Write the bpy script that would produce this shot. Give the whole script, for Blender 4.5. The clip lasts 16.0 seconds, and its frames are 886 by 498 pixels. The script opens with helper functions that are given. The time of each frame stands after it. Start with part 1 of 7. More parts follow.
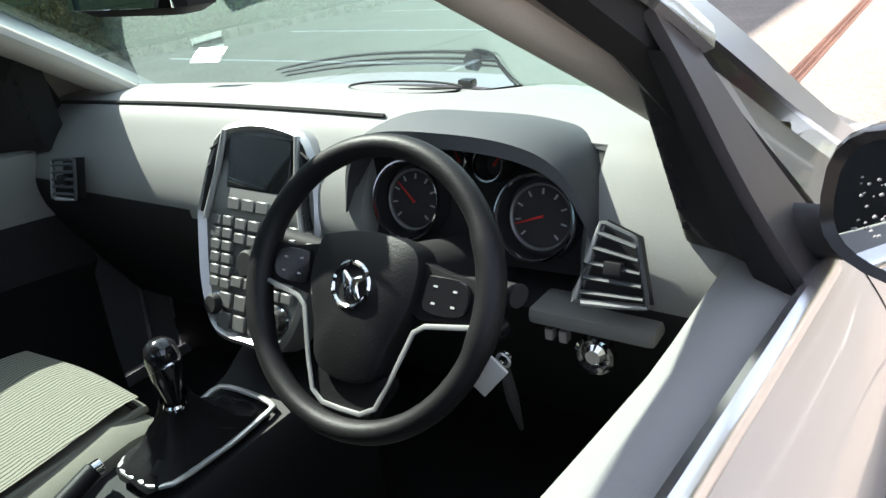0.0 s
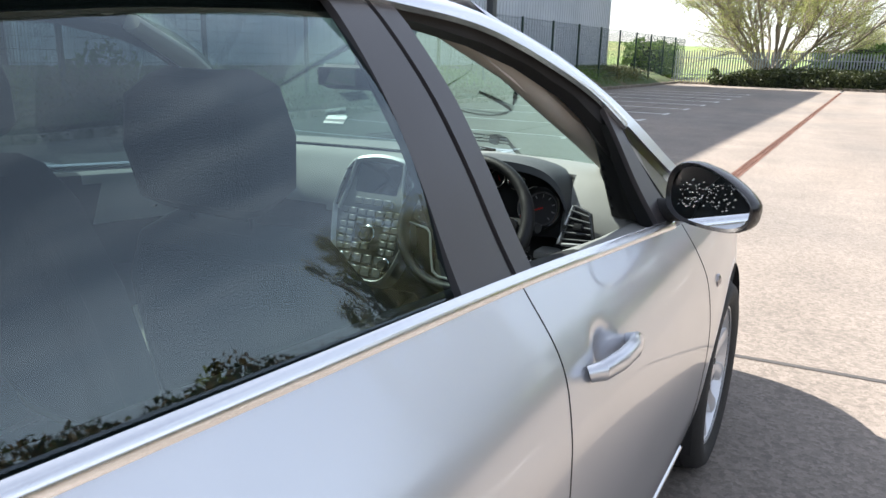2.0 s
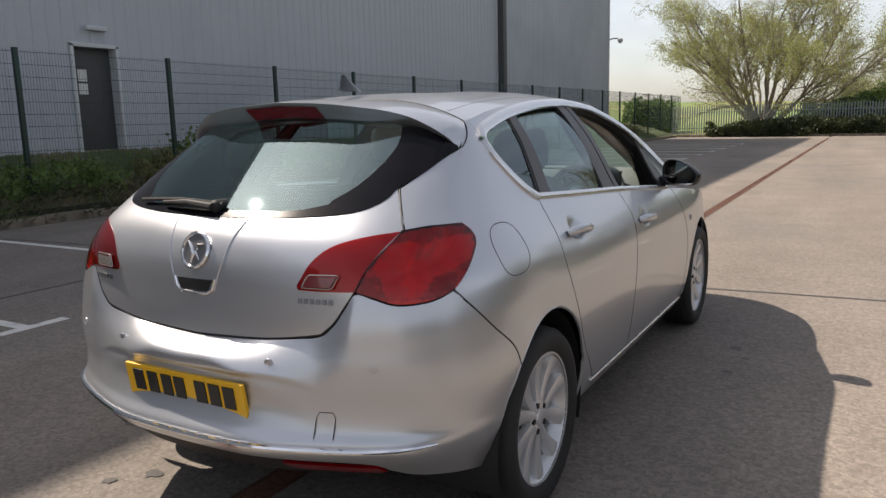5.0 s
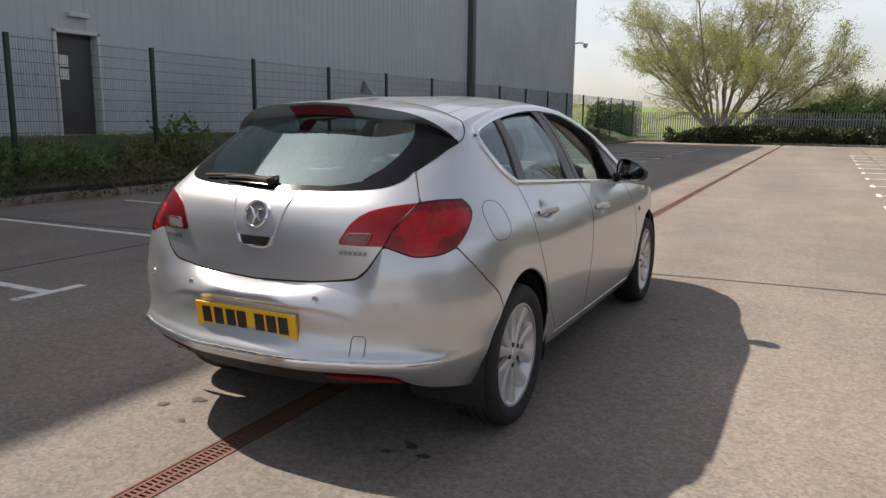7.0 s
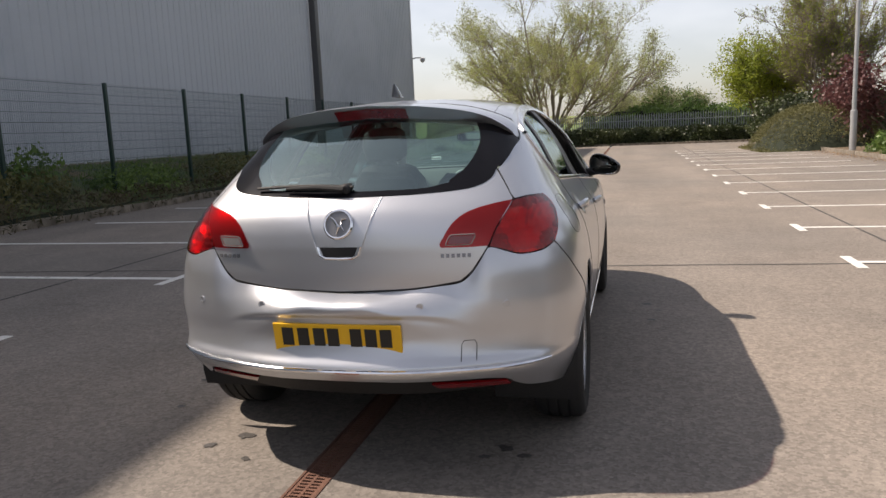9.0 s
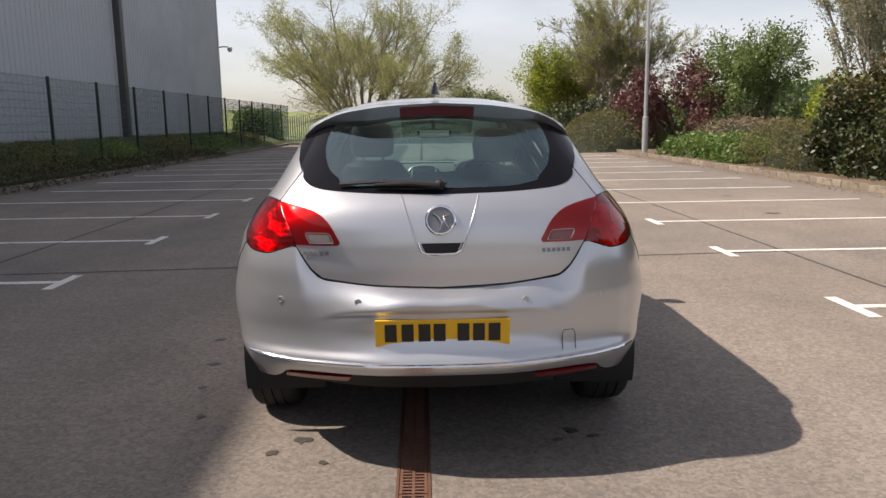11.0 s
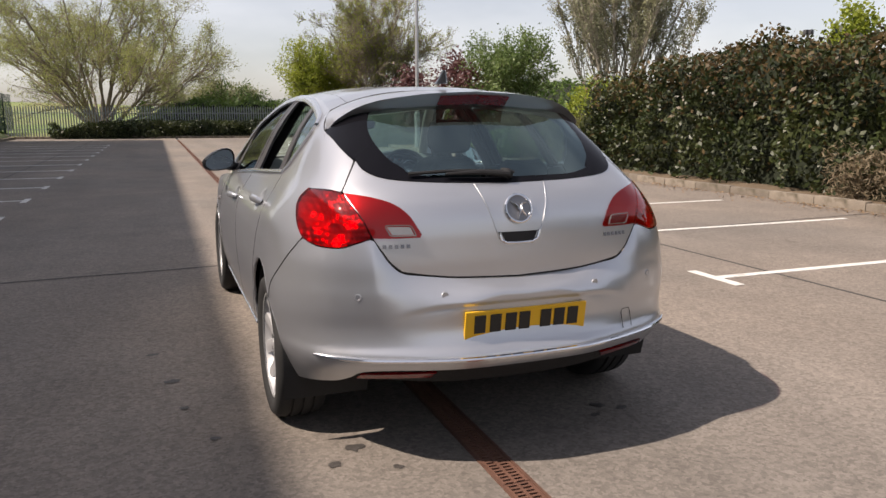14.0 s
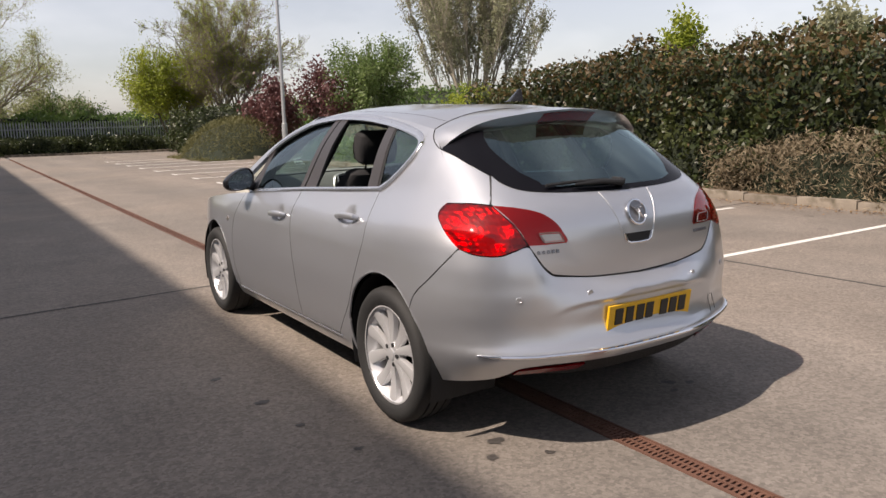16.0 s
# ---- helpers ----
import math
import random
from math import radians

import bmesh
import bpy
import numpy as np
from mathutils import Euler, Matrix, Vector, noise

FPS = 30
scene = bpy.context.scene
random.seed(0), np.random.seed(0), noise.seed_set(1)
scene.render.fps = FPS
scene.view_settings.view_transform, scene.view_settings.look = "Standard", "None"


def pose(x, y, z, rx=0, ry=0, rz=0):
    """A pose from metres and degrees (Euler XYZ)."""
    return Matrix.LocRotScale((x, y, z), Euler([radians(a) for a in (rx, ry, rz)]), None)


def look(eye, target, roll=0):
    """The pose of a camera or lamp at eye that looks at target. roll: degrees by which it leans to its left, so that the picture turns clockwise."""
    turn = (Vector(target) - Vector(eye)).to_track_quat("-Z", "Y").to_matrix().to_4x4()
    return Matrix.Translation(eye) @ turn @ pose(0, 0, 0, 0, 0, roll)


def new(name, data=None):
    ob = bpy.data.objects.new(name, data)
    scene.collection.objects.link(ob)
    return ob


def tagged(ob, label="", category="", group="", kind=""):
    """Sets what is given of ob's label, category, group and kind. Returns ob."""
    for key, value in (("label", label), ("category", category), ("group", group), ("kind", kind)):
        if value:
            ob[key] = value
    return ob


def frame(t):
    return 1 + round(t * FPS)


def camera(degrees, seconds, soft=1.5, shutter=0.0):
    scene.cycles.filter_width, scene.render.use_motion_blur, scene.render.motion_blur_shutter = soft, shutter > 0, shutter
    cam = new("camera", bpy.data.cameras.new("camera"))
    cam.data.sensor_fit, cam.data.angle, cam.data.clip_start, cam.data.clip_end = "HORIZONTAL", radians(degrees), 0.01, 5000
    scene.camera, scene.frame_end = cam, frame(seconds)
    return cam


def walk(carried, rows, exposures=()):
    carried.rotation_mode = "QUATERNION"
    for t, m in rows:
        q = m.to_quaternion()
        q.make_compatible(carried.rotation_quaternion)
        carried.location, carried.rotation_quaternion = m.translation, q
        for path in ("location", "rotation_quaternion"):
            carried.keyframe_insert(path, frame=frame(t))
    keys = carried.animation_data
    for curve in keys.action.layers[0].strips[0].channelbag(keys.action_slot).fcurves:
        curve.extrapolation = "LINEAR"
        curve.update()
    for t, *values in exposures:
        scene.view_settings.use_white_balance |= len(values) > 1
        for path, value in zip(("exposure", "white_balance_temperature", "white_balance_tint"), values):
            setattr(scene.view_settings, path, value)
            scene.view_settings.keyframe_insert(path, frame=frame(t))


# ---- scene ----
import functools

cam = camera(61.5, 16.0)
PATH = [
    (0, (0.8939, 1.1850, 1.3303), (-0.1697, 2.6831, 0.5402), -5.54),
    (0.5, (0.9421, 1.1031, 1.3406), (-0.1079, 2.6316, 0.5914), -2.27),
    (1, (1.0490, 0.8848, 1.3504), (0.0320, 2.4890, 0.7240), -0.80),
    (1.5, (1.1353, 0.6005, 1.3599), (0.1233, 2.2398, 0.8228), 0.11),
    (2, (1.1944, 0.1747, 1.3605), (0.2534, 1.8646, 0.8520), 1.54),
    (2.5, (1.3179, -0.2708, 1.3845), (0.3441, 1.4166, 0.9324), 0.71),
    (3, (1.4065, -0.7120, 1.3909), (0.4321, 0.9881, 0.9906), -1.04),
    (3.5, (1.4933, -1.1479, 1.3863), (0.5271, 0.5555, 0.9800), -0.13),
    (4, (1.6795, -1.5755, 1.4016), (0.6775, 0.1121, 1.0167), 0.79),
    (4.5, (1.7605, -1.9883, 1.3767), (0.7624, -0.2904, 1.0288), -1.19),
    (7, (2.0437, -3.0774, 1.3932), (1.1541, -1.3203, 1.0453), 0.59),
    (7.5, (1.9792, -3.1267, 1.3840), (1.1173, -1.3544, 1.0436), 2.69),
    (8, (1.7218, -3.2724, 1.3743), (1.0054, -1.4349, 1.0421), 1.83),
    (8.5, (1.4403, -3.3413, 1.3280), (0.8265, -1.4641, 1.0134), -1.02),
    (11, (-0.0638, -3.5977, 1.3750), (-0.0146, -1.6269, 1.0380), -0.78),
    (11.5, (-0.0781, -3.6073, 1.3766), (0.0054, -1.6369, 1.0441), -0.63),
    (12, (-0.0982, -3.5973, 1.3667), (0.0059, -1.6276, 1.0365), 0.20),
    (12.5, (-0.3060, -3.6189, 1.3619), (-0.0838, -1.6593, 1.0292), 1.89),
    (13, (-0.6396, -3.6069, 1.3382), (-0.2097, -1.6806, 1.0147), 2.86),
    (13.5, (-0.9357, -3.4380, 1.3478), (-0.3490, -1.5585, 0.9965), 0.90),
    (14, (-1.3044, -3.3203, 1.3534), (-0.6013, -1.4815, 1.0007), 0.02),
    (14.5, (-1.6437, -3.2593, 1.3574), (-0.8161, -1.4683, 1.0297), -0.04),
    (15, (-1.9784, -3.0607, 1.3409), (-1.0956, -1.2950, 1.0200), -1.80),
    (15.5, (-2.2111, -2.9853, 1.3685), (-1.2390, -1.2687, 1.0391), -0.81),
    (16, (-2.4913, -3.0022, 1.4183), (-1.4209, -1.3475, 1.0772), -1.52),
]
walk(cam, [(t, look(eye, target, roll)) for t, eye, target, roll in PATH],
     exposures=[(0.0, 2.12, 6250, 12), (0.5, 2.08, 6250, 12), (1.0, 1.98, 6200, 11), (1.5, 1.85, 6250, 12), (2.0, 1.6, 6200, 11), (2.5, 1.3, 6300, 11), (3.5, 0.92, 6500, 15), (4.5, 0.52, 6700, 13), (7.0, 0.50, 6800, 14), (11.0, 0.45, 6800, 16), (16.0, 0.36, 6800, 17)])

# ---- world, sun and exposure ----
SUN_WAY = Vector((-0.84, 0.045, 1.0)).normalized()
world = bpy.data.worlds.new("sky")
scene.world = world
world.use_nodes = True
wn = world.node_tree
sky = wn.nodes.new("ShaderNodeTexSky")
sky.sky_type = "NISHITA"
sky.sun_disc = False
sky.sun_elevation = math.asin(SUN_WAY.z)
sky.sun_rotation = math.atan2(SUN_WAY.x, SUN_WAY.y)
sky.air_density, sky.dust_density, sky.ozone_density = 1.0, 1.3, 1.2
back = wn.nodes["Background"]
back.inputs["Strength"].default_value = 0.117
haze = wn.nodes.new("ShaderNodeHueSaturation")
haze.inputs["Saturation"].default_value = 0.50
wn.links.new(sky.outputs[0], haze.inputs["Color"])
# thin fair-weather cloud
wc = wn.nodes.new("ShaderNodeTexCoord")
ws = wn.nodes.new("ShaderNodeMapping")
ws.inputs["Scale"].default_value = (1.0, 1.0, 2.6)
wn.links.new(wc.outputs["Generated"], ws.inputs["Vector"])
cloud = wn.nodes.new("ShaderNodeTexNoise")
cloud.inputs["Scale"].default_value, cloud.inputs["Detail"].default_value = 4.2, 5
wn.links.new(ws.outputs[0], cloud.inputs["Vector"])
veil = wn.nodes.new("ShaderNodeMapRange")
veil.inputs["From Min"].default_value, veil.inputs["From Max"].default_value, veil.inputs["To Max"].default_value = 0.42, 0.85, 0.27
wn.links.new(cloud.outputs["Fac"], veil.inputs["Value"])
white = wn.nodes.new("ShaderNodeMixRGB")
white.inputs[2].default_value = (9.6, 9.9, 10.2, 1)
wn.links.new(veil.outputs[0], white.inputs[0])
wn.links.new(haze.outputs[0], white.inputs[1])
wn.links.new(white.outputs[0], back.inputs["Color"])
sun = new("sun", bpy.data.lights.new("sun", "SUN"))
sun.data.energy, sun.data.angle, sun.data.color = 5.0, radians(0.6), (1.0, 0.91, 0.79)
sun.matrix_world = look(SUN_WAY * 60, (0, 0, 0))


# ---- materials ----
def socket(n, name, value):
    if name in n.inputs:
        n.inputs[name].default_value = value


def material(name, colour, rough=0.5, metal=0.0, vary=0.12, scale=6.0, fine=60.0, bump=0.0, coat=0.0, per_object=0.0, spec=0.5, bump_scale=None, second=None, patch=None, island=0.0, stretch=None, ramp_at=(0.25, 0.75)):
    """A procedural surface: colour broken up at two scales, roughness that wanders with it, fine relief.
    second: a colour that shows through in patches; patch: (scale, from, to) of those."""
    m = bpy.data.materials.new(name)
    m.use_nodes = True
    t = m.node_tree
    b = t.nodes["Principled BSDF"]
    socket(b, "Metallic", metal)
    socket(b, "Roughness", rough)
    socket(b, "Coat Weight", coat)
    socket(b, "Coat Roughness", 0.04)
    socket(b, "Specular IOR Level", spec)
    co = t.nodes.new("ShaderNodeTexCoord")
    where = co.outputs["Object"]
    if stretch:
        mp = t.nodes.new("ShaderNodeMapping")
        mp.inputs["Scale"].default_value = stretch
        t.links.new(where, mp.inputs["Vector"])
        where = mp.outputs[0]
    big = t.nodes.new("ShaderNodeTexNoise")
    big.inputs["Scale"].default_value = scale
    big.inputs["Detail"].default_value = 5
    small = t.nodes.new("ShaderNodeTexNoise")
    small.inputs["Scale"].default_value = fine
    small.inputs["Detail"].default_value = 3
    t.links.new(where, big.inputs["Vector"])
    t.links.new(where, small.inputs["Vector"])
    total = t.nodes.new("ShaderNodeMath")
    total.operation = "MULTIPLY_ADD"
    t.links.new(big.outputs["Fac"], total.inputs[0])
    total.inputs[1].default_value = 0.6
    half = t.nodes.new("ShaderNodeMath")
    half.operation = "MULTIPLY"
    t.links.new(small.outputs["Fac"], half.inputs[0])
    half.inputs[1].default_value = 0.4
    t.links.new(half.outputs[0], total.inputs[2])
    last = total.outputs[0]
    if per_object or island:
        source = t.nodes.new("ShaderNodeObjectInfo") if per_object else t.nodes.new("ShaderNodeNewGeometry")
        add = t.nodes.new("ShaderNodeMath")
        add.operation = "MULTIPLY_ADD"
        t.links.new(source.outputs["Random" if per_object else "Random Per Island"], add.inputs[0])
        add.inputs[1].default_value = per_object or island
        t.links.new(last, add.inputs[2])
        off = t.nodes.new("ShaderNodeMath")
        off.operation = "SUBTRACT"
        t.links.new(add.outputs[0], off.inputs[0])
        off.inputs[1].default_value = (per_object or island) / 2
        last = off.outputs[0]
    ramp = t.nodes.new("ShaderNodeValToRGB")
    ramp.color_ramp.elements[0].position, ramp.color_ramp.elements[1].position = ramp_at
    ramp.color_ramp.elements[0].color = (*[c * (1 - vary) for c in colour], 1)
    ramp.color_ramp.elements[1].color = (*[min(1, c * (1 + vary)) for c in colour], 1)
    t.links.new(last, ramp.inputs[0])
    out = ramp.outputs[0]
    if second:
        spots = t.nodes.new("ShaderNodeTexNoise")
        spots.inputs["Scale"].default_value = patch[0]
        spots.inputs["Detail"].default_value = 6
        t.links.new(where, spots.inputs["Vector"])
        span = t.nodes.new("ShaderNodeMapRange")
        span.inputs["From Min"].default_value, span.inputs["From Max"].default_value = patch[1], patch[2]
        t.links.new(spots.outputs["Fac"], span.inputs["Value"])
        mix = t.nodes.new("ShaderNodeMix")
        mix.data_type = "RGBA"
        mix.inputs[7].default_value = (*second, 1)
        t.links.new(span.outputs[0], mix.inputs[0])
        t.links.new(out, mix.inputs[6])
        out = mix.outputs[2]
    t.links.new(out, b.inputs["Base Color"])
    r = t.nodes.new("ShaderNodeMapRange")
    r.inputs["To Min"].default_value, r.inputs["To Max"].default_value = max(0.0, rough - 0.08 * (rough > 0.12)), min(1, rough + 0.08 * (rough > 0.12))
    t.links.new(big.outputs["Fac"], r.inputs["Value"])
    t.links.new(r.outputs[0], b.inputs["Roughness"])
    if bump:
        bp = t.nodes.new("ShaderNodeBump")
        bp.inputs["Strength"].default_value = bump
        bp.inputs["Distance"].default_value = 0.01
        if bump_scale:
            rel = t.nodes.new("ShaderNodeTexNoise")
            rel.inputs["Scale"].default_value = bump_scale
            rel.inputs["Detail"].default_value = 4
            t.links.new(where, rel.inputs["Vector"])
            t.links.new(rel.outputs["Fac"], bp.inputs["Height"])
        else:
            t.links.new(small.outputs["Fac"], bp.inputs["Height"])
        t.links.new(bp.outputs[0], b.inputs["Normal"])
    return m


def glass(name, tint, gloss=1.0, coat=(1.0, 1.0, 1.0)):
    """Thin window glass: tinted see-through with a mirror coat by Fresnel."""
    m = bpy.data.materials.new(name)
    m.use_nodes = True
    t = m.node_tree
    t.nodes.remove(t.nodes["Principled BSDF"])
    clear = t.nodes.new("ShaderNodeBsdfTransparent")
    clear.inputs[0].default_value = (*tint, 1)
    shine = t.nodes.new("ShaderNodeBsdfGlossy")
    shine.inputs["Roughness"].default_value = 0.018
    shine.inputs["Color"].default_value = (*coat, 1)
    lw = t.nodes.new("ShaderNodeLayerWeight")
    lw.inputs["Blend"].default_value = 0.5
    up = t.nodes.new("ShaderNodeMath")
    up.operation = "POWER"
    up.inputs[1].default_value = 4.0
    t.links.new(lw.outputs["Facing"], up.inputs[0])
    fr = t.nodes.new("ShaderNodeMath")
    fr.operation = "MULTIPLY_ADD"
    fr.inputs[1].default_value, fr.inputs[2].default_value = 0.93, 0.075 * gloss
    t.links.new(up.outputs[0], fr.inputs[0])
    mix = t.nodes.new("ShaderNodeMixShader")
    t.links.new(fr.outputs[0], mix.inputs[0])
    t.links.new(clear.outputs[0], mix.inputs[1])
    t.links.new(shine.outputs[0], mix.inputs[2])
    t.links.new(mix.outputs[0], t.nodes["Material Output"].inputs[0])
    return m


SILVER = material("silver metallic paint", (0.555, 0.568, 0.597), 0.32, 0.76, 0.012, 3, 900, 0.0, 0.8)
BLACK_GLOSS = material("gloss black trim", (0.012, 0.012, 0.014), 0.12, 0, 0.1, 8, 80, 0.0, 0.6)
MIRROR_SHELL = material("black mirror shell", (0.010, 0.010, 0.011), 0.25, 0, 0.1, 8, 200, 0, 0.0, spec=0.3)
BORDER = material("black printed glass border", (0.006, 0.006, 0.008), 0.16, 0, 0.1, 8, 80, 0.0, 0.0, spec=0.10)
SPOTTING = material("dried rain spots", (0.16, 0.165, 0.17), 0.6, 0, 0.2)
DULL_METAL = material("dull grey metal", (0.22, 0.22, 0.23), 0.35, 0.8, 0.15, 20, 90)
PILLAR = material("satin black pillar film", (0.042, 0.038, 0.039), 0.40, 0, 0.1, 6, 300, 0.02)
BLACK_PLASTIC = material("grained black plastic", (0.019, 0.019, 0.020), 0.6, 0, 0.15, 8, 600, 0.12, spec=0.3)
RUBBER = material("tyre rubber", (0.018, 0.018, 0.018), 0.75, 0, 0.3, 9, 120, 0.15)
SEAL = material("rubber window seal", (0.012, 0.012, 0.012), 0.6, 0, 0.2, 9, 200, 0.05)
CHROME = material("chrome", (0.82, 0.82, 0.83), 0.07, 1.0, 0.03, 10, 90)
SATIN_CHROME = material("satin chrome", (0.74, 0.74, 0.75), 0.20, 0.92, 0.04, 10, 200)
ALLOY = material("painted alloy", (0.66, 0.66, 0.67), 0.34, 0.55, 0.05, 10, 200, 0.0, 0.5)
LAMP_DEEP = material("deep red lamp lens", (0.16, 0.003, 0.005), 0.14, 0, 0.3, 20, 60, 0.08, 1.0, bump_scale=45)
LAMP_CLEAR = material("clear lamp lens", (0.30, 0.27, 0.26), 0.1, 0.5, 0.1, 30, 90, 0.1, 1.0)
LENS_RED = glass("red lamp lens", (0.70, 0.006, 0.010), 0.5)
REFLECTOR = material("lamp reflector", (0.92, 0.88, 0.86), 0.20, 0.6, 0.25, 18, 60, 1.0, bump_scale=26)
LAMP_BASE = material("tinted lamp moulding", (0.40, 0.31, 0.31), 0.26, 0.5, 0.5, 18, 60, 0.8, bump_scale=24)
REFLECTOR_AMBER = material("amber lamp reflector", (0.95, 0.55, 0.10), 0.28, 0.3, 0.3, 26, 90, 0.5, bump_scale=40)
PLATE = material("yellow reflective plate", (0.78, 0.44, 0.015), 0.35, 0, 0.05, 12, 300, 0.02)
PLATE_INK = material("plate ink", (0.012, 0.012, 0.012), 0.4, 0, 0.1)
GLASS_SIDE = glass("tinted side glass", (0.42, 0.52, 0.51), 1.4, (0.66, 0.76, 0.79))
GLASS_CORNER = glass("clear corner glass", (0.82, 0.85, 0.82), 0.3, (0.35, 0.36, 0.36))
GLASS_REAR = glass("tinted rear glass", (0.46, 0.64, 0.62), 2.3, (0.76, 0.96, 0.97))
GLASS_FRONT = glass("windscreen glass", (0.76, 0.88, 0.84), 2.4, (0.80, 1.0, 0.94))
HEADLINE = material("pale headlining", (0.44, 0.41, 0.37), 0.95, 0, 0.06, 5, 300, 0.1)
PAPER_TAG = material("white plastic", (0.70, 0.70, 0.69), 0.4, 0, 0.06, 20, 200)
MIRROR = material("mirror glass", (0.85, 0.86, 0.87), 0.02, 1.0, 0.01, 5, 50)


# ---- mesh helpers ----
def part(name, bm, mat_, parent=None, label="", smooth=True):
    me = bpy.data.meshes.new(name)
    bmesh.ops.recalc_face_normals(bm, faces=bm.faces[:])
    bm.to_mesh(me)
    bm.free()
    for m in (mat_ if isinstance(mat_, (list, tuple)) else [mat_]):
        me.materials.append(m)
    if smooth:
        me.polygons.foreach_set("use_smooth", [True] * len(me.polygons))
        me.set_sharp_from_angle(angle=radians(38))
    ob = new(name, me)
    if parent:
        ob.parent = parent
    if label:
        tagged(ob, label)
    return ob


def raw(name, verts, faces, mat_, parent=None, label="", smooth=False):
    me = bpy.data.meshes.new(name)
    me.from_pydata(verts, [], faces)
    for m in (mat_ if isinstance(mat_, (list, tuple)) else [mat_]):
        me.materials.append(m)
    if smooth:
        me.polygons.foreach_set("use_smooth", [True] * len(me.polygons))
    ob = new(name, me)
    if parent:
        ob.parent = parent
    if label:
        tagged(ob, label)
    return ob


def thing(name, label, category, group="", at=(0, 0, 0), kind=""):
    ob = new(name)
    ob.location = at
    ob.empty_display_size = 0.2
    return tagged(ob, label, category, group, kind)


def add_box(bm, lo, hi, bevel=0.0, turn=None, segments=2):
    """A bevelled box between two corners; turn: a matrix applied afterwards."""
    v = bmesh.ops.create_cube(bm, size=1)["verts"]
    for w in v:
        w.co = Vector([lo[i] + (w.co[i] + 0.5) * (hi[i] - lo[i]) for i in range(3)])
    if bevel:
        edges = list({e for w in v for e in w.link_edges})
        v = list({w for f in bmesh.ops.bevel(bm, geom=edges, offset=bevel, segments=segments, affect="EDGES", profile=0.7)["faces"] for w in f.verts} | {w for w in v if w.is_valid})
    if turn:
        bmesh.ops.transform(bm, matrix=turn, verts=v)
    return v


def add_tube(bm, points, radius, n=10, caps=True, flat=1.0):
    """A round rod along points; radius is a number or one for each point."""
    pts = [Vector(p) for p in points]
    rad = radius if isinstance(radius, (list, tuple)) else [radius] * len(pts)
    rings = []
    up = Vector((0, 0, 1))
    for i, p in enumerate(pts):
        way = (pts[min(i + 1, len(pts) - 1)] - pts[max(i - 1, 0)]).normalized()
        if abs(way.dot(up)) > 0.97:
            up = Vector((1, 0, 0))
        side = way.cross(up).normalized()
        top = side.cross(way).normalized()
        rings.append([bm.verts.new(p + rad[i] * (math.cos(k * math.tau / n) * side + flat * math.sin(k * math.tau / n) * top)) for k in range(n)])
    for a, b in zip(rings, rings[1:]):
        for k in range(n):
            bm.faces.new((a[k], a[(k + 1) % n], b[(k + 1) % n], b[k]))
    if caps:
        bm.faces.new(rings[0][::-1])
        bm.faces.new(rings[-1])


def add_lathe(bm, profile, axis="x", n=48, centre=(0, 0, 0), closed=False):
    """Turn a profile of (along, radius) about an axis through centre."""
    c = Vector(centre)
    rings = []
    for s, r in profile:
        ring = []
        for k in range(n):
            a = k * math.tau / n
            o = {"x": (s, r * math.cos(a), r * math.sin(a)), "y": (r * math.cos(a), s, r * math.sin(a)), "z": (r * math.cos(a), r * math.sin(a), s)}[axis]
            ring.append(bm.verts.new(c + Vector(o)))
        rings.append(ring)
    pairs = list(zip(rings, rings[1:])) + ([(rings[-1], rings[0])] if closed else [])
    for a, b in pairs:
        for k in range(n):
            bm.faces.new((a[k], a[(k + 1) % n], b[(k + 1) % n], b[k]))
    if not closed:
        for ring in (rings[0], rings[-1]):
            bm.faces.new(ring)


def smooth_line(points, n):
    """n+1 points evenly along a smooth curve through points."""
    p = [Vector(q) for q in points]
    if len(p) == 2:
        return [p[0].lerp(p[1], i / n) for i in range(n + 1)]
    fine = []
    for i in range(len(p) - 1):
        a, b, c, d = p[max(i - 1, 0)], p[i], p[i + 1], p[min(i + 2, len(p) - 1)]
        for k in range(24):
            u = k / 24
            fine.append(0.5 * ((2 * b) + (c - a) * u + (2 * a - 5 * b + 4 * c - d) * u * u + (3 * b - a - 3 * c + d) * u ** 3))
    fine.append(p[-1])
    far = [0.0]
    for a, b in zip(fine, fine[1:]):
        far.append(far[-1] + (b - a).length)
    out, j = [], 0
    for i in range(n + 1):
        s = far[-1] * i / n
        while j < len(far) - 2 and far[j + 1] < s:
            j += 1
        u = (s - far[j]) / max(1e-9, far[j + 1] - far[j])
        out.append(fine[j].lerp(fine[j + 1], min(1, max(0, u))))
    return out


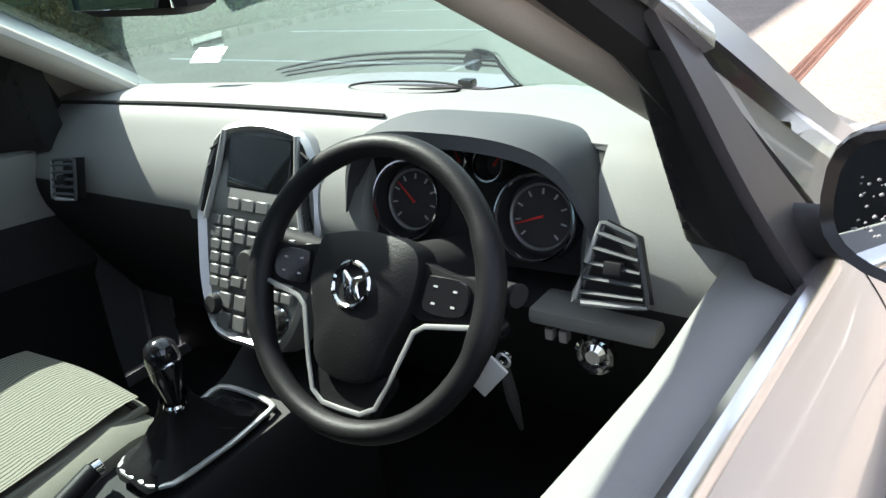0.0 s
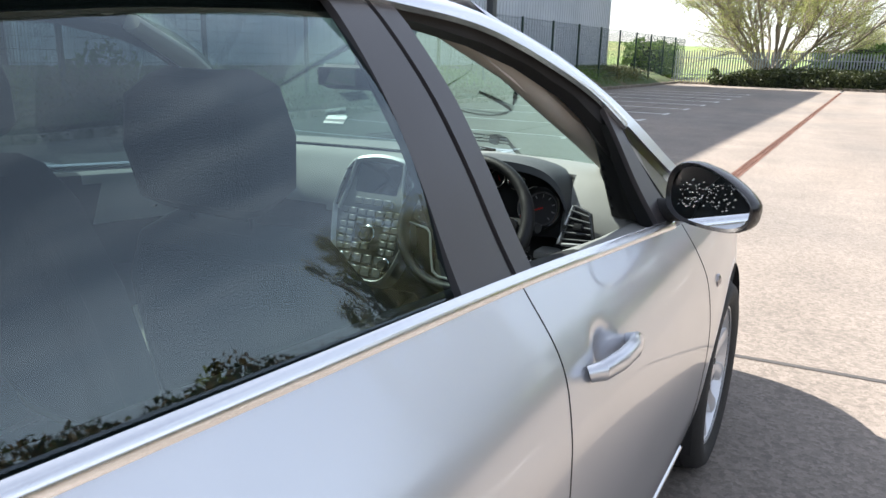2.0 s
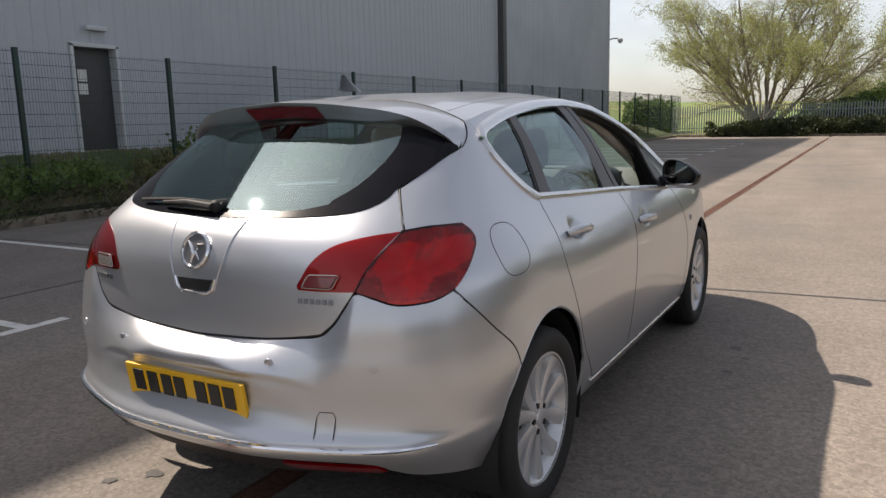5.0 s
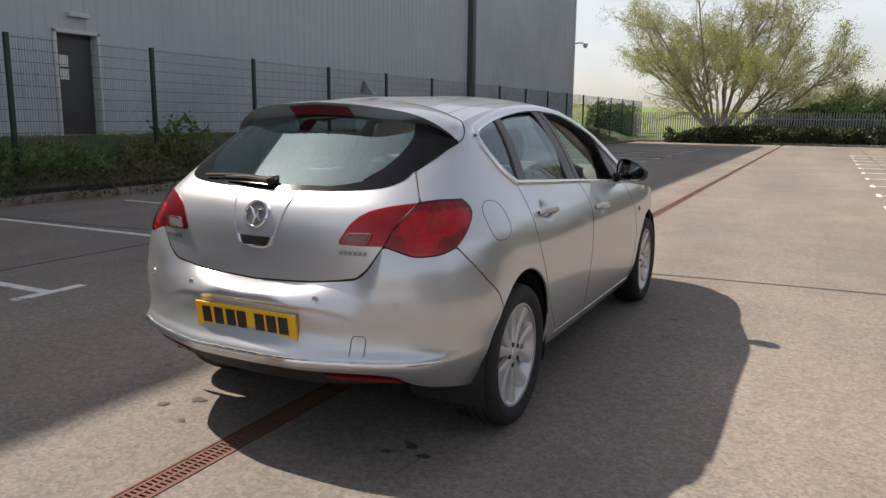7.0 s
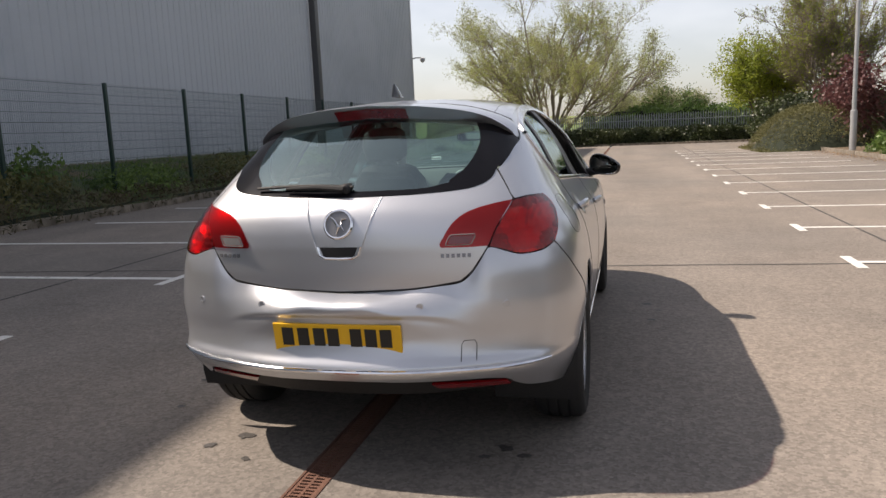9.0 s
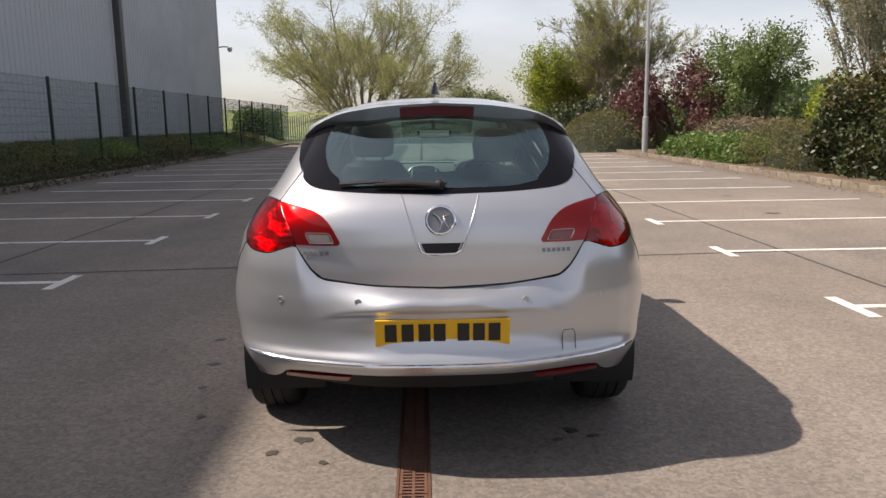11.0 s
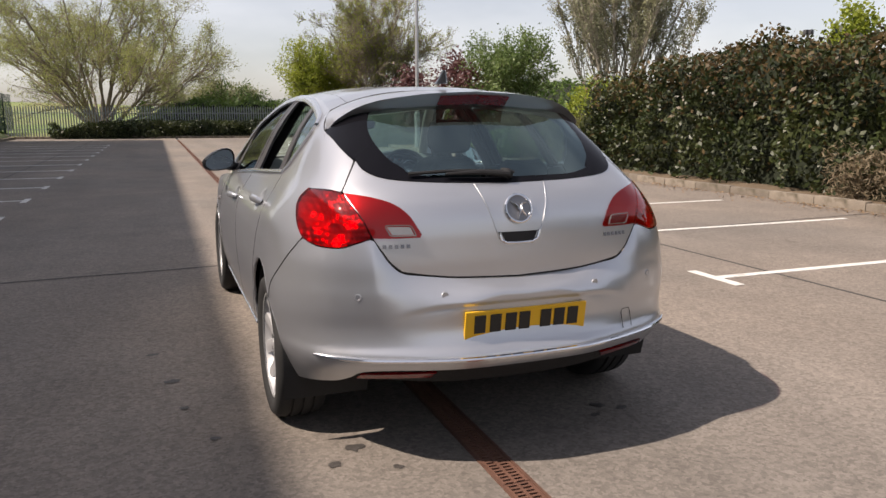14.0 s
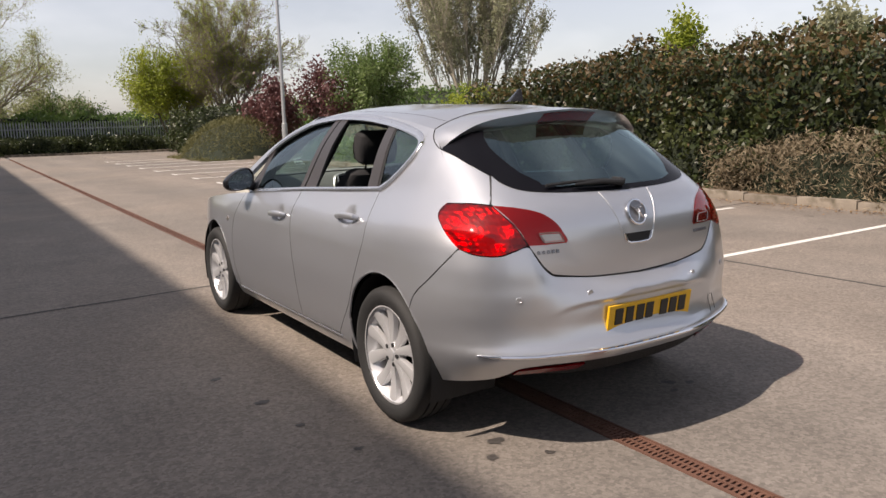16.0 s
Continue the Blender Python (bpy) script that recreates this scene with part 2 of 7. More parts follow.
def add_patch(bm, place, bottom, top, left, right, nu, nv, lip=0.0, mirror=False):
    """A panel on a surface: place(p, q) gives its point; the four edges are curves in p, q (left and right run upwards)."""
    B, T, L, R = smooth_line(bottom, nu), smooth_line(top, nu), smooth_line(left, nv), smooth_line(right, nv)
    sides = (1, -1) if mirror else (1,)
    for s in sides:
        g = []
        for j in range(nv + 1):
            v = j / nv
            row = []
            for i in range(nu + 1):
                u = i / nu
                q = (1 - v) * B[i] + v * T[i] + (1 - u) * L[j] + u * R[j] - ((1 - u) * (1 - v) * B[0] + u * (1 - v) * B[-1] + (1 - u) * v * T[0] + u * v * T[-1])
                w = Vector(place(q[0], q[1]))
                row.append(bm.verts.new((s * w.x, w.y, w.z)))
            g.append(row)
        made = []
        for j in range(nv):
            for i in range(nu):
                made.append(bm.faces.new((g[j][i], g[j][i + 1], g[j + 1][i + 1], g[j + 1][i])))
        if lip:
            bmesh.ops.recalc_face_normals(bm, faces=made)
            loop = [g[0][i] for i in range(nu)] + [g[j][nu] for j in range(nv)] + [g[nv][i] for i in range(nu, 0, -1)] + [g[j][0] for j in range(nv, 0, -1)]
            for f in made:
                f.normal_update()
            mid = Vector((0, 0.9, 0.7))
            inner = []
            for w in loop:
                no = Vector((0, 0, 0))
                for f in w.link_faces:
                    if f in made:
                        no += f.normal
                no.normalize()
                if no.dot(w.co - mid) < 0:
                    no = -no
                inner.append(bm.verts.new(w.co - no * lip))
            for k in range(len(loop)):
                a, b = loop[k], loop[(k + 1) % len(loop)]
                bm.faces.new((a, b, inner[(k + 1) % len(loop)], inner[k]))


# ---- the car's outer skin ----
# The car stands along y with its rear axle over y = 0. The skin at each height is a rounded outline: half-width, rear end and squareness.
def spread(z, zs, ws):
    """A smooth value at height z between the given heights."""
    if z <= zs[0]:
        return ws[0]
    for i in range(len(zs) - 1):
        if z <= zs[i + 1]:
            h = zs[i + 1] - zs[i]
            u = (z - zs[i]) / h
            a = (ws[i + 1] - ws[max(i - 1, 0)]) / (zs[i + 1] - zs[max(i - 1, 0)])
            b = (ws[min(i + 2, len(zs) - 1)] - ws[i]) / (zs[min(i + 2, len(zs) - 1)] - zs[i])
            return (2 * u ** 3 - 3 * u * u + 1) * ws[i] + (u ** 3 - 2 * u * u + u) * h * a + (3 * u * u - 2 * u ** 3) * ws[i + 1] + (u ** 3 - u * u) * h * b
    return ws[-1]


WIDE_Z, WIDE = (0.17, 0.25, 0.35, 0.5, 0.65, 0.8, 0.87, 0.92, 1.0, 1.05, 1.1, 1.2, 1.3, 1.4, 1.46, 1.52), (0.80, 0.85, 0.88, 0.898, 0.906, 0.894, 0.876, 0.854, 0.803, 0.772, 0.744, 0.693, 0.634, 0.556, 0.495, 0.42)
REAR_Z, REAR = (0.2, 0.28, 0.35, 0.42, 0.46, 0.50, 0.56, 0.63, 0.69, 0.74, 0.80, 0.86, 0.92, 0.98, 1.04, 1.09, 1.2, 1.36, 1.42, 1.5), (-0.575, -0.64, -0.70, -0.76, -0.775, -0.755, -0.745, -0.75, -0.752, -0.75, -0.75, -0.747, -0.743, -0.732, -0.703, -0.655, -0.515, -0.295, -0.22, -0.05)
MID, NOSE, ROUND = 1.2, 3.64, 2.6
SQUARE, BOW = 9.0, 0.13


@functools.lru_cache(None)
def half_width(z):
    return spread(z, WIDE_Z, WIDE)


@functools.lru_cache(None)
def tail_reach(z):
    return MID - spread(z, REAR_Z, REAR)


def ease(u):
    u = max(0.0, min(1.0, u))
    return u * u * (3 - 2 * u)


def hip(y, z):
    """The haunch over the rear wheel and the flare of the bumper's corner behind it."""
    return 0.028 * math.exp(-((y + 0.25) / 0.40) ** 2 - ((z - 0.97) / 0.12) ** 2) + 0.034 * math.exp(-((y + 0.45) / 0.30) ** 2 - ((z - 0.62) / 0.20) ** 2)


def stern(q, z):
    """The skin round the tail: q is 0 at the middle of the tail and pi / 2 at the middle of the flank."""
    s, c = math.sin(abs(q)), max(0.0, math.cos(q))
    r = (s ** SQUARE + c ** SQUARE) ** (-1 / SQUARE)
    k = s * r
    y = MID - tail_reach(z) * c * r
    y += BOW * k * k * ease((0.1 - y) / 0.5)
    return Vector((math.copysign(half_width(z) * k + hip(y, z) * k ** 6, q), y, z))


def solve_q(want, axis, z):
    lo, hi = 0.0, math.pi / 2
    for _ in range(26):
        q = (lo + hi) / 2
        if stern(q, z)[axis] < want:
            lo = q
        else:
            hi = q
    return (lo + hi) / 2


def by_x(x, z):
    """(q, z) of the skin at x on the tail."""
    return (math.copysign(solve_q(abs(x), 0, z), x), z)


def by_y(y, z):
    """(q, z) of the skin at y on the flank."""
    return (solve_q(y, 1, z), z)


def flank(y, z):
    """The skin's place from the side: y and height."""
    if y < MID:
        return Vector((stern(solve_q(y, 1, z), z).x, y, z))
    u = min(0.9999, (y - MID) / (NOSE - MID))
    return Vector((half_width(z) * (1 - u ** 6) ** (1 / ROUND), y, z))


def proud(place, d):
    """The same surface set out by d along its normal."""
    def at(p, q):
        e = 0.004
        o = place(p, q)
        n = (place(p + e, q) - place(p - e, q)).cross(place(p, q + e) - place(p, q - e))
        if n.length < 1e-12:
            return o
        n.normalize()
        if n.dot(o - Vector((0, 0.9, 0.7))) < 0:
            n = -n
        return o + n * d
    return at


def arch(y0, r, a0, a1, n=9, z0=0.352):
    return [(y0 + r * math.cos(radians(a0 + (a1 - a0) * i / (n - 1))), z0 + r * math.sin(radians(a0 + (a1 - a0) * i / (n - 1)))) for i in range(n)]


car = thing("car", "silver five-door hatchback car parked over the drain, driver's window open", "car")
LIP = 0.014

# seams in side view, as y and height
DOOR_REAR = [(0.53, 0.318), (0.436, 0.42), (0.345, 0.53), (0.25, 0.71), (0.195, 0.86), (0.225, 0.985), (0.24, 1.085)]
DOOR_MID = [(1.045, 0.31), (1.065, 0.6), (1.115, 0.80), (1.16, 0.93), (1.155, 1.028)]
DOOR_FRONT = [(2.20, 0.29), (2.23, 0.5), (2.17, 0.75), (2.08, 0.9), (2.06, 0.962)]
BELT = [(0.24, 1.085), (0.63, 1.060), (1.155, 1.028), (1.6, 0.995), (2.06, 0.962)]
G = 0.0016


def belt(y):
    return spread(y, (0.1, 0.24, 0.63, 1.155, 1.6, 2.0, 2.3), (1.095, 1.085, 1.060, 1.028, 0.995, 0.968, 0.945))


def shift(curve, d):
    return [(y + d, z) for y, z in curve]


def both(name, label, mat_, builder, parent=car):
    """One part for each flank: builder(bm) makes the right one."""
    made = []
    for s in (1, -1):
        bm = bmesh.new()
        builder(bm)
        if s < 0:
            bmesh.ops.scale(bm, vec=(-1, 1, 1), verts=bm.verts[:])
        made.append(part(name, bm, mat_, parent, label))
    return made


def door_skin(y, z):
    p = flank(y, z)
    for y0, z0 in ((0.425, 0.946), (1.335, 0.884)):
        r = ((y - y0) / 0.065) ** 2 + ((z - z0) / 0.046) ** 2
        if r < 1:
            p.x -= 0.020 * (1 - r) ** 1.5
    return p


door_rear = both("rear_door", "", SILVER, lambda bm: add_patch(bm, door_skin, [DOOR_REAR[0], (0.8, 0.313), shift(DOOR_MID, -G)[0]], [(0.24 + G, 1.085), (0.63, 1.060), (1.155 - G, 1.028)], shift(DOOR_REAR, G), shift(DOOR_MID, -G), 60, 50, LIP))
door_front = both("front_door", "", SILVER, lambda bm: add_patch(bm, door_skin, [(1.045 + G, 0.31), (1.6, 0.30), (2.20 - G, 0.29)], [(1.155 + G, 1.028), (1.6, 0.995), (2.06 - G, 0.962)], shift(DOOR_MID, G), shift(DOOR_FRONT, -G), 64, 50, LIP))
AR = 0.378
# one curve divides the lower quarter from the pillar above it, so the two run on smoothly
WAIST = [(-0.340, 1.067), (-0.15, 1.079), (0.05, 1.086), (0.24 - G, 1.085)]
ARCH_END = arch(0, AR, 136, 29, 12)
SEAM = [ARCH_END[0], (-0.315, 0.690), (-0.396, 0.765), (-0.466, 0.842), (-0.509, 0.897)]
LAMP_EDGE = [(-0.509, 0.897), (-0.45, 0.935), (-0.385, 0.978), (-0.337, 1.012), (-0.324, 1.040), (-0.340, 1.067)]
PILLAR_BACK = [(-0.340, 1.067), (-0.285, 1.14), (-0.20, 1.222), (-0.110, 1.286)]
BORDER_FOOT = by_y(-0.424, 1.177)


def quarter(bm):
    add_patch(bm, flank, ARCH_END + [(0.345 - G, 0.53)], WAIST, SEAM + LAMP_EDGE[1:], shift(DOOR_REAR, -G)[2:], 40, 40)
    add_patch(bm, flank, WAIST, [(-0.008, 1.374), (0.01, 1.376), (0.03, 1.378), (0.045, 1.380)],
              PILLAR_BACK + [(-0.062, 1.328), (-0.008, 1.374)],
              [(0.24 - G, 1.085), (0.128, 1.17), (0.062, 1.25), (0.048, 1.316), (0.045, 1.380)], 40, 34)
    # the strip that runs down beside the rear window to the lamp
    add_patch(bm, stern, [by_x(0.655, 1.0675), by_y(-0.45, 1.0725), by_y(-0.340, 1.067)], [BORDER_FOOT, by_y(-0.335, 1.213), by_y(-0.213, 1.257), by_y(-0.110, 1.286)],
              [by_x(0.655, 1.0675), by_x(0.617, 1.12), BORDER_FOOT], [by_y(p[0], p[1]) for p in smooth_line(PILLAR_BACK, 12)], 24, 16)
    bmesh.ops.remove_doubles(bm, verts=bm.verts[:], dist=0.0006)


both("rear_quarter", "", SILVER, quarter)
both("quarter_corner", "", SILVER, lambda bm: add_patch(
    bm, flank, [arch(0, AR, -14, 32, 8)[0], (0.45, 0.28), (0.5255, 0.318)], [ARCH_END[-1], (0.345 - G, 0.53)],
    arch(0, AR, -14, 29, 9), [(0.5255, 0.318), (0.436 - G, 0.42), (0.345 - G, 0.53)], 8, 16, 0.0))
both("sill", "", SILVER, lambda bm: add_patch(bm, proud(flank, -0.006), [(0.40, 0.225), (1.2, 0.215), (2.28, 0.205)], [(0.52, 0.307), (1.2, 0.300), (2.28, 0.283)], [(0.37, 0.225), (0.40, 0.307)], [(2.31, 0.205), (2.30, 0.283)], 30, 5, LIP))
both("sill_strip", "thin bright sill strip", SATIN_CHROME, lambda bm: add_tube(bm, [flank(0.5 + i * 0.1, 0.303 - i * 0.0012) + Vector((0.002, 0, 0)) for i in range(18)], 0.006, 8))
both("front_wing", "", SILVER, lambda bm: add_patch(bm, flank, [(2.20 + G, 0.29), (2.25, 0.29), (2.30, 0.30)] + arch(2.685, AR, 172, 20, 12), [(2.06 + G, 0.962), (2.4, 0.93), (2.9, 0.87), (3.25, 0.80)], shift(DOOR_FRONT, G), [(3.037, 0.46), (3.15, 0.6), (3.25, 0.80)], 30, 18, LIP))

# roof edge in side view and the roof
EDGE_Y, EDGE_Z = (-0.32, -0.1, 0.08, 0.25, 0.5, 0.8, 1.15, 1.45, 1.7, 1.95, 2.2, 2.45), (1.342, 1.362, 1.385, 1.412, 1.438, 1.458, 1.464, 1.448, 1.385, 1.27, 1.12, 0.965)


def edge_z(y):
    return spread(y, EDGE_Y, EDGE_Z)


def roof(s, y):
    """The roof across: s from -1 to 1."""
    ze = edge_z(y)
    e = flank(max(y, -0.12), ze)
    xe = e.x - 0.0
    w = max(0.0, min(1.0, (0.75 - y) / 0.75))
    crown = 0.055 + 0.036 * w * w * (3 - 2 * w) - 0.02 * max(0, -y)
    return Vector((xe * s, y, ze + crown * (1 - abs(s) ** (2.3 + 0.9 * w))))


bm = bmesh.new()
N = 40
for j in range(N):
    for i in range(30):
        quad = []
        for di, dj in ((0, 0), (1, 0), (1, 1), (0, 1)):
            s = -1 + 2 * (i + di) / 30
            y = 0.02 + (1.52 - 0.13 * s * s - 0.02) * (j + dj) / N
            quad.append(bm.verts.new(roof(s, y)))
        bm.faces.new(quad)
bmesh.ops.remove_doubles(bm, verts=bm.verts[:], dist=0.0005)
roof_panel = part("roof", bm, SILVER, car)
# tailgate spoiler: the roof's line carried back to a lip, with a rear face and an underside
TRAIL_X, TRAIL_Y, TRAIL_Z = (0.0, 0.2, 0.3, 0.4, 0.45, 0.5, 0.55, 0.58, 0.6, 0.612), (-0.318, -0.312, -0.300, -0.264, -0.236, -0.212, -0.188, -0.168, -0.146, -0.108), (1.456, 1.446, 1.435, 1.420, 1.407, 1.388, 1.360, 1.337, 1.317, 1.288)


def spoiler_at(s, v):
    """The spoiler: its top carried back from the roof to a trailing edge, a rear face that thins to a point at each side, and an underside."""
    x = 0.612 * abs(s)
    tip = Vector((math.copysign(x, s), spread(x, TRAIL_X, TRAIL_Y), spread(x, TRAIL_X, TRAIL_Z)))
    k = max(0.0, 1 - (x / 0.612) ** 6)
    if v <= 0.6:
        w = v / 0.6
        p = roof(s, 0.014).lerp(tip, w)
        p.z += 0.010 * math.sin(w * math.pi) * (1 - 0.3 * k)
        p.x += math.copysign(0.012 * math.sin(w * math.pi) * abs(s) ** 6, s)
        return p
    w = min(1.0, (v - 0.6) / 0.2)
    p = tip + Vector((0, 0.085 * w * k - 0.006 * math.sin(w * math.pi) * k, -0.064 * w * k))
    if v > 0.8:
        p += Vector((0, 0.10 * k, -0.006)) * ((v - 0.8) / 0.2)
    return p


bm = bmesh.new()
grid_ = [[bm.verts.new(spoiler_at(-1 + 2 * i / 60, j / 20)) for i in range(61)] for j in range(21)]
for j in range(20):
    for i in range(60):
        bm.faces.new((grid_[j][i], grid_[j][i + 1], grid_[j + 1][i + 1], grid_[j + 1][i]))
spoiler_bm = bm

# tailgate
bm = bmesh.new()
GLASS_LOW = [by_x(0, 1.092), by_x(0.15, 1.095), by_x(0.28, 1.098), by_x(0.41, 1.105), by_x(0.485, 1.113), by_x(0.53, 1.126), by_x(0.562, 1.150), by_x(0.570, 1.177)]
add_patch(bm, stern, [by_x(0, 0.738), by_x(0.25, 0.748), by_x(0.40, 0.764), by_x(0.47, 0.778)], GLASS_LOW,
          [by_x(0, 0.738), by_x(0, 0.9), by_x(0, 1.092)], [by_x(0.47, 0.778), by_x(0.510, 0.812), by_x(0.545, 0.862), by_x(0.571, 0.903), by_x(0.600, 0.97), by_x(0.648, 1.064), by_x(0.612, 1.12), by_x(0.570, 1.177)], 34, 40, 0.0, mirror=True)
bmesh.ops.remove_doubles(bm, verts=bm.verts[:], dist=0.0008)
tailgate = part("tailgate", bm, SILVER, car)
part("spoiler", spoiler_bm, SILVER, tailgate)
for s in (1, -1):
    bm = bmesh.new()
    add_tube(bm, [proud(stern, -0.003)(*p) for p in smooth_line([by_x(s * x, z) for x, z in ((0.47, 0.774), (0.513, 0.810), (0.549, 0.860), (0.574, 0.902))], 10)] , 0.004, 5)
    part("tailgate_shut_line", bm, SEAL, tailgate)
    bm = bmesh.new()
    add_tube(bm, [proud(stern, -0.002)(*p) for p in smooth_line([by_x(s * x, z) for x, z in ((0.652, 1.066), (0.614, 1.12), (0.574, 1.177))], 10)], 0.0035, 5)
    part("tailgate_shut_line", bm, SEAL, tailgate)
bm = bmesh.new()
add_tube(bm, [proud(stern, -0.006)(*by_x(-0.47 + 0.94 * i / 30, 0.7355 + 0.040 * (abs(-0.47 + 0.94 * i / 30) / 0.47) ** 2.2)) for i in range(31)], 0.007, 6)
part("tailgate_gap", bm, SEAL, tailgate)

# rear window: black border and glass
PANE_LOW = [by_x(0, 1.113), by_x(0.2, 1.114), by_x(0.31, 1.118), by_x(0.400, 1.134)]
PANE_SIDE = [by_x(0.400, 1.134), by_x(0.452, 1.185), by_x(0.480, 1.25), by_x(0.478, 1.31), by_x(0.450, 1.365)]
bm = bmesh.new()
add_patch(bm, proud(stern, 0.002), PANE_LOW, [by_x(0, 1.402), by_x(0.2, 1.398), by_x(0.34, 1.386), by_x(0.450, 1.365)], [by_x(0, 1.113), by_x(0, 1.25), by_x(0, 1.402)], PANE_SIDE, 26, 20, 0.0, mirror=True)
bmesh.ops.remove_doubles(bm, verts=bm.verts[:], dist=0.0008)
rear_window = part("rear_window", bm, GLASS_REAR, tailgate, "tinted rear window")
bm = bmesh.new()
add_patch(bm, proud(stern, 0.0025), GLASS_LOW[:5], PANE_LOW, [by_x(0, 1.092), by_x(0, 1.113)], [by_x(0.485, 1.113), by_x(0.400, 1.134)], 26, 4, 0.0, mirror=True)
add_patch(bm, proud(stern, 0.0025), GLASS_LOW[4:] + [by_y(-0.335, 1.213), by_y(-0.213, 1.257), by_y(-0.135, 1.279)], [by_x(0.450, 1.367), by_x(0.52, 1.352), by_y(-0.118, 1.294)],
          [by_x(0.485, 1.113)] + PANE_SIDE, [by_y(-0.135, 1.279), by_y(-0.118, 1.294)], 30, 20, 0.0, mirror=True)
bmesh.ops.remove_doubles(bm, verts=bm.verts[:], dist=0.0008)
part("window_border", bm, BORDER, rear_window, "black printed window border")

# bumper, ledge, valance
def gate_edge(x):
    """Height of the bumper's upper edge across the tail."""
    return spread(abs(x), (0.0, 0.25, 0.40, 0.47, 0.513, 0.549, 0.58, 0.70), (0.731, 0.741, 0.757, 0.769, 0.803, 0.855, 0.897, 0.87))


def bumper_skin(q, z):
    """The tail's skin swelling into a rounded shoulder below the tailgate, with a hollow round the number plate."""
    p = stern(q, z)
    x = abs(p.x)
    drop = max(0.0, gate_edge(x) - z)
    depth = 0.050 + 0.24 * ease((x - 0.10) / 0.50)
    u = min(1.0, drop / depth)
    swell = 0.086 * u * (2 - u) * (1 - 0.80 * ease((x - 0.20) / 0.52)) * ease((-0.48 - p.y) / 0.18)
    side_ = ease((0.52 - x) / 0.20)
    rise_ = ease((0.668 - 0.05 * (x / 0.5) ** 4 - z) / 0.022) * ease((z - 0.455) / 0.12)
    return p + Vector((0, -swell + 0.013 * side_ * rise_, 0))


bumper_bm = bmesh.new()
add_patch(bumper_bm, bumper_skin, [by_x(0, 0.405), by_x(0.35, 0.404), by_x(0.60, 0.398), by_x(0.66, 0.362), by_x(0.70, 0.338), by_x(0.77, 0.318), by_y(-0.372, 0.30)],
          [by_x(0, 0.731), by_x(0.25, 0.741), by_x(0.40, 0.757), by_x(0.47, 0.769), by_x(0.513, 0.803), by_x(0.549, 0.855), by_x(0.577, 0.897), by_x(0.63, 0.884), by_x(0.69, 0.866), by_y(-0.58, 0.871), by_y(-0.513, 0.893)],
          [by_x(0, 0.405), by_x(0, 0.55), by_x(0, 0.731)], [by_y(p[0], p[1]) for p in smooth_line([(-0.372, 0.30), (-0.355, 0.48), (ARCH_END[0][0] - 0.004, ARCH_END[0][1]), (-0.319, 0.689), (-0.400, 0.764), (-0.470, 0.841), (-0.513, 0.893)], 30)], 80, 64, 0.0, mirror=True)
bmesh.ops.remove_doubles(bumper_bm, verts=bumper_bm.verts[:], dist=0.0008)
bumper = part("rear_bumper", bumper_bm, SILVER, car)
bm = bmesh.new()
add_patch(bm, proud(bumper_skin, -0.012), [by_x(0, 0.318), by_x(0.38, 0.326), by_x(0.66, 0.350)], [by_x(0, 0.408), by_x(0.35, 0.405), by_x(0.665, 0.385)], [by_x(0, 0.318), by_x(0, 0.408)], [by_x(0.66, 0.350), by_x(0.665, 0.366), by_x(0.665, 0.385)], 24, 8, 0.0, mirror=True)
part("valance", bm, BLACK_PLASTIC, bumper, "grained black plastic lower valance")
both("reflector", "red rear reflector", LAMP_DEEP, lambda bm: add_patch(bm, proud(bumper_skin, 0.004), [by_x(0.38, 0.368), by_x(0.64, 0.362)], [by_x(0.36, 0.392), by_x(0.63, 0.383)], [by_x(0.38, 0.368), by_x(0.36, 0.392)], [by_x(0.64, 0.362), by_x(0.63, 0.383)], 10, 3, 0.01), bumper)
bm = bmesh.new()
strip = [(-0.79 + 1.58 * i / 40) for i in range(41)]
add_tube(bm, [proud(bumper_skin, 0.006)(*by_x(x, 0.452 + 0.012 * max(0, abs(x) - 0.6) / 0.2)) for x in strip], [0.004, 0.007] + [0.0095] * 37 + [0.007, 0.004], 8, flat=0.9)
part("chrome_strip", bm, CHROME, bumper, "bright chrome strip across the bumper")

# tail lamps: outer unit on the body, inner unit on the tailgate; a red lens over a moulded reflector
OUT_LOW = [by_x(0.579, 0.904), by_x(0.63, 0.890), by_x(0.69, 0.872), by_y(-0.58, 0.877), by_y(-0.5095, 0.8985)]
OUT_TOP = [by_x(0.654, 1.064), by_y(-0.45, 1.069), by_y(-0.3405, 1.0655)]
OUT_IN = [by_x(0.579, 0.904), by_x(0.606, 0.97), by_x(0.654, 1.064)]
OUT_OUT = [by_y(p[0] - 0.0006, p[1]) for p in smooth_line(LAMP_EDGE, 16)]
IN_LOW = [by_x(0.401, 0.903), by_x(0.49, 0.902), by_x(0.574, 0.904)]
IN_TOP = [by_x(0.404, 0.932), by_x(0.437, 0.986), by_x(0.489, 1.027), by_x(0.57, 1.051), by_x(0.648, 1.062)]
IN_IN = [by_x(0.401, 0.903), by_x(0.395, 0.915), by_x(0.404, 0.932)]
IN_OUT = [by_x(0.574, 0.904), by_x(0.601, 0.97), by_x(0.648, 1.062)]
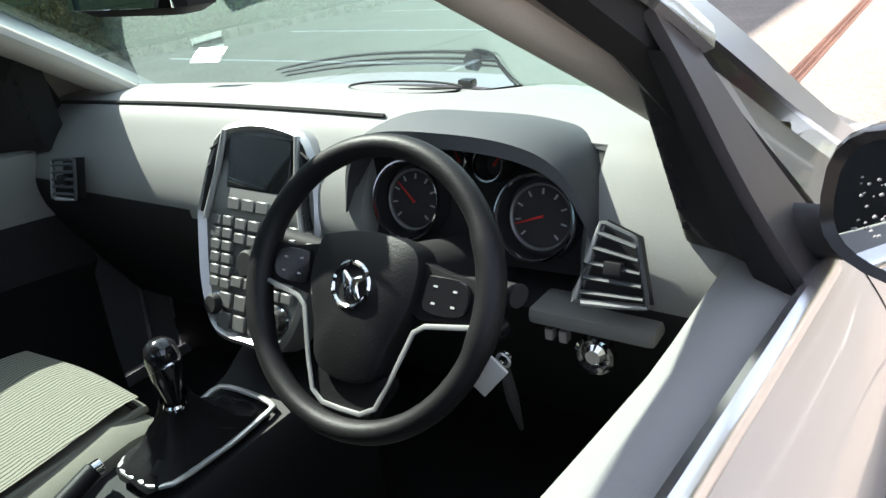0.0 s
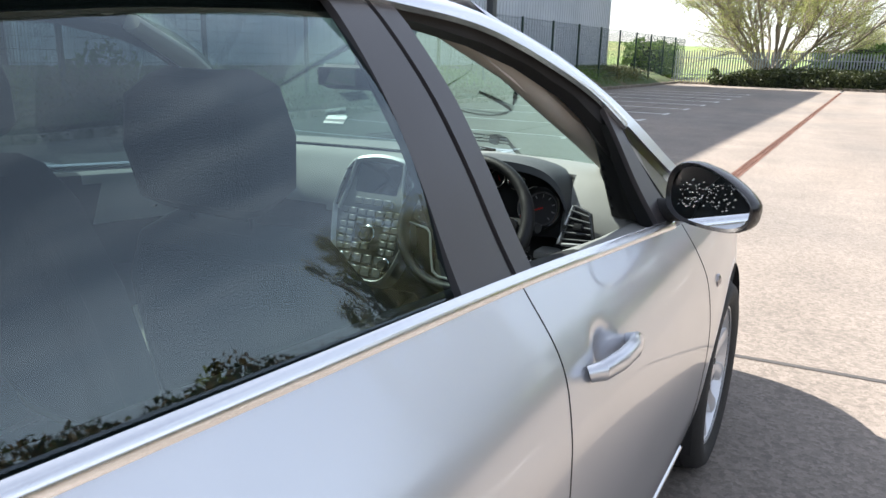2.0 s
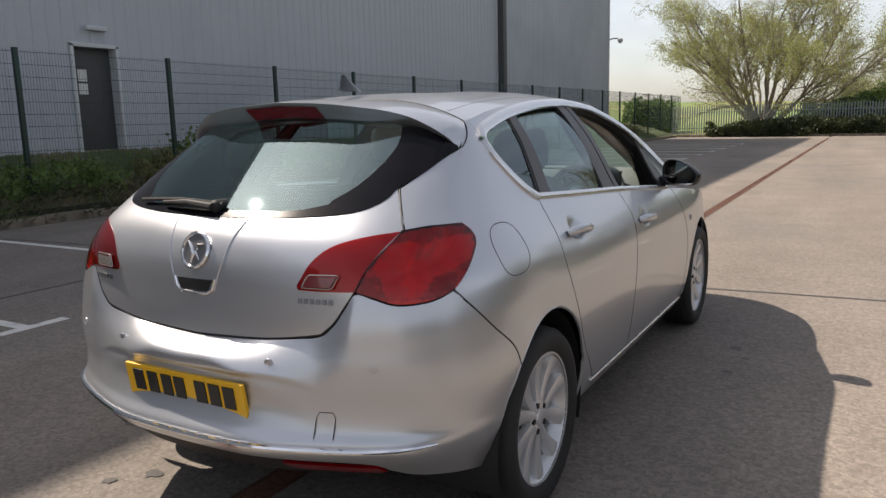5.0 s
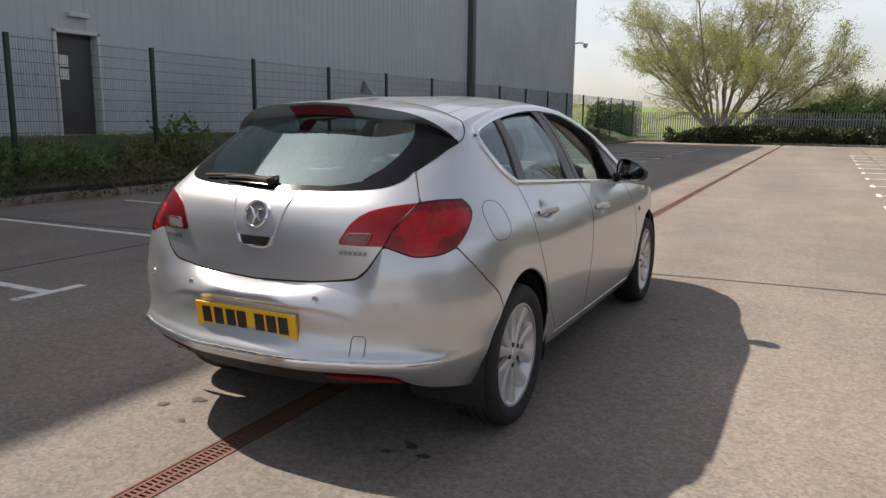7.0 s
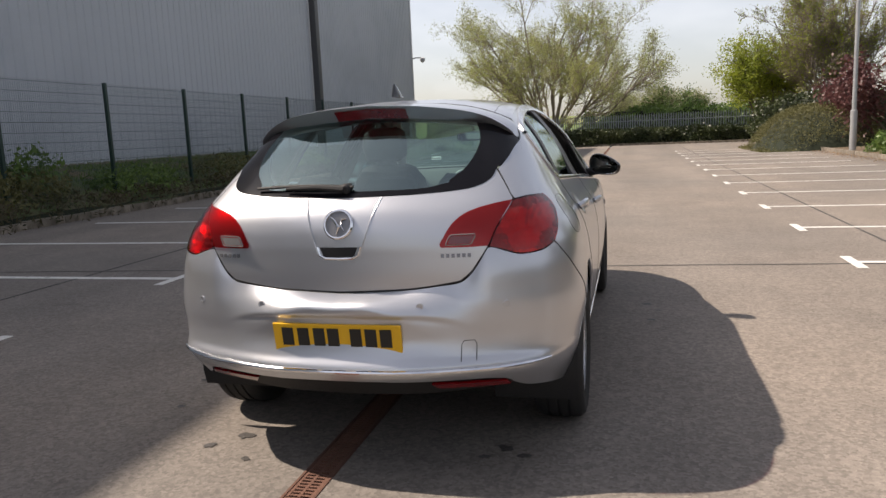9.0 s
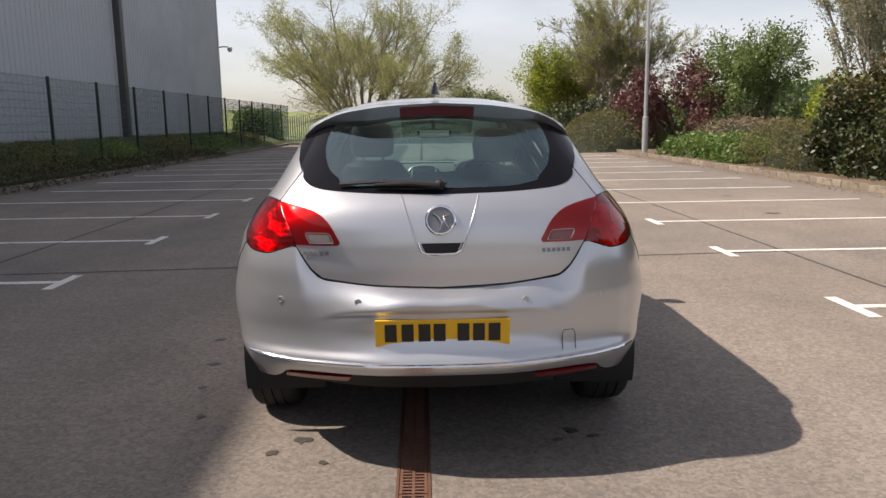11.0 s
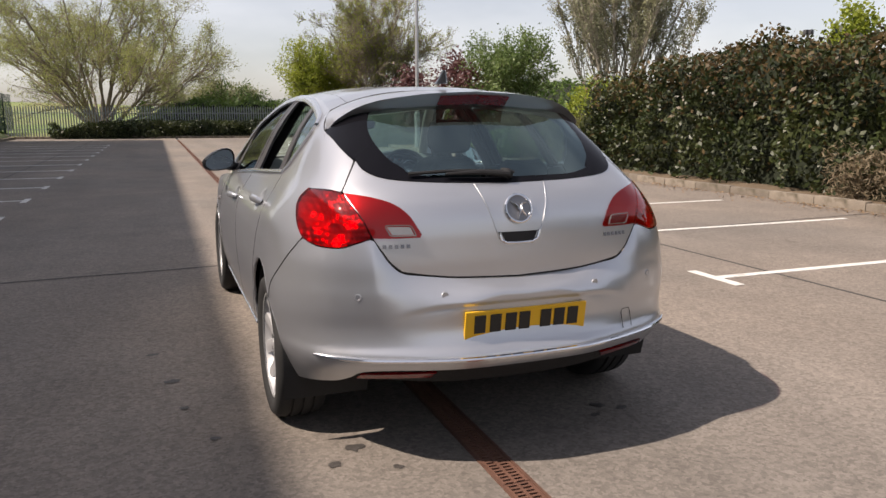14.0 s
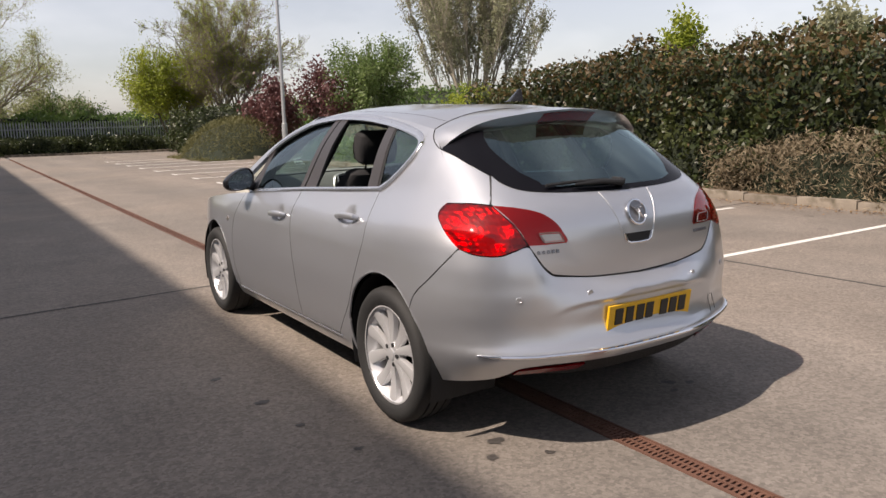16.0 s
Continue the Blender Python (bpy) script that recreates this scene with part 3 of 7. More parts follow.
def bowls(q, z):
    """The moulded reflector behind a lens: round bowls and fine ribs."""
    p = stern(q, z)
    r = min(math.hypot((abs(p.x) - cx) / 0.062, (p.z - cz) / 0.058) for cx, cz in BOWLS)
    d = 0.005 + (0.022 * (1 - r * r) ** 2 if r < 1 else 0.0) + 0.0014 * math.sin(p.x * 300) + 0.0012 * math.sin(p.z * 260)
    return proud(stern, -d)(q, z)


BOWLS = ((0.505, 0.965), (0.575, 1.005), (0.665, 0.985), (0.745, 0.985), (0.70, 0.925))
for k, s in enumerate((1, -1)):
    for holder, name, edges, nu in ((car, "outer_tail_lamp", (OUT_LOW, OUT_TOP, OUT_IN, OUT_OUT), 18), (tailgate, "inner_tail_lamp", (IN_LOW, IN_TOP, IN_IN, IN_OUT), 16)):
        bm = bmesh.new()
        add_patch(bm, proud(stern, 0.0035), *edges, nu, 16, 0.0025)
        if s < 0:
            bmesh.ops.scale(bm, vec=(-1, 1, 1), verts=bm.verts[:])
        unit = part(name, bm, LENS_RED, holder, "red tail lamp lens")
        bm = bmesh.new()
        add_patch(bm, bowls, *edges, 44, 34, 0.0)
        if s < 0:
            bmesh.ops.scale(bm, vec=(-1, 1, 1), verts=bm.verts[:])
        ref = part("reflector", bm, [REFLECTOR, REFLECTOR_AMBER, LAMP_BASE], unit, "moulded lamp reflector")
        for p in ref.data.polygons:
            if min(math.hypot((abs(p.center.x) - cx) / 0.062, (p.center.z - cz) / 0.058) for cx, cz in BOWLS) > 0.88:
                p.material_index = 2
        if holder is car:
            for p in ref.data.polygons:
                if p.center.z < 0.880:
                    p.material_index = 1

# glasshouse: glass, pillars and bright surround
TOP_Y, TOP_Z = (0.08, 0.14, 0.2, 0.45, 0.75, 1.15, 1.5, 1.8, 2.0, 2.2), (1.30, 1.345, 1.362, 1.402, 1.430, 1.442, 1.405, 1.295, 1.165, 1.03)


def top(y):
    return spread(y, TOP_Y, TOP_Z)


DLO_BACK = [(0.24, 1.085), (0.135, 1.18), (0.092, 1.25), (0.08, 1.30)]


def bowed(y, z):
    """Side glass curves out between belt and roof rail."""
    v = max(0.0, min(1.0, (z - belt(y)) / (top(y) - belt(y))))
    return proud(flank, -0.017 + 0.064 * v * (1 - v))(y, z)


def pane(bm, y_low0, y_low1, y_top0, y_top1, d, nu=14, nv=14, lip=0.0, trim=0.012):
    """A side window or pillar panel between two upright edges, each given by y at the belt and at the top."""
    lo = [(y_low0 + (y_low1 - y_low0) * i / 5, belt(y_low0 + (y_low1 - y_low0) * i / 5) + trim) for i in range(6)]
    hi = [(y_top0 + (y_top1 - y_top0) * i / 5, top(y_top0 + (y_top1 - y_top0) * i / 5) - trim * 0.4) for i in range(6)]
    add_patch(bm, proud(flank, d) if d is not None else bowed, lo, hi, [lo[0], hi[0]], [lo[-1], hi[-1]], nu, nv, lip)


for s, rear_down, front_down in ((1, False, True), (-1, True, False)):
    k = 0 if s > 0 else 1
    bits = [("quarter_window", "tinted fixed quarter window", GLASS_SIDE, lambda bm: add_patch(bm, proud(flank, -0.006), [(0.25, 1.095), (0.262, 1.095), (0.275, 1.095)], [(0.058, 1.312), (0.19, 1.363), (0.385, 1.392)], [(0.25, 1.095), (0.124, 1.185), (0.068, 1.255), (0.058, 1.312)], [(0.275, 1.095), (0.335, 1.25), (0.385, 1.388)], 12, 14), car),
            ("door_pillar", "satin black window pillar", PILLAR, lambda bm: pane(bm, 0.285, 0.385, 0.392, 0.475, -0.001, 5, 14, 0.012), door_rear[k]),
            ("quarter_seal", "black rubber seal", SEAL, lambda bm: pane(bm, 0.262, 0.292, 0.372, 0.40, -0.0035, 3, 14), car),
            ("door_pillar", "satin black window pillar", PILLAR, lambda bm: pane(bm, 0.995, 1.142, 1.03, 1.122, -0.001, 5, 14, 0.012), door_rear[k]),
            ("pillar_seal", "black rubber seal", SEAL, lambda bm: pane(bm, 1.13, 1.17, 1.112, 1.145, -0.008, 3, 14), car),
            ("door_pillar", "satin black window pillar", PILLAR, lambda bm: pane(bm, 1.158, 1.213, 1.135, 1.195, -0.001, 5, 14, 0.012), door_front[k]),
            ("window_corner", "black corner behind the mirror", PILLAR, lambda bm: add_patch(bm, proud(flank, -0.003), [(1.90, 0.985), (1.98, 0.98), (2.05, 0.975)], [(1.87, 1.25), (1.90, 1.225), (1.93, 1.205)], [(1.90, 0.985), (1.87, 1.25)], [(2.05, 0.975), (1.93, 1.205)], 6, 12, 0.012), door_front[k])]
    if not rear_down:
        bits.append(("door_window", "tinted rear door window, wound up", GLASS_SIDE, lambda bm: pane(bm, 0.38, 1.0, 0.47, 1.035, None), door_rear[k]))
    if not front_down:
        bits.append(("door_window", "tinted front door window, wound up", GLASS_SIDE, lambda bm: pane(bm, 1.205, 1.905, 1.19, 1.875, None), door_front[k]))
    for name, label, mat_, build, parent in bits:
        bm = bmesh.new()
        build(bm)
        if s < 0:
            bmesh.ops.scale(bm, vec=(-1, 1, 1), verts=bm.verts[:])
        part(name, bm, mat_, parent, label)


def ribbon(bm, curve, width, depth, n=60):
    """A flat bright strip along a curve of y, height on the flank."""
    line = smooth_line(curve, n)
    rows = []
    for i, p in enumerate(line):
        a, b = line[max(i - 1, 0)], line[min(i + 1, n)]
        t = (b - a).normalized()
        o = Vector((-t[1], t[0]))
        row = []
        for w, d in ((-0.5, -0.004), (-0.5, depth * 0.6), (-0.2, depth), (0.2, depth), (0.5, depth * 0.6), (0.5, -0.004)):
            row.append(bm.verts.new(proud(flank, d)(p[0] + o[0] * w * width, p[1] + o[1] * w * width)))
        rows.append(row)
    for a, b in zip(rows, rows[1:]):
        for k in range(5):
            bm.faces.new((a[k], a[k + 1], b[k + 1], b[k]))


TOPLINE = [(0.050, 1.308), (0.078, 1.336), (0.14, 1.355), (0.3, 1.385), (0.5, 1.412), (0.75, 1.436), (1.0, 1.446), (1.2, 1.445), (1.5, 1.412), (1.8, 1.305), (1.95, 1.21)]
both("window_surround", "bright chrome strip round the side windows", SATIN_CHROME, lambda bm: (ribbon(bm, TOPLINE, 0.032, 0.012), ribbon(bm, [(0.050, 1.308), (0.062, 1.252), (0.118, 1.18), (0.182, 1.125), (0.24, 1.093)], 0.030, 0.011, 24), ribbon(bm, [(0.235, 1.092), (0.63, 1.067), (1.155, 1.036), (1.6, 1.003), (1.98, 0.974)], 0.020, 0.010, 90)))
both("roof_side", "", SILVER, lambda bm: add_patch(bm, flank, [(y, z + 0.011) for y, z in TOPLINE + [(2.1, 1.115), (2.25, 1.025), (2.38, 0.955)]], [(y, edge_z(y)) for y in (0.045, 0.3, 0.6, 0.9, 1.2, 1.5, 1.75, 2.0, 2.2, 2.43)], [(0.050, 1.319), (0.045, edge_z(0.045))], [(2.38, 0.966), (2.43, edge_z(2.43))], 60, 5, 0.0))


# windscreen, bonnet and nose
def screen(s, v):
    """The windscreen: s across from -1 to 1, v from its foot to the roof."""
    y = 2.50 - 0.16 * abs(s) ** 2.2 + (1.53 - 0.13 * s * s - 2.50 + 0.16 * abs(s) ** 2.2) * v
    e = flank(min(y, 2.3), min(edge_z(y), 1.46))
    base = 0.965 + 0.06 * (1 - s * s)
    head_ = roof(s, 1.53 - 0.13 * s * s)
    z = base + (head_.z - base) * (v * (1.18 - 0.18 * v))
    x = (0.70 + (abs(roof(1, 1.40).x) - 0.70) * v) * s
    return Vector((x, y, z))


bm = bmesh.new()
grid_ = [[bm.verts.new(screen(-0.93 + 1.86 * i / 24, j / 16)) for i in range(25)] for j in range(17)]
for j in range(16):
    for i in range(24):
        bm.faces.new((grid_[j][i], grid_[j][i + 1], grid_[j + 1][i + 1], grid_[j + 1][i]))
part("windscreen", bm, GLASS_FRONT, car, "clear windscreen")


def front_pillar(bm):
    rows = []
    for j in range(17):
        v = j / 16
        a, b = screen(0.93, v), flank(1.95 + 0.42 * (1 - v) ** 1.1 - 0.42 * v, max(0.97, edge_z(1.95 + 0.42 * (1 - v) ** 1.1 - 0.42 * v)))
        mid_ = (a + b) / 2 + Vector((0.012, 0.012, 0.012))
        rows.append([bm.verts.new(p) for p in (a - Vector((0.01, 0.03, 0.02)), a, mid_, b, b - Vector((0.04, 0.01, 0.0)))])
    for p, q in zip(rows, rows[1:]):
        for k in range(4):
            bm.faces.new((p[k], p[k + 1], q[k + 1], q[k]))


both("front_pillar", "", SILVER, front_pillar)
# added pale sheet: stands for sunlit ground seen through the corner glass
both("corner_backing", "added pale sheet behind the corner window for sunlit ground", HEADLINE, lambda bm: add_patch(bm, proud(flank, -0.024), [(2.05, 0.975), (2.2, 0.962), (2.36, 0.955)], [(1.955, 1.205), (1.965, 1.20), (1.98, 1.195)], [(2.05, 0.975), (1.955, 1.205)], [(2.36, 0.955), (2.2, 1.06), (1.98, 1.195)], 8, 8))
both("corner_window", "small fixed front corner window", GLASS_CORNER, lambda bm: add_patch(bm, proud(flank, -0.004), [(2.06, 0.985), (2.2, 0.97), (2.36, 0.96)], [(1.955, 1.205), (1.965, 1.20), (1.98, 1.195)], [(2.06, 0.985), (1.955, 1.205)], [(2.36, 0.96), (2.2, 1.06), (1.98, 1.195)], 8, 8))
bm = bmesh.new()
grid_ = []
for j in range(15):
    v = j / 14
    row = []
    for i in range(21):
        s = -1 + 2 * i / 20
        y = 2.46 - 0.16 * abs(s) ** 2.2 + (3.52 - 0.30 * s * s - 2.46 + 0.16 * abs(s) ** 2.2) * v
        xe = 0.72 - 0.10 * v
        row.append(bm.verts.new((xe * s, y, 0.905 + 0.045 * (1 - s * s) - 0.20 * v ** 1.7 - 0.03 * abs(s) ** 3)))
    grid_.append(row)
for j in range(14):
    for i in range(20):
        bm.faces.new((grid_[j][i], grid_[j][i + 1], grid_[j + 1][i + 1], grid_[j + 1][i]))
part("bonnet", bm, SILVER, car)
bm = bmesh.new()
grid_ = []
for j in range(11):
    z = 0.22 + 0.56 * j / 10
    row = []
    for i in range(33):
        a = -1 + 2 * i / 32
        q = math.copysign(abs(a) ** 0.8, a) * 0.92
        row.append(bm.verts.new((spread(z, WIDE_Z, WIDE) * math.copysign(abs(math.sin(q)) ** (2 / ROUND), q), MID + (NOSE - MID - 0.25 * (z - 0.5) ** 2) * math.cos(q) ** (1 / 3), z)))
    grid_.append(row)
for j in range(10):
    for i in range(32):
        bm.faces.new((grid_[j][i], grid_[j][i + 1], grid_[j + 1][i + 1], grid_[j + 1][i]))
part("front_bumper", bm, SILVER, car)
both("wing_top", "", SILVER, lambda bm: [bm.faces.new([bm.verts.new(p) for p in q]) for q in (
    [flank(2.06 + 1.19 * i / 12, spread(2.06 + 1.19 * i / 12, (2.06, 2.4, 2.9, 3.25), (0.962, 0.93, 0.87, 0.80))), flank(2.06 + 1.19 * (i + 1) / 12, spread(2.06 + 1.19 * (i + 1) / 12, (2.06, 2.4, 2.9, 3.25), (0.962, 0.93, 0.87, 0.80))), Vector((0.70 - 0.008 * (i + 1), 2.14 + 1.19 * (i + 1) / 12, 0.905 - 0.15 * ((i + 1) / 12) ** 1.8)), Vector((0.70 - 0.008 * i, 2.14 + 1.19 * i / 12, 0.905 - 0.15 * (i / 12) ** 1.8))] for i in range(12))])

# wheels
def wheel(right, y):
    s = 1 if right else -1
    hub = new("wheel")
    hub.parent = car
    hub.location = (s * 0.782, y, 0.328)
    bm = bmesh.new()
    prof = [(-0.088, 0.231), (-0.10, 0.247), (-0.112, 0.280), (-0.106, 0.305), (-0.086, 0.322), (-0.05, 0.327)]
    for g in (-0.045, 0.0, 0.045):
        prof += [(g - 0.006, 0.328), (g - 0.005, 0.320), (g + 0.005, 0.320), (g + 0.006, 0.328)]
    prof += [(0.05, 0.327), (0.086, 0.322), (0.106, 0.305), (0.112, 0.280), (0.10, 0.247), (0.088, 0.231)]
    add_lathe(bm, [(s * a, r) for a, r in prof], "x", 72, closed=True)
    part("tyre", bm, RUBBER, hub, "black road tyre")
    bm = bmesh.new()
    add_lathe(bm, [(s * a, r) for a, r in ((-0.095, 0.240), (-0.095, 0.218), (0.02, 0.198), (0.055, 0.210), (0.082, 0.226), (0.094, 0.237), (0.094, 0.230), (0.088, 0.241))], "x", 64, closed=True)
    rim = part("rim", bm, ALLOY, hub, "silver alloy wheel rim")
    bm = bmesh.new()
    add_lathe(bm, [(s * -0.02, 0.204), (s * -0.02, 0.0001)], "x", 40)
    part("brake_disc", bm, BLACK_PLASTIC, hub)
    # five pairs of spokes
    for k in range(5):
        for d in (-1, 1):
            bm = bmesh.new()
            rows = []
            for i in range(9):
                u = i / 8
                r = 0.035 + 0.191 * u
                a = math.tau * k / 5 + d * (0.30 - 0.02 * u - 0.10 * (1 - u) ** 2 + 0.06 * u * u)
                w = 0.013 + 0.024 * u + 0.005 * (1 - u) ** 2
                x = 0.072 - 0.022 * math.sin(u * math.pi) * 0.4 + 0.008 * u
                row = []
                for o, h in ((-1, -0.025), (-0.85, 0.0), (0, 0.006), (0.85, 0.0), (1, -0.025)):
                    c = Vector((s * (x + h), r * math.cos(a) - o * w * math.sin(a), r * math.sin(a) + o * w * math.cos(a)))
                    row.append(bm.verts.new(c))
                rows.append(row)
            for p, q in zip(rows, rows[1:]):
                for j in range(4):
                    bm.faces.new((p[j], p[j + 1], q[j + 1], q[j]))
            part("spoke", bm, ALLOY, hub)
    bm = bmesh.new()
    add_lathe(bm, [(s * 0.03, 0.064), (s * 0.066, 0.064), (s * 0.074, 0.056), (s * 0.075, 0.03), (s * 0.08, 0.028), (s * 0.084, 0.0001)], "x", 32)
    part("hub_cap", bm, ALLOY, hub, "hub cap with five bolts")
    for k in range(5):
        bm = bmesh.new()
        a = math.tau * (k + 0.5) / 5
        add_lathe(bm, [(s * 0.06, 0.011), (s * 0.078, 0.011), (s * 0.078, 0.0001)], "x", 8, (0, 0.05 * math.cos(a), 0.05 * math.sin(a)))
        part("wheel_bolt", bm, BLACK_PLASTIC, hub)
    # liner of the arch
    bm = bmesh.new()
    rings = []
    for x in (0.12, -0.26):
        rings.append([bm.verts.new((s * x * (0.78 if x > 0 else 1), 0.385 * math.cos(radians(a)), 0.385 * math.sin(radians(a)))) for a in range(-20, 201, 10)])
    for k in range(len(rings[0]) - 1):
        bm.faces.new((rings[0][k], rings[0][k + 1], rings[1][k + 1], rings[1][k]))
    bm.faces.new(rings[1])
    liner = part("arch_liner", bm, BLACK_PLASTIC, car)
    liner.location = hub.location


for right in (True, False):
    wheel(right, 0.0)
    wheel(right, 2.685)

# unseen blocks filling boot and engine bay, added to stop sun leaking through
bm = bmesh.new()
add_box(bm, (-0.62, -0.64, 0.40), (0.62, 0.10, 0.60), 0.03)
part("boot_block", bm, BLACK_PLASTIC, car, "added dark block in the boot against sun leaks")
bm = bmesh.new()
add_box(bm, (-0.62, 2.37, 0.26), (0.62, 3.40, 0.70), 0.03)
add_box(bm, (-0.73, 3.04, 0.32), (0.73, 3.27, 0.70), 0.01)
part("engine_bay_block", bm, BLACK_PLASTIC, car)
# under the car
bm = bmesh.new()
add_box(bm, (-0.55, -0.30, 0.25), (0.55, 3.4, 0.32), 0.02)
add_box(bm, (-0.80, 0.42, 0.20), (0.80, 2.26, 0.25), 0.02)
# two boxes added to keep sun from leaking out under the tail
add_box(bm, (-0.60, -0.66, 0.36), (0.60, -0.40, 0.43), 0.02)
add_box(bm, (-0.50, -0.73, 0.37), (0.50, -0.64, 0.42), 0.01)
part("underbody", bm, BLACK_PLASTIC, car, "dark underbody")


# ---- details on the tail ----
def on_tail(x, z, d=0.0):
    return proud(bumper_skin, d)(*by_x(x, z))


# number plate with plain bars for its characters
plate = part("number_plate", bmesh.new(), PLATE, bumper, "yellow rear number plate with black characters")
bm = bmesh.new()
add_box(bm, (-0.26, -0.006, -0.0555), (0.26, 0.006, 0.0555), 0.003)
bm.to_mesh(plate.data)
bm.free()
plate.location, plate.rotation_euler = (0, -0.818, 0.572), (radians(8), 0, 0)
for k, x in enumerate((-0.200, -0.135, -0.070, -0.012, 0.080, 0.140, 0.200)):
    bm = bmesh.new()
    add_box(bm, (x - 0.023, -0.0095, -0.032), (x + 0.023, -0.0062, 0.040), 0.001)
    part("plate_bar", bm, PLATE_INK, plate, "", False)
bm = bmesh.new()
add_box(bm, (-0.085, -0.0085, -0.0475), (0.085, -0.0062, -0.0425))
part("plate_maker_bar", bm, PLATE_INK, plate, "", False)

# round badge: chrome ring and plain shape on a dark disc
badge = new("badge")
badge.parent = tailgate
badge.location, badge.rotation_euler = (0, -0.730, 0.998), (radians(-19), 0, 0)
badge.scale = (0.92, 0.6, 0.92)
tagged(badge, "round chrome maker's badge")
bm = bmesh.new()
add_lathe(bm, [(0.004, 0.066), (-0.006, 0.066), (-0.012, 0.061), (-0.012, 0.056), (-0.004, 0.052), (0.004, 0.052)], "y", 40, closed=True)
part("badge_ring", bm, CHROME, badge)
bm = bmesh.new()
add_lathe(bm, [(0.004, 0.054), (-0.003, 0.054), (-0.004, 0.0001)], "y", 32)
part("badge_disc", bm, DULL_METAL, badge)
bm = bmesh.new()
add_tube(bm, [(-0.034, -0.007, 0.030), (-0.012, -0.010, 0.012), (0.004, -0.010, -0.014), (-0.006, -0.007, -0.044)], [0.006, 0.014, 0.015, 0.006], 8, flat=0.5)
add_tube(bm, [(0.036, -0.007, 0.022), (0.016, -0.010, 0.020), (0.010, -0.010, -0.004), (0.030, -0.007, -0.034)], [0.005, 0.011, 0.012, 0.005], 8, flat=0.5)
part("badge_emblem", bm, CHROME, badge)

# handle recess and the creased panel round it
for s in (-1, 1):
    bm = bmesh.new()
    add_tube(bm, [proud(stern, 0.0005)(*by_x(s * (0.085 + 0.068 * i / 10), 0.880 + 0.210 * i / 10)) for i in range(11)], 0.0032, 6)
    part("tailgate_crease", bm, SILVER, tailgate)
bm = bmesh.new()
add_tube(bm, [proud(stern, 0.001)(*by_x(x, z)) for x, z in ((-0.088, 0.912), (-0.078, 0.880), (-0.055, 0.868), (0, 0.866), (0.055, 0.868), (0.078, 0.880), (0.088, 0.912))], 0.006, 8)
part("handle_lip", bm, CHROME, tailgate, "chrome lip under the tailgate handle")
bm = bmesh.new()
add_patch(bm, proud(stern, 0.002), [by_x(-0.062, 0.874), by_x(0, 0.872), by_x(0.062, 0.874)], [by_x(-0.078, 0.910), by_x(0, 0.910), by_x(0.078, 0.910)], [by_x(-0.062, 0.874), by_x(-0.078, 0.910)], [by_x(0.062, 0.874), by_x(0.078, 0.910)], 12, 4, 0.0)
part("handle_recess", bm, BLACK_PLASTIC, tailgate, "dark handle recess")
# name scripts as plain bars
for x0, x1, z, n in ((-0.545, -0.435, 0.872, 5), (0.395, 0.515, 0.872, 6)):
    for k in range(n):
        bm = bmesh.new()
        w = (x1 - x0) / n
        c = x0 + w * (k + 0.5)
        p = proud(stern, 0.003)(*by_x(c, z))
        add_box(bm, (-w * 0.32, -0.001, -0.0075), (w * 0.32, 0.001, 0.0075), 0.0008)
        o = part("script_bar", bm, DULL_METAL, tailgate, "", False)
        t = (stern(*by_x(c + 0.01, z)) - stern(*by_x(c - 0.01, z)))
        o.location, o.rotation_euler = p, (radians(-15), 0, math.atan2(t.y, t.x))
# wiper
bm = bmesh.new()
add_lathe(bm, [(0.03, 0.022), (-0.022, 0.022), (-0.032, 0.014), (-0.034, 0.0001)], "y", 20, (0.0, -0.615, 1.125))
add_tube(bm, [(0.0, -0.648, 1.125), (-0.12, -0.640, 1.135), (-0.26, -0.620, 1.130)], [0.013, 0.011, 0.006], 8)
wiper = part("rear_wiper", bm, BLACK_PLASTIC, tailgate, "black rear wiper")
bm = bmesh.new()
add_tube(bm, [proud(stern, 0.016)(*by_x(0.03 - 0.43 * i / 12, 1.120 + 0.008 * math.sin(i / 12 * 3.14))) for i in range(13)], [0.007] * 13, 6)
part("wiper_blade", bm, SEAL, wiper)
# high brake lamp
bm = bmesh.new()
for j in range(12):
    xs = [-0.162 + 0.324 * (j + d) / 12 for d in (0, 1)]
    q = []
    for x, v in ((xs[0], 0.64), (xs[1], 0.64), (xs[1], 0.765), (xs[0], 0.765)):
        p = spoiler_at(x / 0.612, v)
        q.append(bm.verts.new((x, p.y - 0.004, p.z)))
    bm.faces.new(q)
bmesh.ops.remove_doubles(bm, verts=bm.verts[:], dist=0.0005)
part("high_brake_lamp", bm, LAMP_DEEP, tailgate, "dark red high brake lamp in the spoiler")
# parking sensors and towing-eye cover
for x, z in ((-0.640, 0.688), (-0.325, 0.690), (0.325, 0.690), (0.640, 0.688)):
    bm = bmesh.new()
    add_lathe(bm, [(0.004, 0.013), (-0.003, 0.013), (-0.0035, 0.0095), (-0.002, 0.0085), (-0.002, 0.0001)], "y", 20)
    o = part("parking_sensor", bm, SILVER, bumper)
    t = stern(*by_x(x + 0.01, z)) - stern(*by_x(x - 0.01, z))
    o.location, o.rotation_euler = on_tail(x, z, 0.001), (0, 0, math.atan2(t.y, t.x))
bm = bmesh.new()
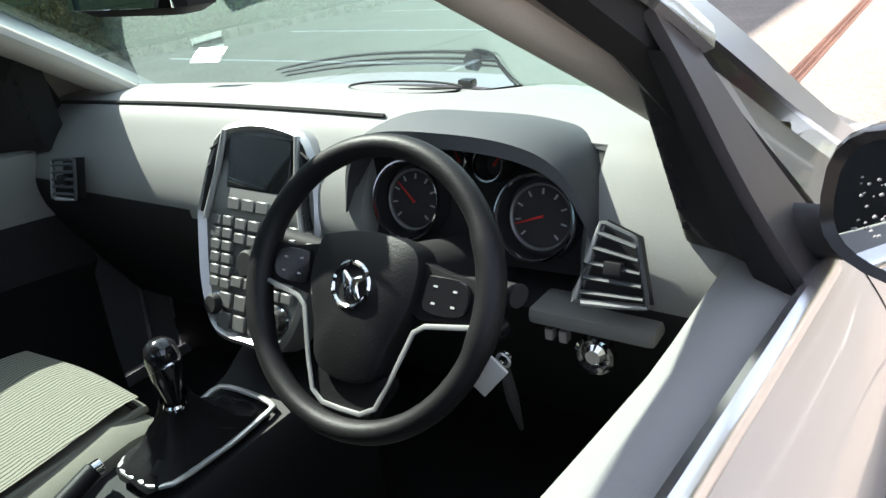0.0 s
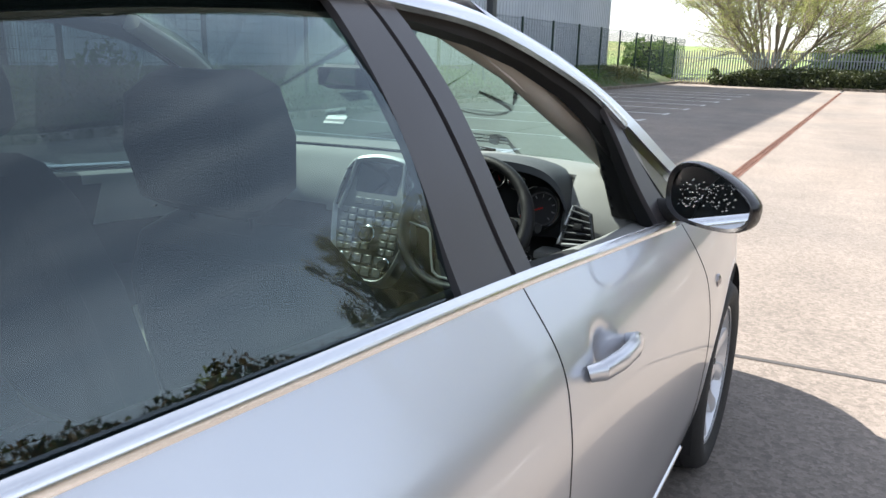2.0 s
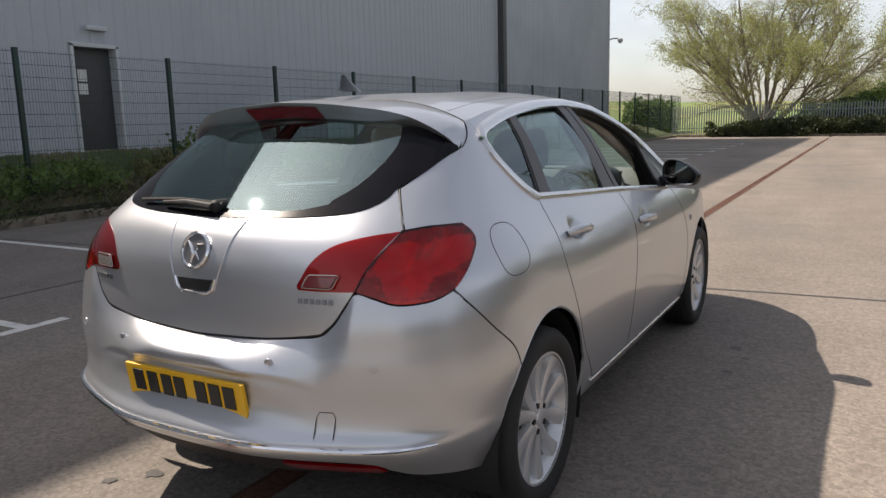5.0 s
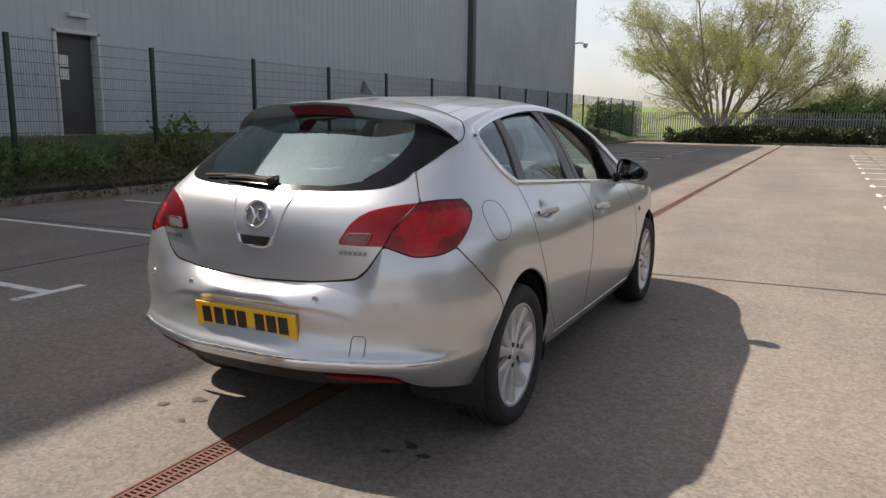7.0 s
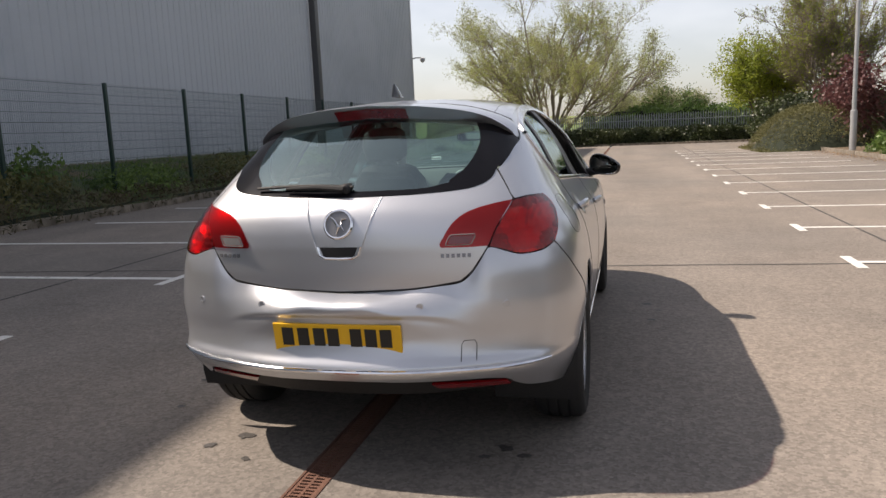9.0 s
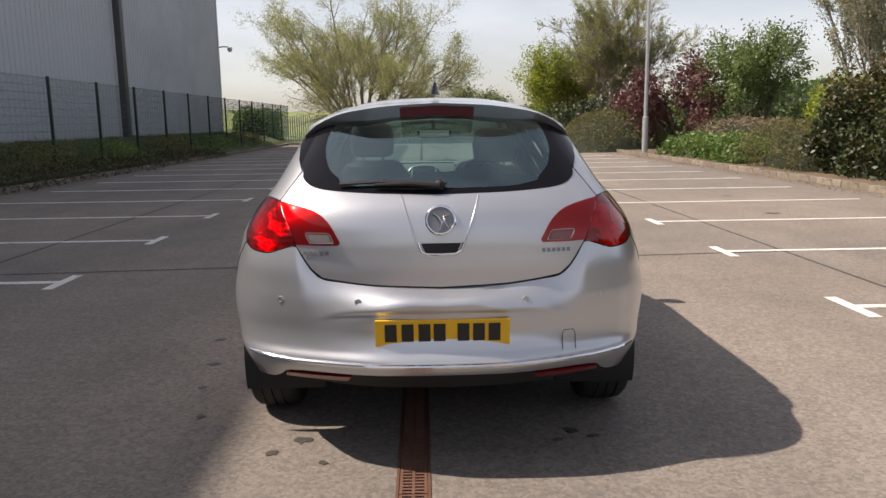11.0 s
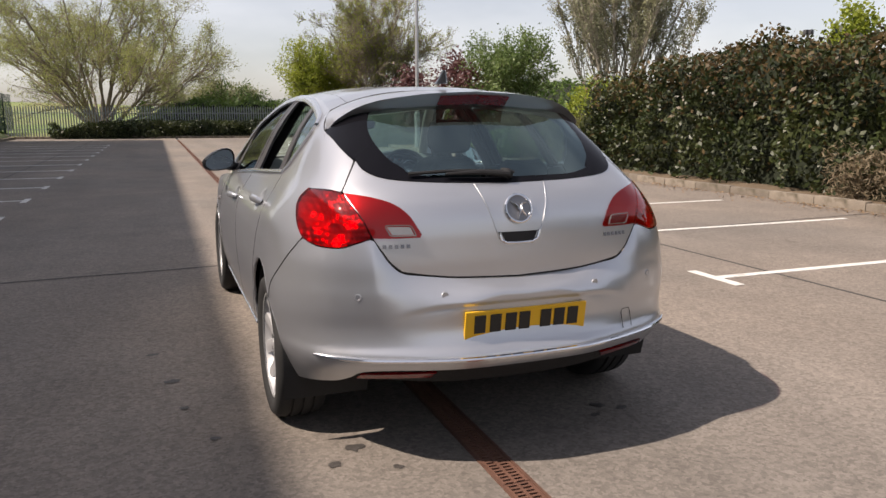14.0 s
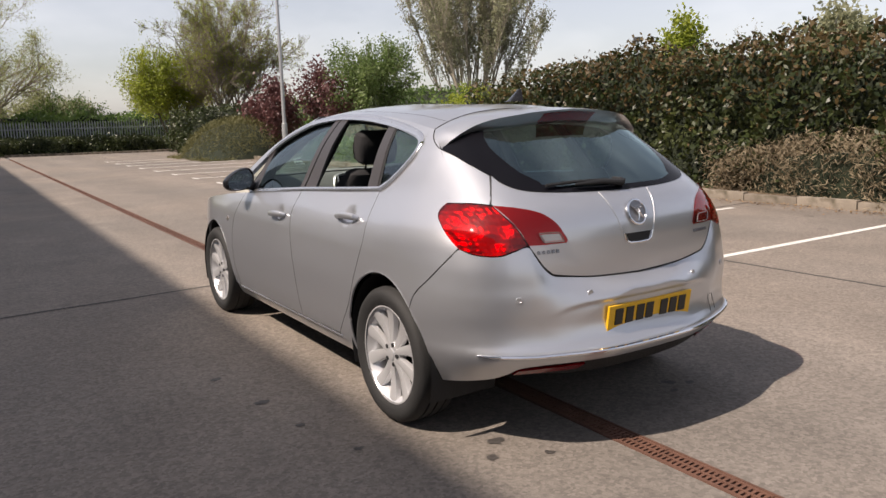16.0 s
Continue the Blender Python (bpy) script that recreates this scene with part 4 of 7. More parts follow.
add_tube(bm, [on_tail(0.475 + 0.055 * a, 0.480 + 0.075 * b, 0.0006) for a, b in ((0, 0), (0, 0.8), (0.15, 1), (0.85, 1), (1, 0.8), (1, 0))], 0.0014, 4)
part("tow_cover_edge", bm, SEAL, bumper)
# reversing lens windows in the inner lamps
for s in (-1, 1):
    bm = bmesh.new()
    add_patch(bm, proud(stern, 0.0125), [by_x(s * 0.425, 0.915), by_x(s * 0.505, 0.915)], [by_x(s * 0.438, 0.943), by_x(s * 0.522, 0.944)], [by_x(s * 0.425, 0.915), by_x(s * 0.438, 0.943)], [by_x(s * 0.505, 0.915), by_x(s * 0.522, 0.944)], 8, 4, 0.003)
    part("reversing_lens", bm, LAMP_CLEAR if s < 0 else LAMP_DEEP, tailgate, "clear reversing lens" if s < 0 else "dark red fog lens")
    bm = bmesh.new()
    ring = [(0.418, 0.911), (0.421, 0.922), (0.432, 0.943), (0.440, 0.948), (0.525, 0.949), (0.527, 0.943), (0.512, 0.914), (0.506, 0.911), (0.418, 0.911)]
    add_tube(bm, [proud(stern, 0.0125)(*by_x(s * x, z)) for x, z in ring], 0.0022, 5)
    part("lens_edge", bm, LAMP_CLEAR, tailgate)
# roof aerial
bm = bmesh.new()
rows = []
for j in range(9):
    v = j / 8
    z = 1.505 + 0.062 * v
    y0, y1 = 0.05 + 0.015 * v, 0.20 - 0.105 * v ** 0.7
    w = 0.020 * (1 - v) ** 0.8 + 0.003
    rows.append([bm.verts.new(((w * math.sin(a)), (y0 + y1) / 2 - (y1 - y0) / 2 * math.cos(a), z)) for a in [k * math.tau / 12 for k in range(12)]])
for p, q in zip(rows, rows[1:]):
    for k in range(12):
        bm.faces.new((p[k], p[(k + 1) % 12], q[(k + 1) % 12], q[k]))
bm.faces.new(rows[-1])
part("roof_aerial", bm, BLACK_GLOSS, car, "black shark-fin aerial")
# dark glass-look strip seams on the roof
for s in (-1, 1):
    bm = bmesh.new()
    add_tube(bm, [roof(s * 0.86, 0.03 + 1.45 * i / 20) + Vector((0, 0, -0.0005)) for i in range(21)], 0.002, 5, flat=0.5)
    part("roof_seam", bm, SEAL, roof_panel)
bm = bmesh.new()
add_tube(bm, [roof(-1 + 2 * i / 30, 0.017) + Vector((0, 0, 0.0005)) for i in range(31)], 0.0035, 5, flat=0.6)
part("tailgate_gap", bm, SEAL, roof_panel)
for s in (1, -1):
    bm = bmesh.new()
    add_tube(bm, [Vector((s * p.x, p.y, p.z)) for p in [proud(flank, 0.001)(y, z) for y, z in smooth_line([(0.014, 1.377), (-0.004, 1.350), (-0.045, 1.318), (-0.102, 1.289)], 14)]], 0.0026, 5)
    part("spoiler_gap", bm, SEAL, roof_panel)

# ---- details on the flanks ----
def handle(bm, y, z):
    """Pull handle standing proud of the door."""
    add_tube(bm, [proud(flank, d)(y + o, z + e) for o, d, e in ((-0.105, 0.002, 0.004), (-0.095, 0.022, 0.004), (-0.04, 0.034, 0.001), (0.03, 0.034, -0.002), (0.085, 0.024, -0.005), (0.10, 0.002, -0.006))], [0.011, 0.0135, 0.0145, 0.0145, 0.0135, 0.011], 12, flat=1.25)


for doors, y, z in ((door_rear, 0.425, 0.938), (door_front, 1.335, 0.876)):
    for k, s in enumerate((1, -1)):
        bm = bmesh.new()
        handle(bm, y, z)
        if s < 0:
            bmesh.ops.scale(bm, vec=(-1, 1, 1), verts=bm.verts[:])
        part("door_handle", bm, SILVER, doors[k])
# fuel flap on the driver's side
bm = bmesh.new()
ring = [(-0.183 + 0.098 * math.copysign(abs(math.cos(a)) ** 0.8, math.cos(a)) + 0.022 * math.sin(a), 0.968 + 0.078 * math.copysign(abs(math.sin(a)) ** 0.8, math.sin(a))) for a in [k * math.tau / 40 for k in range(41)]]
add_tube(bm, [proud(flank, -0.0004)(y, z) for y, z in ring], 0.0016, 5, caps=False)
part("fuel_flap_gap", bm, SEAL, car, "thin gap round the fuel flap")
# side repeaters
both("side_repeater", "small clear side repeater", LAMP_CLEAR, lambda bm: add_lathe(bm, [(-0.004, 0.020), (0.004, 0.018), (0.009, 0.008), (0.010, 0.0001)], "x", 16, flank(2.30, 0.765)))
# arch lips
for y0, a0, a1 in ((0.0, 170, -14), (2.685, 178, 20)):
    both("arch_lip", "", SILVER, lambda bm: add_tube(bm, [flank(y, z) - Vector((0.006, 0, 0)) for y, z in arch(y0, AR + 0.001, a0, a1, 24)], 0.0075, 6))
# shut-line backing strips
for c in (DOOR_REAR, DOOR_MID, DOOR_FRONT):
    both("shut_line", "", SEAL, lambda bm: add_tube(bm, [proud(flank, -0.0006)(y, z) for y, z in smooth_line(c, 40)], 0.0019, 5))
both("shut_line", "", SEAL, lambda bm: add_tube(bm, [proud(flank, -0.0004)(p[0], p[1]) for p in smooth_line(SEAM, 20)], 0.0026, 5))


# door mirrors
def mirror_line(a):
    """The mirror's outline: high beside the door, its top falling to a rounded tip outside."""
    c, n = math.cos(a), math.sin(a)
    u = math.copysign(abs(c) ** 0.75, c)
    top_ = 0.070 - 0.026 * u - 0.014 * u * u
    return 0.104 * u, (top_ if n > 0 else 0.064 - 0.004 * u) * math.copysign(abs(n) ** 0.72, n) - 0.010 * u


def mirror_shell(s):
    base = door_front[0 if s > 0 else 1]
    m = new("door_mirror")
    m.parent = base
    m.location = (s * 0.915, 1.92, 1.055)
    m.rotation_euler = (radians(-3), 0, radians(-s * 16))
    tagged(m, "gloss black door mirror with black foot")
    bm = bmesh.new()
    rows = []
    for d, k in ((-0.022, 1.0), (-0.010, 1.04), (0.02, 1.03), (0.05, 0.93), (0.075, 0.74), (0.09, 0.45), (0.094, 0.02)):
        row = []
        for i in range(28):
            a = i * math.tau / 28
            x, z = mirror_line(a)
            row.append(bm.verts.new((s * x * k, d, z * k)))
        rows.append(row)
    for p, q in zip(rows, rows[1:]):
        for i in range(28):
            bm.faces.new((p[i], p[(i + 1) % 28], q[(i + 1) % 28], q[i]))
    inner = [bm.verts.new((v.co.x * 0.90, -0.012, v.co.z * 0.88)) for v in rows[0]]
    for i in range(28):
        bm.faces.new((rows[0][i], rows[0][(i + 1) % 28], inner[(i + 1) % 28], inner[i]))
    part("mirror_housing", bm, MIRROR_SHELL, m, "gloss black mirror shell")
    bm = bmesh.new()
    bm.faces.new([bm.verts.new((s * x * 0.91, -0.013, z * 0.89)) for x, z in [mirror_line(i * math.tau / 28) for i in range(28)]])
    part("mirror_glass", bm, MIRROR, m, "mirror glass with dried rain spots", False)
    rng_ = random.Random(3)
    bm = bmesh.new()
    for _ in range(110):
        x, z = rng_.uniform(-0.075, 0.062), rng_.uniform(-0.022, 0.042)
        v = bmesh.ops.create_icosphere(bm, subdivisions=1, radius=rng_.uniform(0.0007, 0.0021))["verts"]
        bmesh.ops.translate(bm, vec=(s * x, -0.014, z), verts=v)
    tagged(part("rain_spotting", bm, SPOTTING, m), "", "", "", "stuff")
    bm = bmesh.new()
    add_tube(bm, [(-s * 0.15, 0.03, -0.050), (-s * 0.11, 0.03, -0.042), (-s * 0.06, 0.03, -0.030)], [0.030, 0.028, 0.034], 12)
    part("mirror_foot", bm, BLACK_PLASTIC, m)


mirror_shell(1)
mirror_shell(-1)


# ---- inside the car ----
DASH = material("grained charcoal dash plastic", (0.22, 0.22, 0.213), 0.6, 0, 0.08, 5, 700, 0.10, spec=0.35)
HOOD = material("dark hood plastic", (0.075, 0.079, 0.085), 0.6, 0, 0.08, 5, 700, 0.10, spec=0.35)
TRIM_AND_SHADE = material("dark trim and painted shade", (0.017, 0.017, 0.018), 0.65, 0, 0.12, 5, 500, 0.08, spec=0.28)
LEATHER = material("black steering leather", (0.009, 0.009, 0.010), 0.5, 0, 0.1, 12, 400, 0.10, spec=0.28)
SATIN = material("satin silver trim", (0.50, 0.50, 0.50), 0.33, 0.6, 0.04, 12, 200)
SCREEN = material("dark display glass", (0.008, 0.009, 0.010), 0.08, 0, 0.05, 5, 50, 0, 1.0)
DIAL = material("dial face", (0.032, 0.031, 0.033), 0.5, 0, 0.1, 30, 200)
NEEDLE = material("red needle", (0.55, 0.02, 0.015), 0.5, 0, 0.1)
MARKS = material("white dial marks", (0.42, 0.42, 0.42), 0.5, 0, 0.05)
CARPET = material("black carpet", (0.012, 0.012, 0.013), 0.98, 0, 0.3, 6, 300, 0.4)
SEAT_DARK_AND_SHADE = material("charcoal and shaded seat cloth", (0.020, 0.020, 0.022), 0.9, 0, 0.15, 8, 350, 0.2)
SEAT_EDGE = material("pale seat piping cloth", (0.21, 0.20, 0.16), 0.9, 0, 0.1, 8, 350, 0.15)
SEAT_STRIPE = material("rippled stripe seat cloth", (0.36, 0.345, 0.27), 0.9, 0, 0.2, 60, 300, 0.3)
st_ = SEAT_STRIPE.node_tree
wave = st_.nodes.new("ShaderNodeTexWave")
wave.bands_direction = "X"
for key_, value_ in (("Scale", 36.0), ("Distortion", 7.0), ("Detail", 1.5), ("Detail Scale", 0.55)):
    wave.inputs[key_].default_value = value_
ripple = st_.nodes.new("ShaderNodeTexCoord")
st_.links.new(ripple.outputs["Object"], wave.inputs["Vector"])
groove = st_.nodes.new("ShaderNodeValToRGB")
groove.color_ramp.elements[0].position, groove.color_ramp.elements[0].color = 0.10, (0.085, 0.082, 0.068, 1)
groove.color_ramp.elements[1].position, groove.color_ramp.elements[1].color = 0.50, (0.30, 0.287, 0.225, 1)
st_.links.new(wave.outputs["Fac"], groove.inputs["Fac"])
st_.links.new(groove.outputs["Color"], st_.nodes["Principled BSDF"].inputs["Base Color"])
BUTTON = material("grey button", (0.16, 0.16, 0.16), 0.4, 0.3, 0.1, 10, 200)

# dashboard: a section swept across the car
def dash_at(u, x):
    """Dash skin: u from the windscreen foot over the top and down the face."""
    far = 2.44 - 0.20 * (x / 0.7) ** 2
    lift = 0.012 * (1 - (x / 0.7) ** 2)
    bow = 0.05 * (x / 0.7) ** 2
    keys = [(far, 1.025), (2.26 - bow, 1.062 + lift), (2.12 - bow * 0.7, 1.073 + lift), (2.05 - bow * 0.5, 1.058 + lift), (2.005 - bow * 0.4, 1.02), (1.965 - bow * 0.3, 0.955), (1.955 - bow * 0.2, 0.885), (2.0, 0.76), (2.12, 0.56)]
    k = u * (len(keys) - 1)
    i = min(len(keys) - 2, int(k))
    w = k - i
    a, b, c, d = keys[max(i - 1, 0)], keys[i], keys[i + 1], keys[min(i + 2, len(keys) - 1)]
    q = [0.5 * (2 * b[n] + (c[n] - a[n]) * w + (2 * a[n] - 5 * b[n] + 4 * c[n] - d[n]) * w * w + (3 * b[n] - a[n] - 3 * c[n] + d[n]) * w ** 3) for n in (0, 1)]
    sunk = max(0.0, 1 - ((x - 0.372) / 0.185) ** 4) * max(0.0, min(1.0, (1.062 - q[1]) / 0.02)) * max(0.0, min(1.0, (q[1] - 0.85) / 0.03))
    return Vector((x, q[0] + 0.11 * sunk, q[1]))


bm = bmesh.new()
grid_ = [[bm.verts.new(dash_at(j / 40, -0.74 + 1.48 * i / 40)) for i in range(41)] for j in range(41)]
for j in range(40):
    for i in range(40):
        bm.faces.new((grid_[j][i], grid_[j][i + 1], grid_[j + 1][i + 1], grid_[j + 1][i]))
dash = part("dashboard", bm, [DASH, TRIM_AND_SHADE], car, "charcoal grained plastic dashboard")
# dash face takes the darker material below a sloping line
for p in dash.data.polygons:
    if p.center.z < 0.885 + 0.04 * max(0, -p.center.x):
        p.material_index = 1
bm = bmesh.new()
add_tube(bm, [dash_at(0.36, -0.68 + 0.86 * i / 20) + Vector((0, -0.002, 0.002)) for i in range(21)], 0.004, 6)
part("dash_seam", bm, TRIM_AND_SHADE, dash)
bm = bmesh.new()
for k in range(3):
    add_tube(bm, [dash_at(0.03 + 0.012 * k, -0.35 + 0.75 * i / 20) + Vector((0, 0, 0.003)) for i in range(21)], 0.0016, 5)
part("demister_vent", bm, TRIM_AND_SHADE, dash)
bm = bmesh.new()
add_tube(bm, [dash_at(0.17, 0.10)] + [dash_at(0.16, 0.10) + Vector((0.12 * math.cos(a), 0.05 * math.sin(a), 0.002)) for a in [k * math.tau / 24 for k in range(25)]][1:], 0.0022, 5)
part("speaker_edge", bm, TRIM_AND_SHADE, dash)
bm = bmesh.new()
add_box(bm, (0.120, 2.36, 1.050), (0.150, 2.385, 1.066), 0.005)
part("sun_sensor", bm, BLACK_GLOSS, dash, "small black sensor box on the dash")

# instrument hood and dials
def hood_at(s, v):
    x = 0.372 + 0.212 * s
    top_ = 1.100 - 0.055 * abs(s) ** 2.4 - 0.05 * max(0, s) ** 6 * 1.0
    y = 1.905 + 0.05 * abs(s) ** 2 + 0.22 * v
    return Vector((x, y, top_ + 0.014 * math.sin(v * math.pi) - 0.05 * v ** 2 * (1 - 0.3 * abs(s)) - 0.10 * abs(s) ** 10 * (1 - 0.2 * v)))


bm = bmesh.new()
outer = [[bm.verts.new(hood_at(-1 + i / 16, j / 10)) for i in range(33)] for j in range(11)]
inner = [[bm.verts.new(hood_at((-1 + i / 16) * 0.94, j / 10) - Vector((0, 0, 0.020))) for i in range(33)] for j in range(11)]
for g in (outer, inner):
    for j in range(10):
        for i in range(32):
            bm.faces.new((g[j][i], g[j][i + 1], g[j + 1][i + 1], g[j + 1][i]))
for i in range(32):
    bm.faces.new((outer[0][i], outer[0][i + 1], inner[0][i + 1], inner[0][i]))
part("instrument_hood", bm, HOOD, dash, "dark hood over the dials")
cluster = new("instrument_cluster")
cluster.parent = car
cluster.location, cluster.rotation_euler = (0.372, 1.99, 0.975), (radians(-16), 0, 0)
tagged(cluster, "instrument cluster with two chrome-ringed dials")
bm = bmesh.new()
add_patch(bm, lambda x, z: Vector((x, 0.02 - 0.02 * (x / 0.2) ** 2, z)), [(-0.20, -0.075), (0, -0.085), (0.20, -0.075)], [(-0.19, 0.06), (0, 0.095), (0.19, 0.06)], [(-0.20, -0.075), (-0.19, 0.06)], [(0.20, -0.075), (0.19, 0.06)], 20, 12)
part("cluster_panel", bm, BLACK_PLASTIC, cluster)
for x, z, r, ang in ((-0.105, -0.006, 0.058, 140), (0.105, -0.006, 0.058, 200), (-0.028, 0.058, 0.023, 120), (0.030, 0.058, 0.023, 60)):
    bm = bmesh.new()
    add_lathe(bm, [(-0.018, r + 0.0026), (-0.023, r + 0.0012), (-0.023, r - 0.0012), (-0.018, r - 0.0026)], "y", 40, (x, 0, z), closed=True)
    dial = part("dial", bm, [CHROME], cluster, "round dial with a chrome ring")
    bm = bmesh.new()
    add_lathe(bm, [(0.012, r + 0.0022), (-0.020, r + 0.0022), (-0.020, r - 0.002), (0.010, r - 0.006)], "y", 40, (x, 0, z), closed=True)
    part("dial_well", bm, BLACK_PLASTIC, dial)
    bm = bmesh.new()
    add_lathe(bm, [(0.008, r * 0.97), (0.006, 0.0001)], "y", 40, (x, 0, z))
    part("dial_face", bm, DIAL, dial)
    if r > 0.04:
        bm = bmesh.new()
        add_lathe(bm, [(0.006, r * 0.80), (0.000, r * 0.79), (0.002, r * 0.74), (0.006, r * 0.73)], "y", 36, (x, 0, z), closed=True)
        part("dial_ring", bm, BUTTON, dial)
        bm = bmesh.new()
        for k in range(9):
            a = radians(225 - 270 * k / 8)
            m = pose(x + 0.6 * r * math.cos(a), 0.003, z + 0.6 * r * math.sin(a), 0, -math.degrees(a), 0)
            add_box(bm, (-0.004, -0.001, -0.0012), (0.004, 0.001, 0.0012), 0, m)
        tagged(part("dial_marks", bm, MARKS, dial), "", "", "", "stuff")
    bm = bmesh.new()
    a = radians(ang)
    add_tube(bm, [(x - 0.1 * r * math.cos(a), -0.002, z - 0.1 * r * math.sin(a)), (x + 0.66 * r * math.cos(a), -0.002, z + 0.66 * r * math.sin(a))], [0.0022, 0.001], 6)
    part("needle", bm, NEEDLE, dial)


# air vents: bright frame, slats, thumb wheel
def vent(corners, y, tilt, slats, parent, upright=False):
    v = new("air_vent")
    v.parent = parent
    tagged(v, "air vent with satin silver frame and black slats")
    c = Vector((sum(p[0] for p in corners) / 4, y, sum(p[1] for p in corners) / 4))
    v.location, v.rotation_euler = c, (radians(tilt), 0, 0)
    loc = [Vector((p[0] - c.x, 0, p[1] - c.z)) for p in corners]
    ring = []
    for k in range(4):
        a, b, d = loc[k - 1], loc[k], loc[(k + 1) % 4]
        for w in (0.25, 0.12, 0.0):
            ring.append(b.lerp(a, w) if w else b * 0.96)
        ring += [b.lerp(d, 0.12), b.lerp(d, 0.25)]
    bm = bmesh.new()
    add_tube(bm, ring + ring[:2], 0.0034, 8, caps=False)
    part("vent_frame", bm, HOOD, v)
    bm = bmesh.new()
    turn = [loc[0] * 0.98, loc[0].lerp(loc[3], 0.5), loc[0].lerp(loc[3], 0.88), loc[3] * 0.97, loc[3].lerp(loc[2], 0.12), loc[3].lerp(loc[2], 0.6), loc[2] * 0.98]
    add_tube(bm, [p + Vector((0, -0.002, 0)) for p in turn], [0.002, 0.004, 0.005, 0.005, 0.005, 0.004, 0.002], 8)
    part("vent_trim", bm, SATIN, v, "satin silver edge")
    bm = bmesh.new()
    bm.faces.new([bm.verts.new(p + Vector((0, 0.022, 0))) for p in loc])
    part("vent_back", bm, BLACK_PLASTIC, v, "", False)
    for k in range(slats):
        u = (k + 0.7) / (slats + 0.4)
        if upright:
            p, q = loc[0].lerp(loc[1], u), loc[3].lerp(loc[2], u)
        else:
            p, q = loc[0].lerp(loc[3], u), loc[1].lerp(loc[2], u)
        bm = bmesh.new()
        d = (q - p) * 0.04
        add_tube(bm, [p + d, q - d], 0.0068, 8, flat=0.45)
        part("vent_slat", bm, HOOD, v)
    bm = bmesh.new()
    add_box(bm, (-0.011, -0.010, -0.008), (0.011, 0.004, 0.008), 0.003)
    part("vent_tab", bm, BLACK_PLASTIC, v)


vent(((0.588, 1.003), (0.634, 0.988), (0.655, 0.908), (0.562, 0.900)), 1.915, -14, 5, dash)
vent(((-0.585, 0.975), (-0.505, 0.985), (-0.520, 0.90), (-0.60, 0.895)), 1.915, -8, 5, dash)

# centre stack
stack = new("centre_stack")
stack.parent = car
stack.location, stack.rotation_euler, stack.scale = (-0.045, 1.940, 0.878), (radians(-20), 0, 0), (0.96, 1, 1.06)
tagged(stack, "silver centre stack with display and many buttons")
bm = bmesh.new()
edge = [(-0.155, 0.03), (-0.12, 0.155), (-0.05, 0.185), (0.05, 0.185), (0.12, 0.155), (0.155, 0.03), (0.13, -0.095), (0.085, -0.170), (0.0, -0.180), (-0.085, -0.170), (-0.13, -0.095)]
ring = smooth_line([(x, z) for x, z in edge + edge[:1]], 60)
back_ring = [bm.verts.new((p[0] * 1.03, 0.05, p[1] * 1.03)) for p in ring[:-1]]
out_ring = [bm.verts.new((p[0], 0.0, p[1])) for p in ring[:-1]]
mid_ring = [bm.verts.new((p[0] * 0.95, -0.008, p[1] * 0.95)) for p in ring[:-1]]
in_ring = [bm.verts.new((p[0] * 0.88, 0.004, p[1] * 0.90)) for p in ring[:-1]]
n = len(out_ring)
for a, b in ((back_ring, out_ring), (out_ring, mid_ring), (mid_ring, in_ring)):
    for k in range(n):
        bm.faces.new((a[k], a[(k + 1) % n], b[(k + 1) % n], b[k]))
part("stack_surround", bm, SATIN, stack, "satin silver surround")
bm = bmesh.new()
bm.faces.new([bm.verts.new((p[0] * 0.90, 0.004, p[1] * 0.91)) for p in ring[:-1]])
part("stack_panel", bm, BUTTON, stack, "", False)
bm = bmesh.new()
add_box(bm, (-0.078, -0.004, 0.075), (0.078, 0.006, 0.163), 0.004)
part("display", bm, SCREEN, stack, "dark display screen")
for s in (-1, 1):
    bm = bmesh.new()
    add_tube(bm, [(s * 0.090, -0.006, 0.168), (s * 0.100, -0.008, 0.10), (s * 0.122, -0.008, 0.02)], 0.006, 8)
    part("vent_strip", bm, SATIN, stack)
    bm = bmesh.new()
    add_tube(bm, [(s * 0.100, 0.0, 0.16), (s * 0.113, -0.003, 0.10), (s * 0.134, -0.002, 0.03)], [0.008, 0.015, 0.010], 8, flat=0.4)
    part("stack_vent", bm, BLACK_PLASTIC, stack, "black side vent")
    for k in range(4):
        bm = bmesh.new()
        add_tube(bm, [(s * (0.102 + 0.004 * k), -0.008, 0.145 - 0.03 * k), (s * (0.122 + 0.004 * k), -0.008, 0.135 - 0.03 * k)], 0.0025, 6)
        part("vent_slat", bm, TRIM_AND_SHADE, stack)


def button(x, z, w, h, mat_=BUTTON):
    bm = bmesh.new()
    add_box(bm, (x - w / 2, -0.006, z - h / 2), (x + w / 2, 0.004, z + h / 2), 0.002, segments=1)
    part("button", bm, mat_, stack)


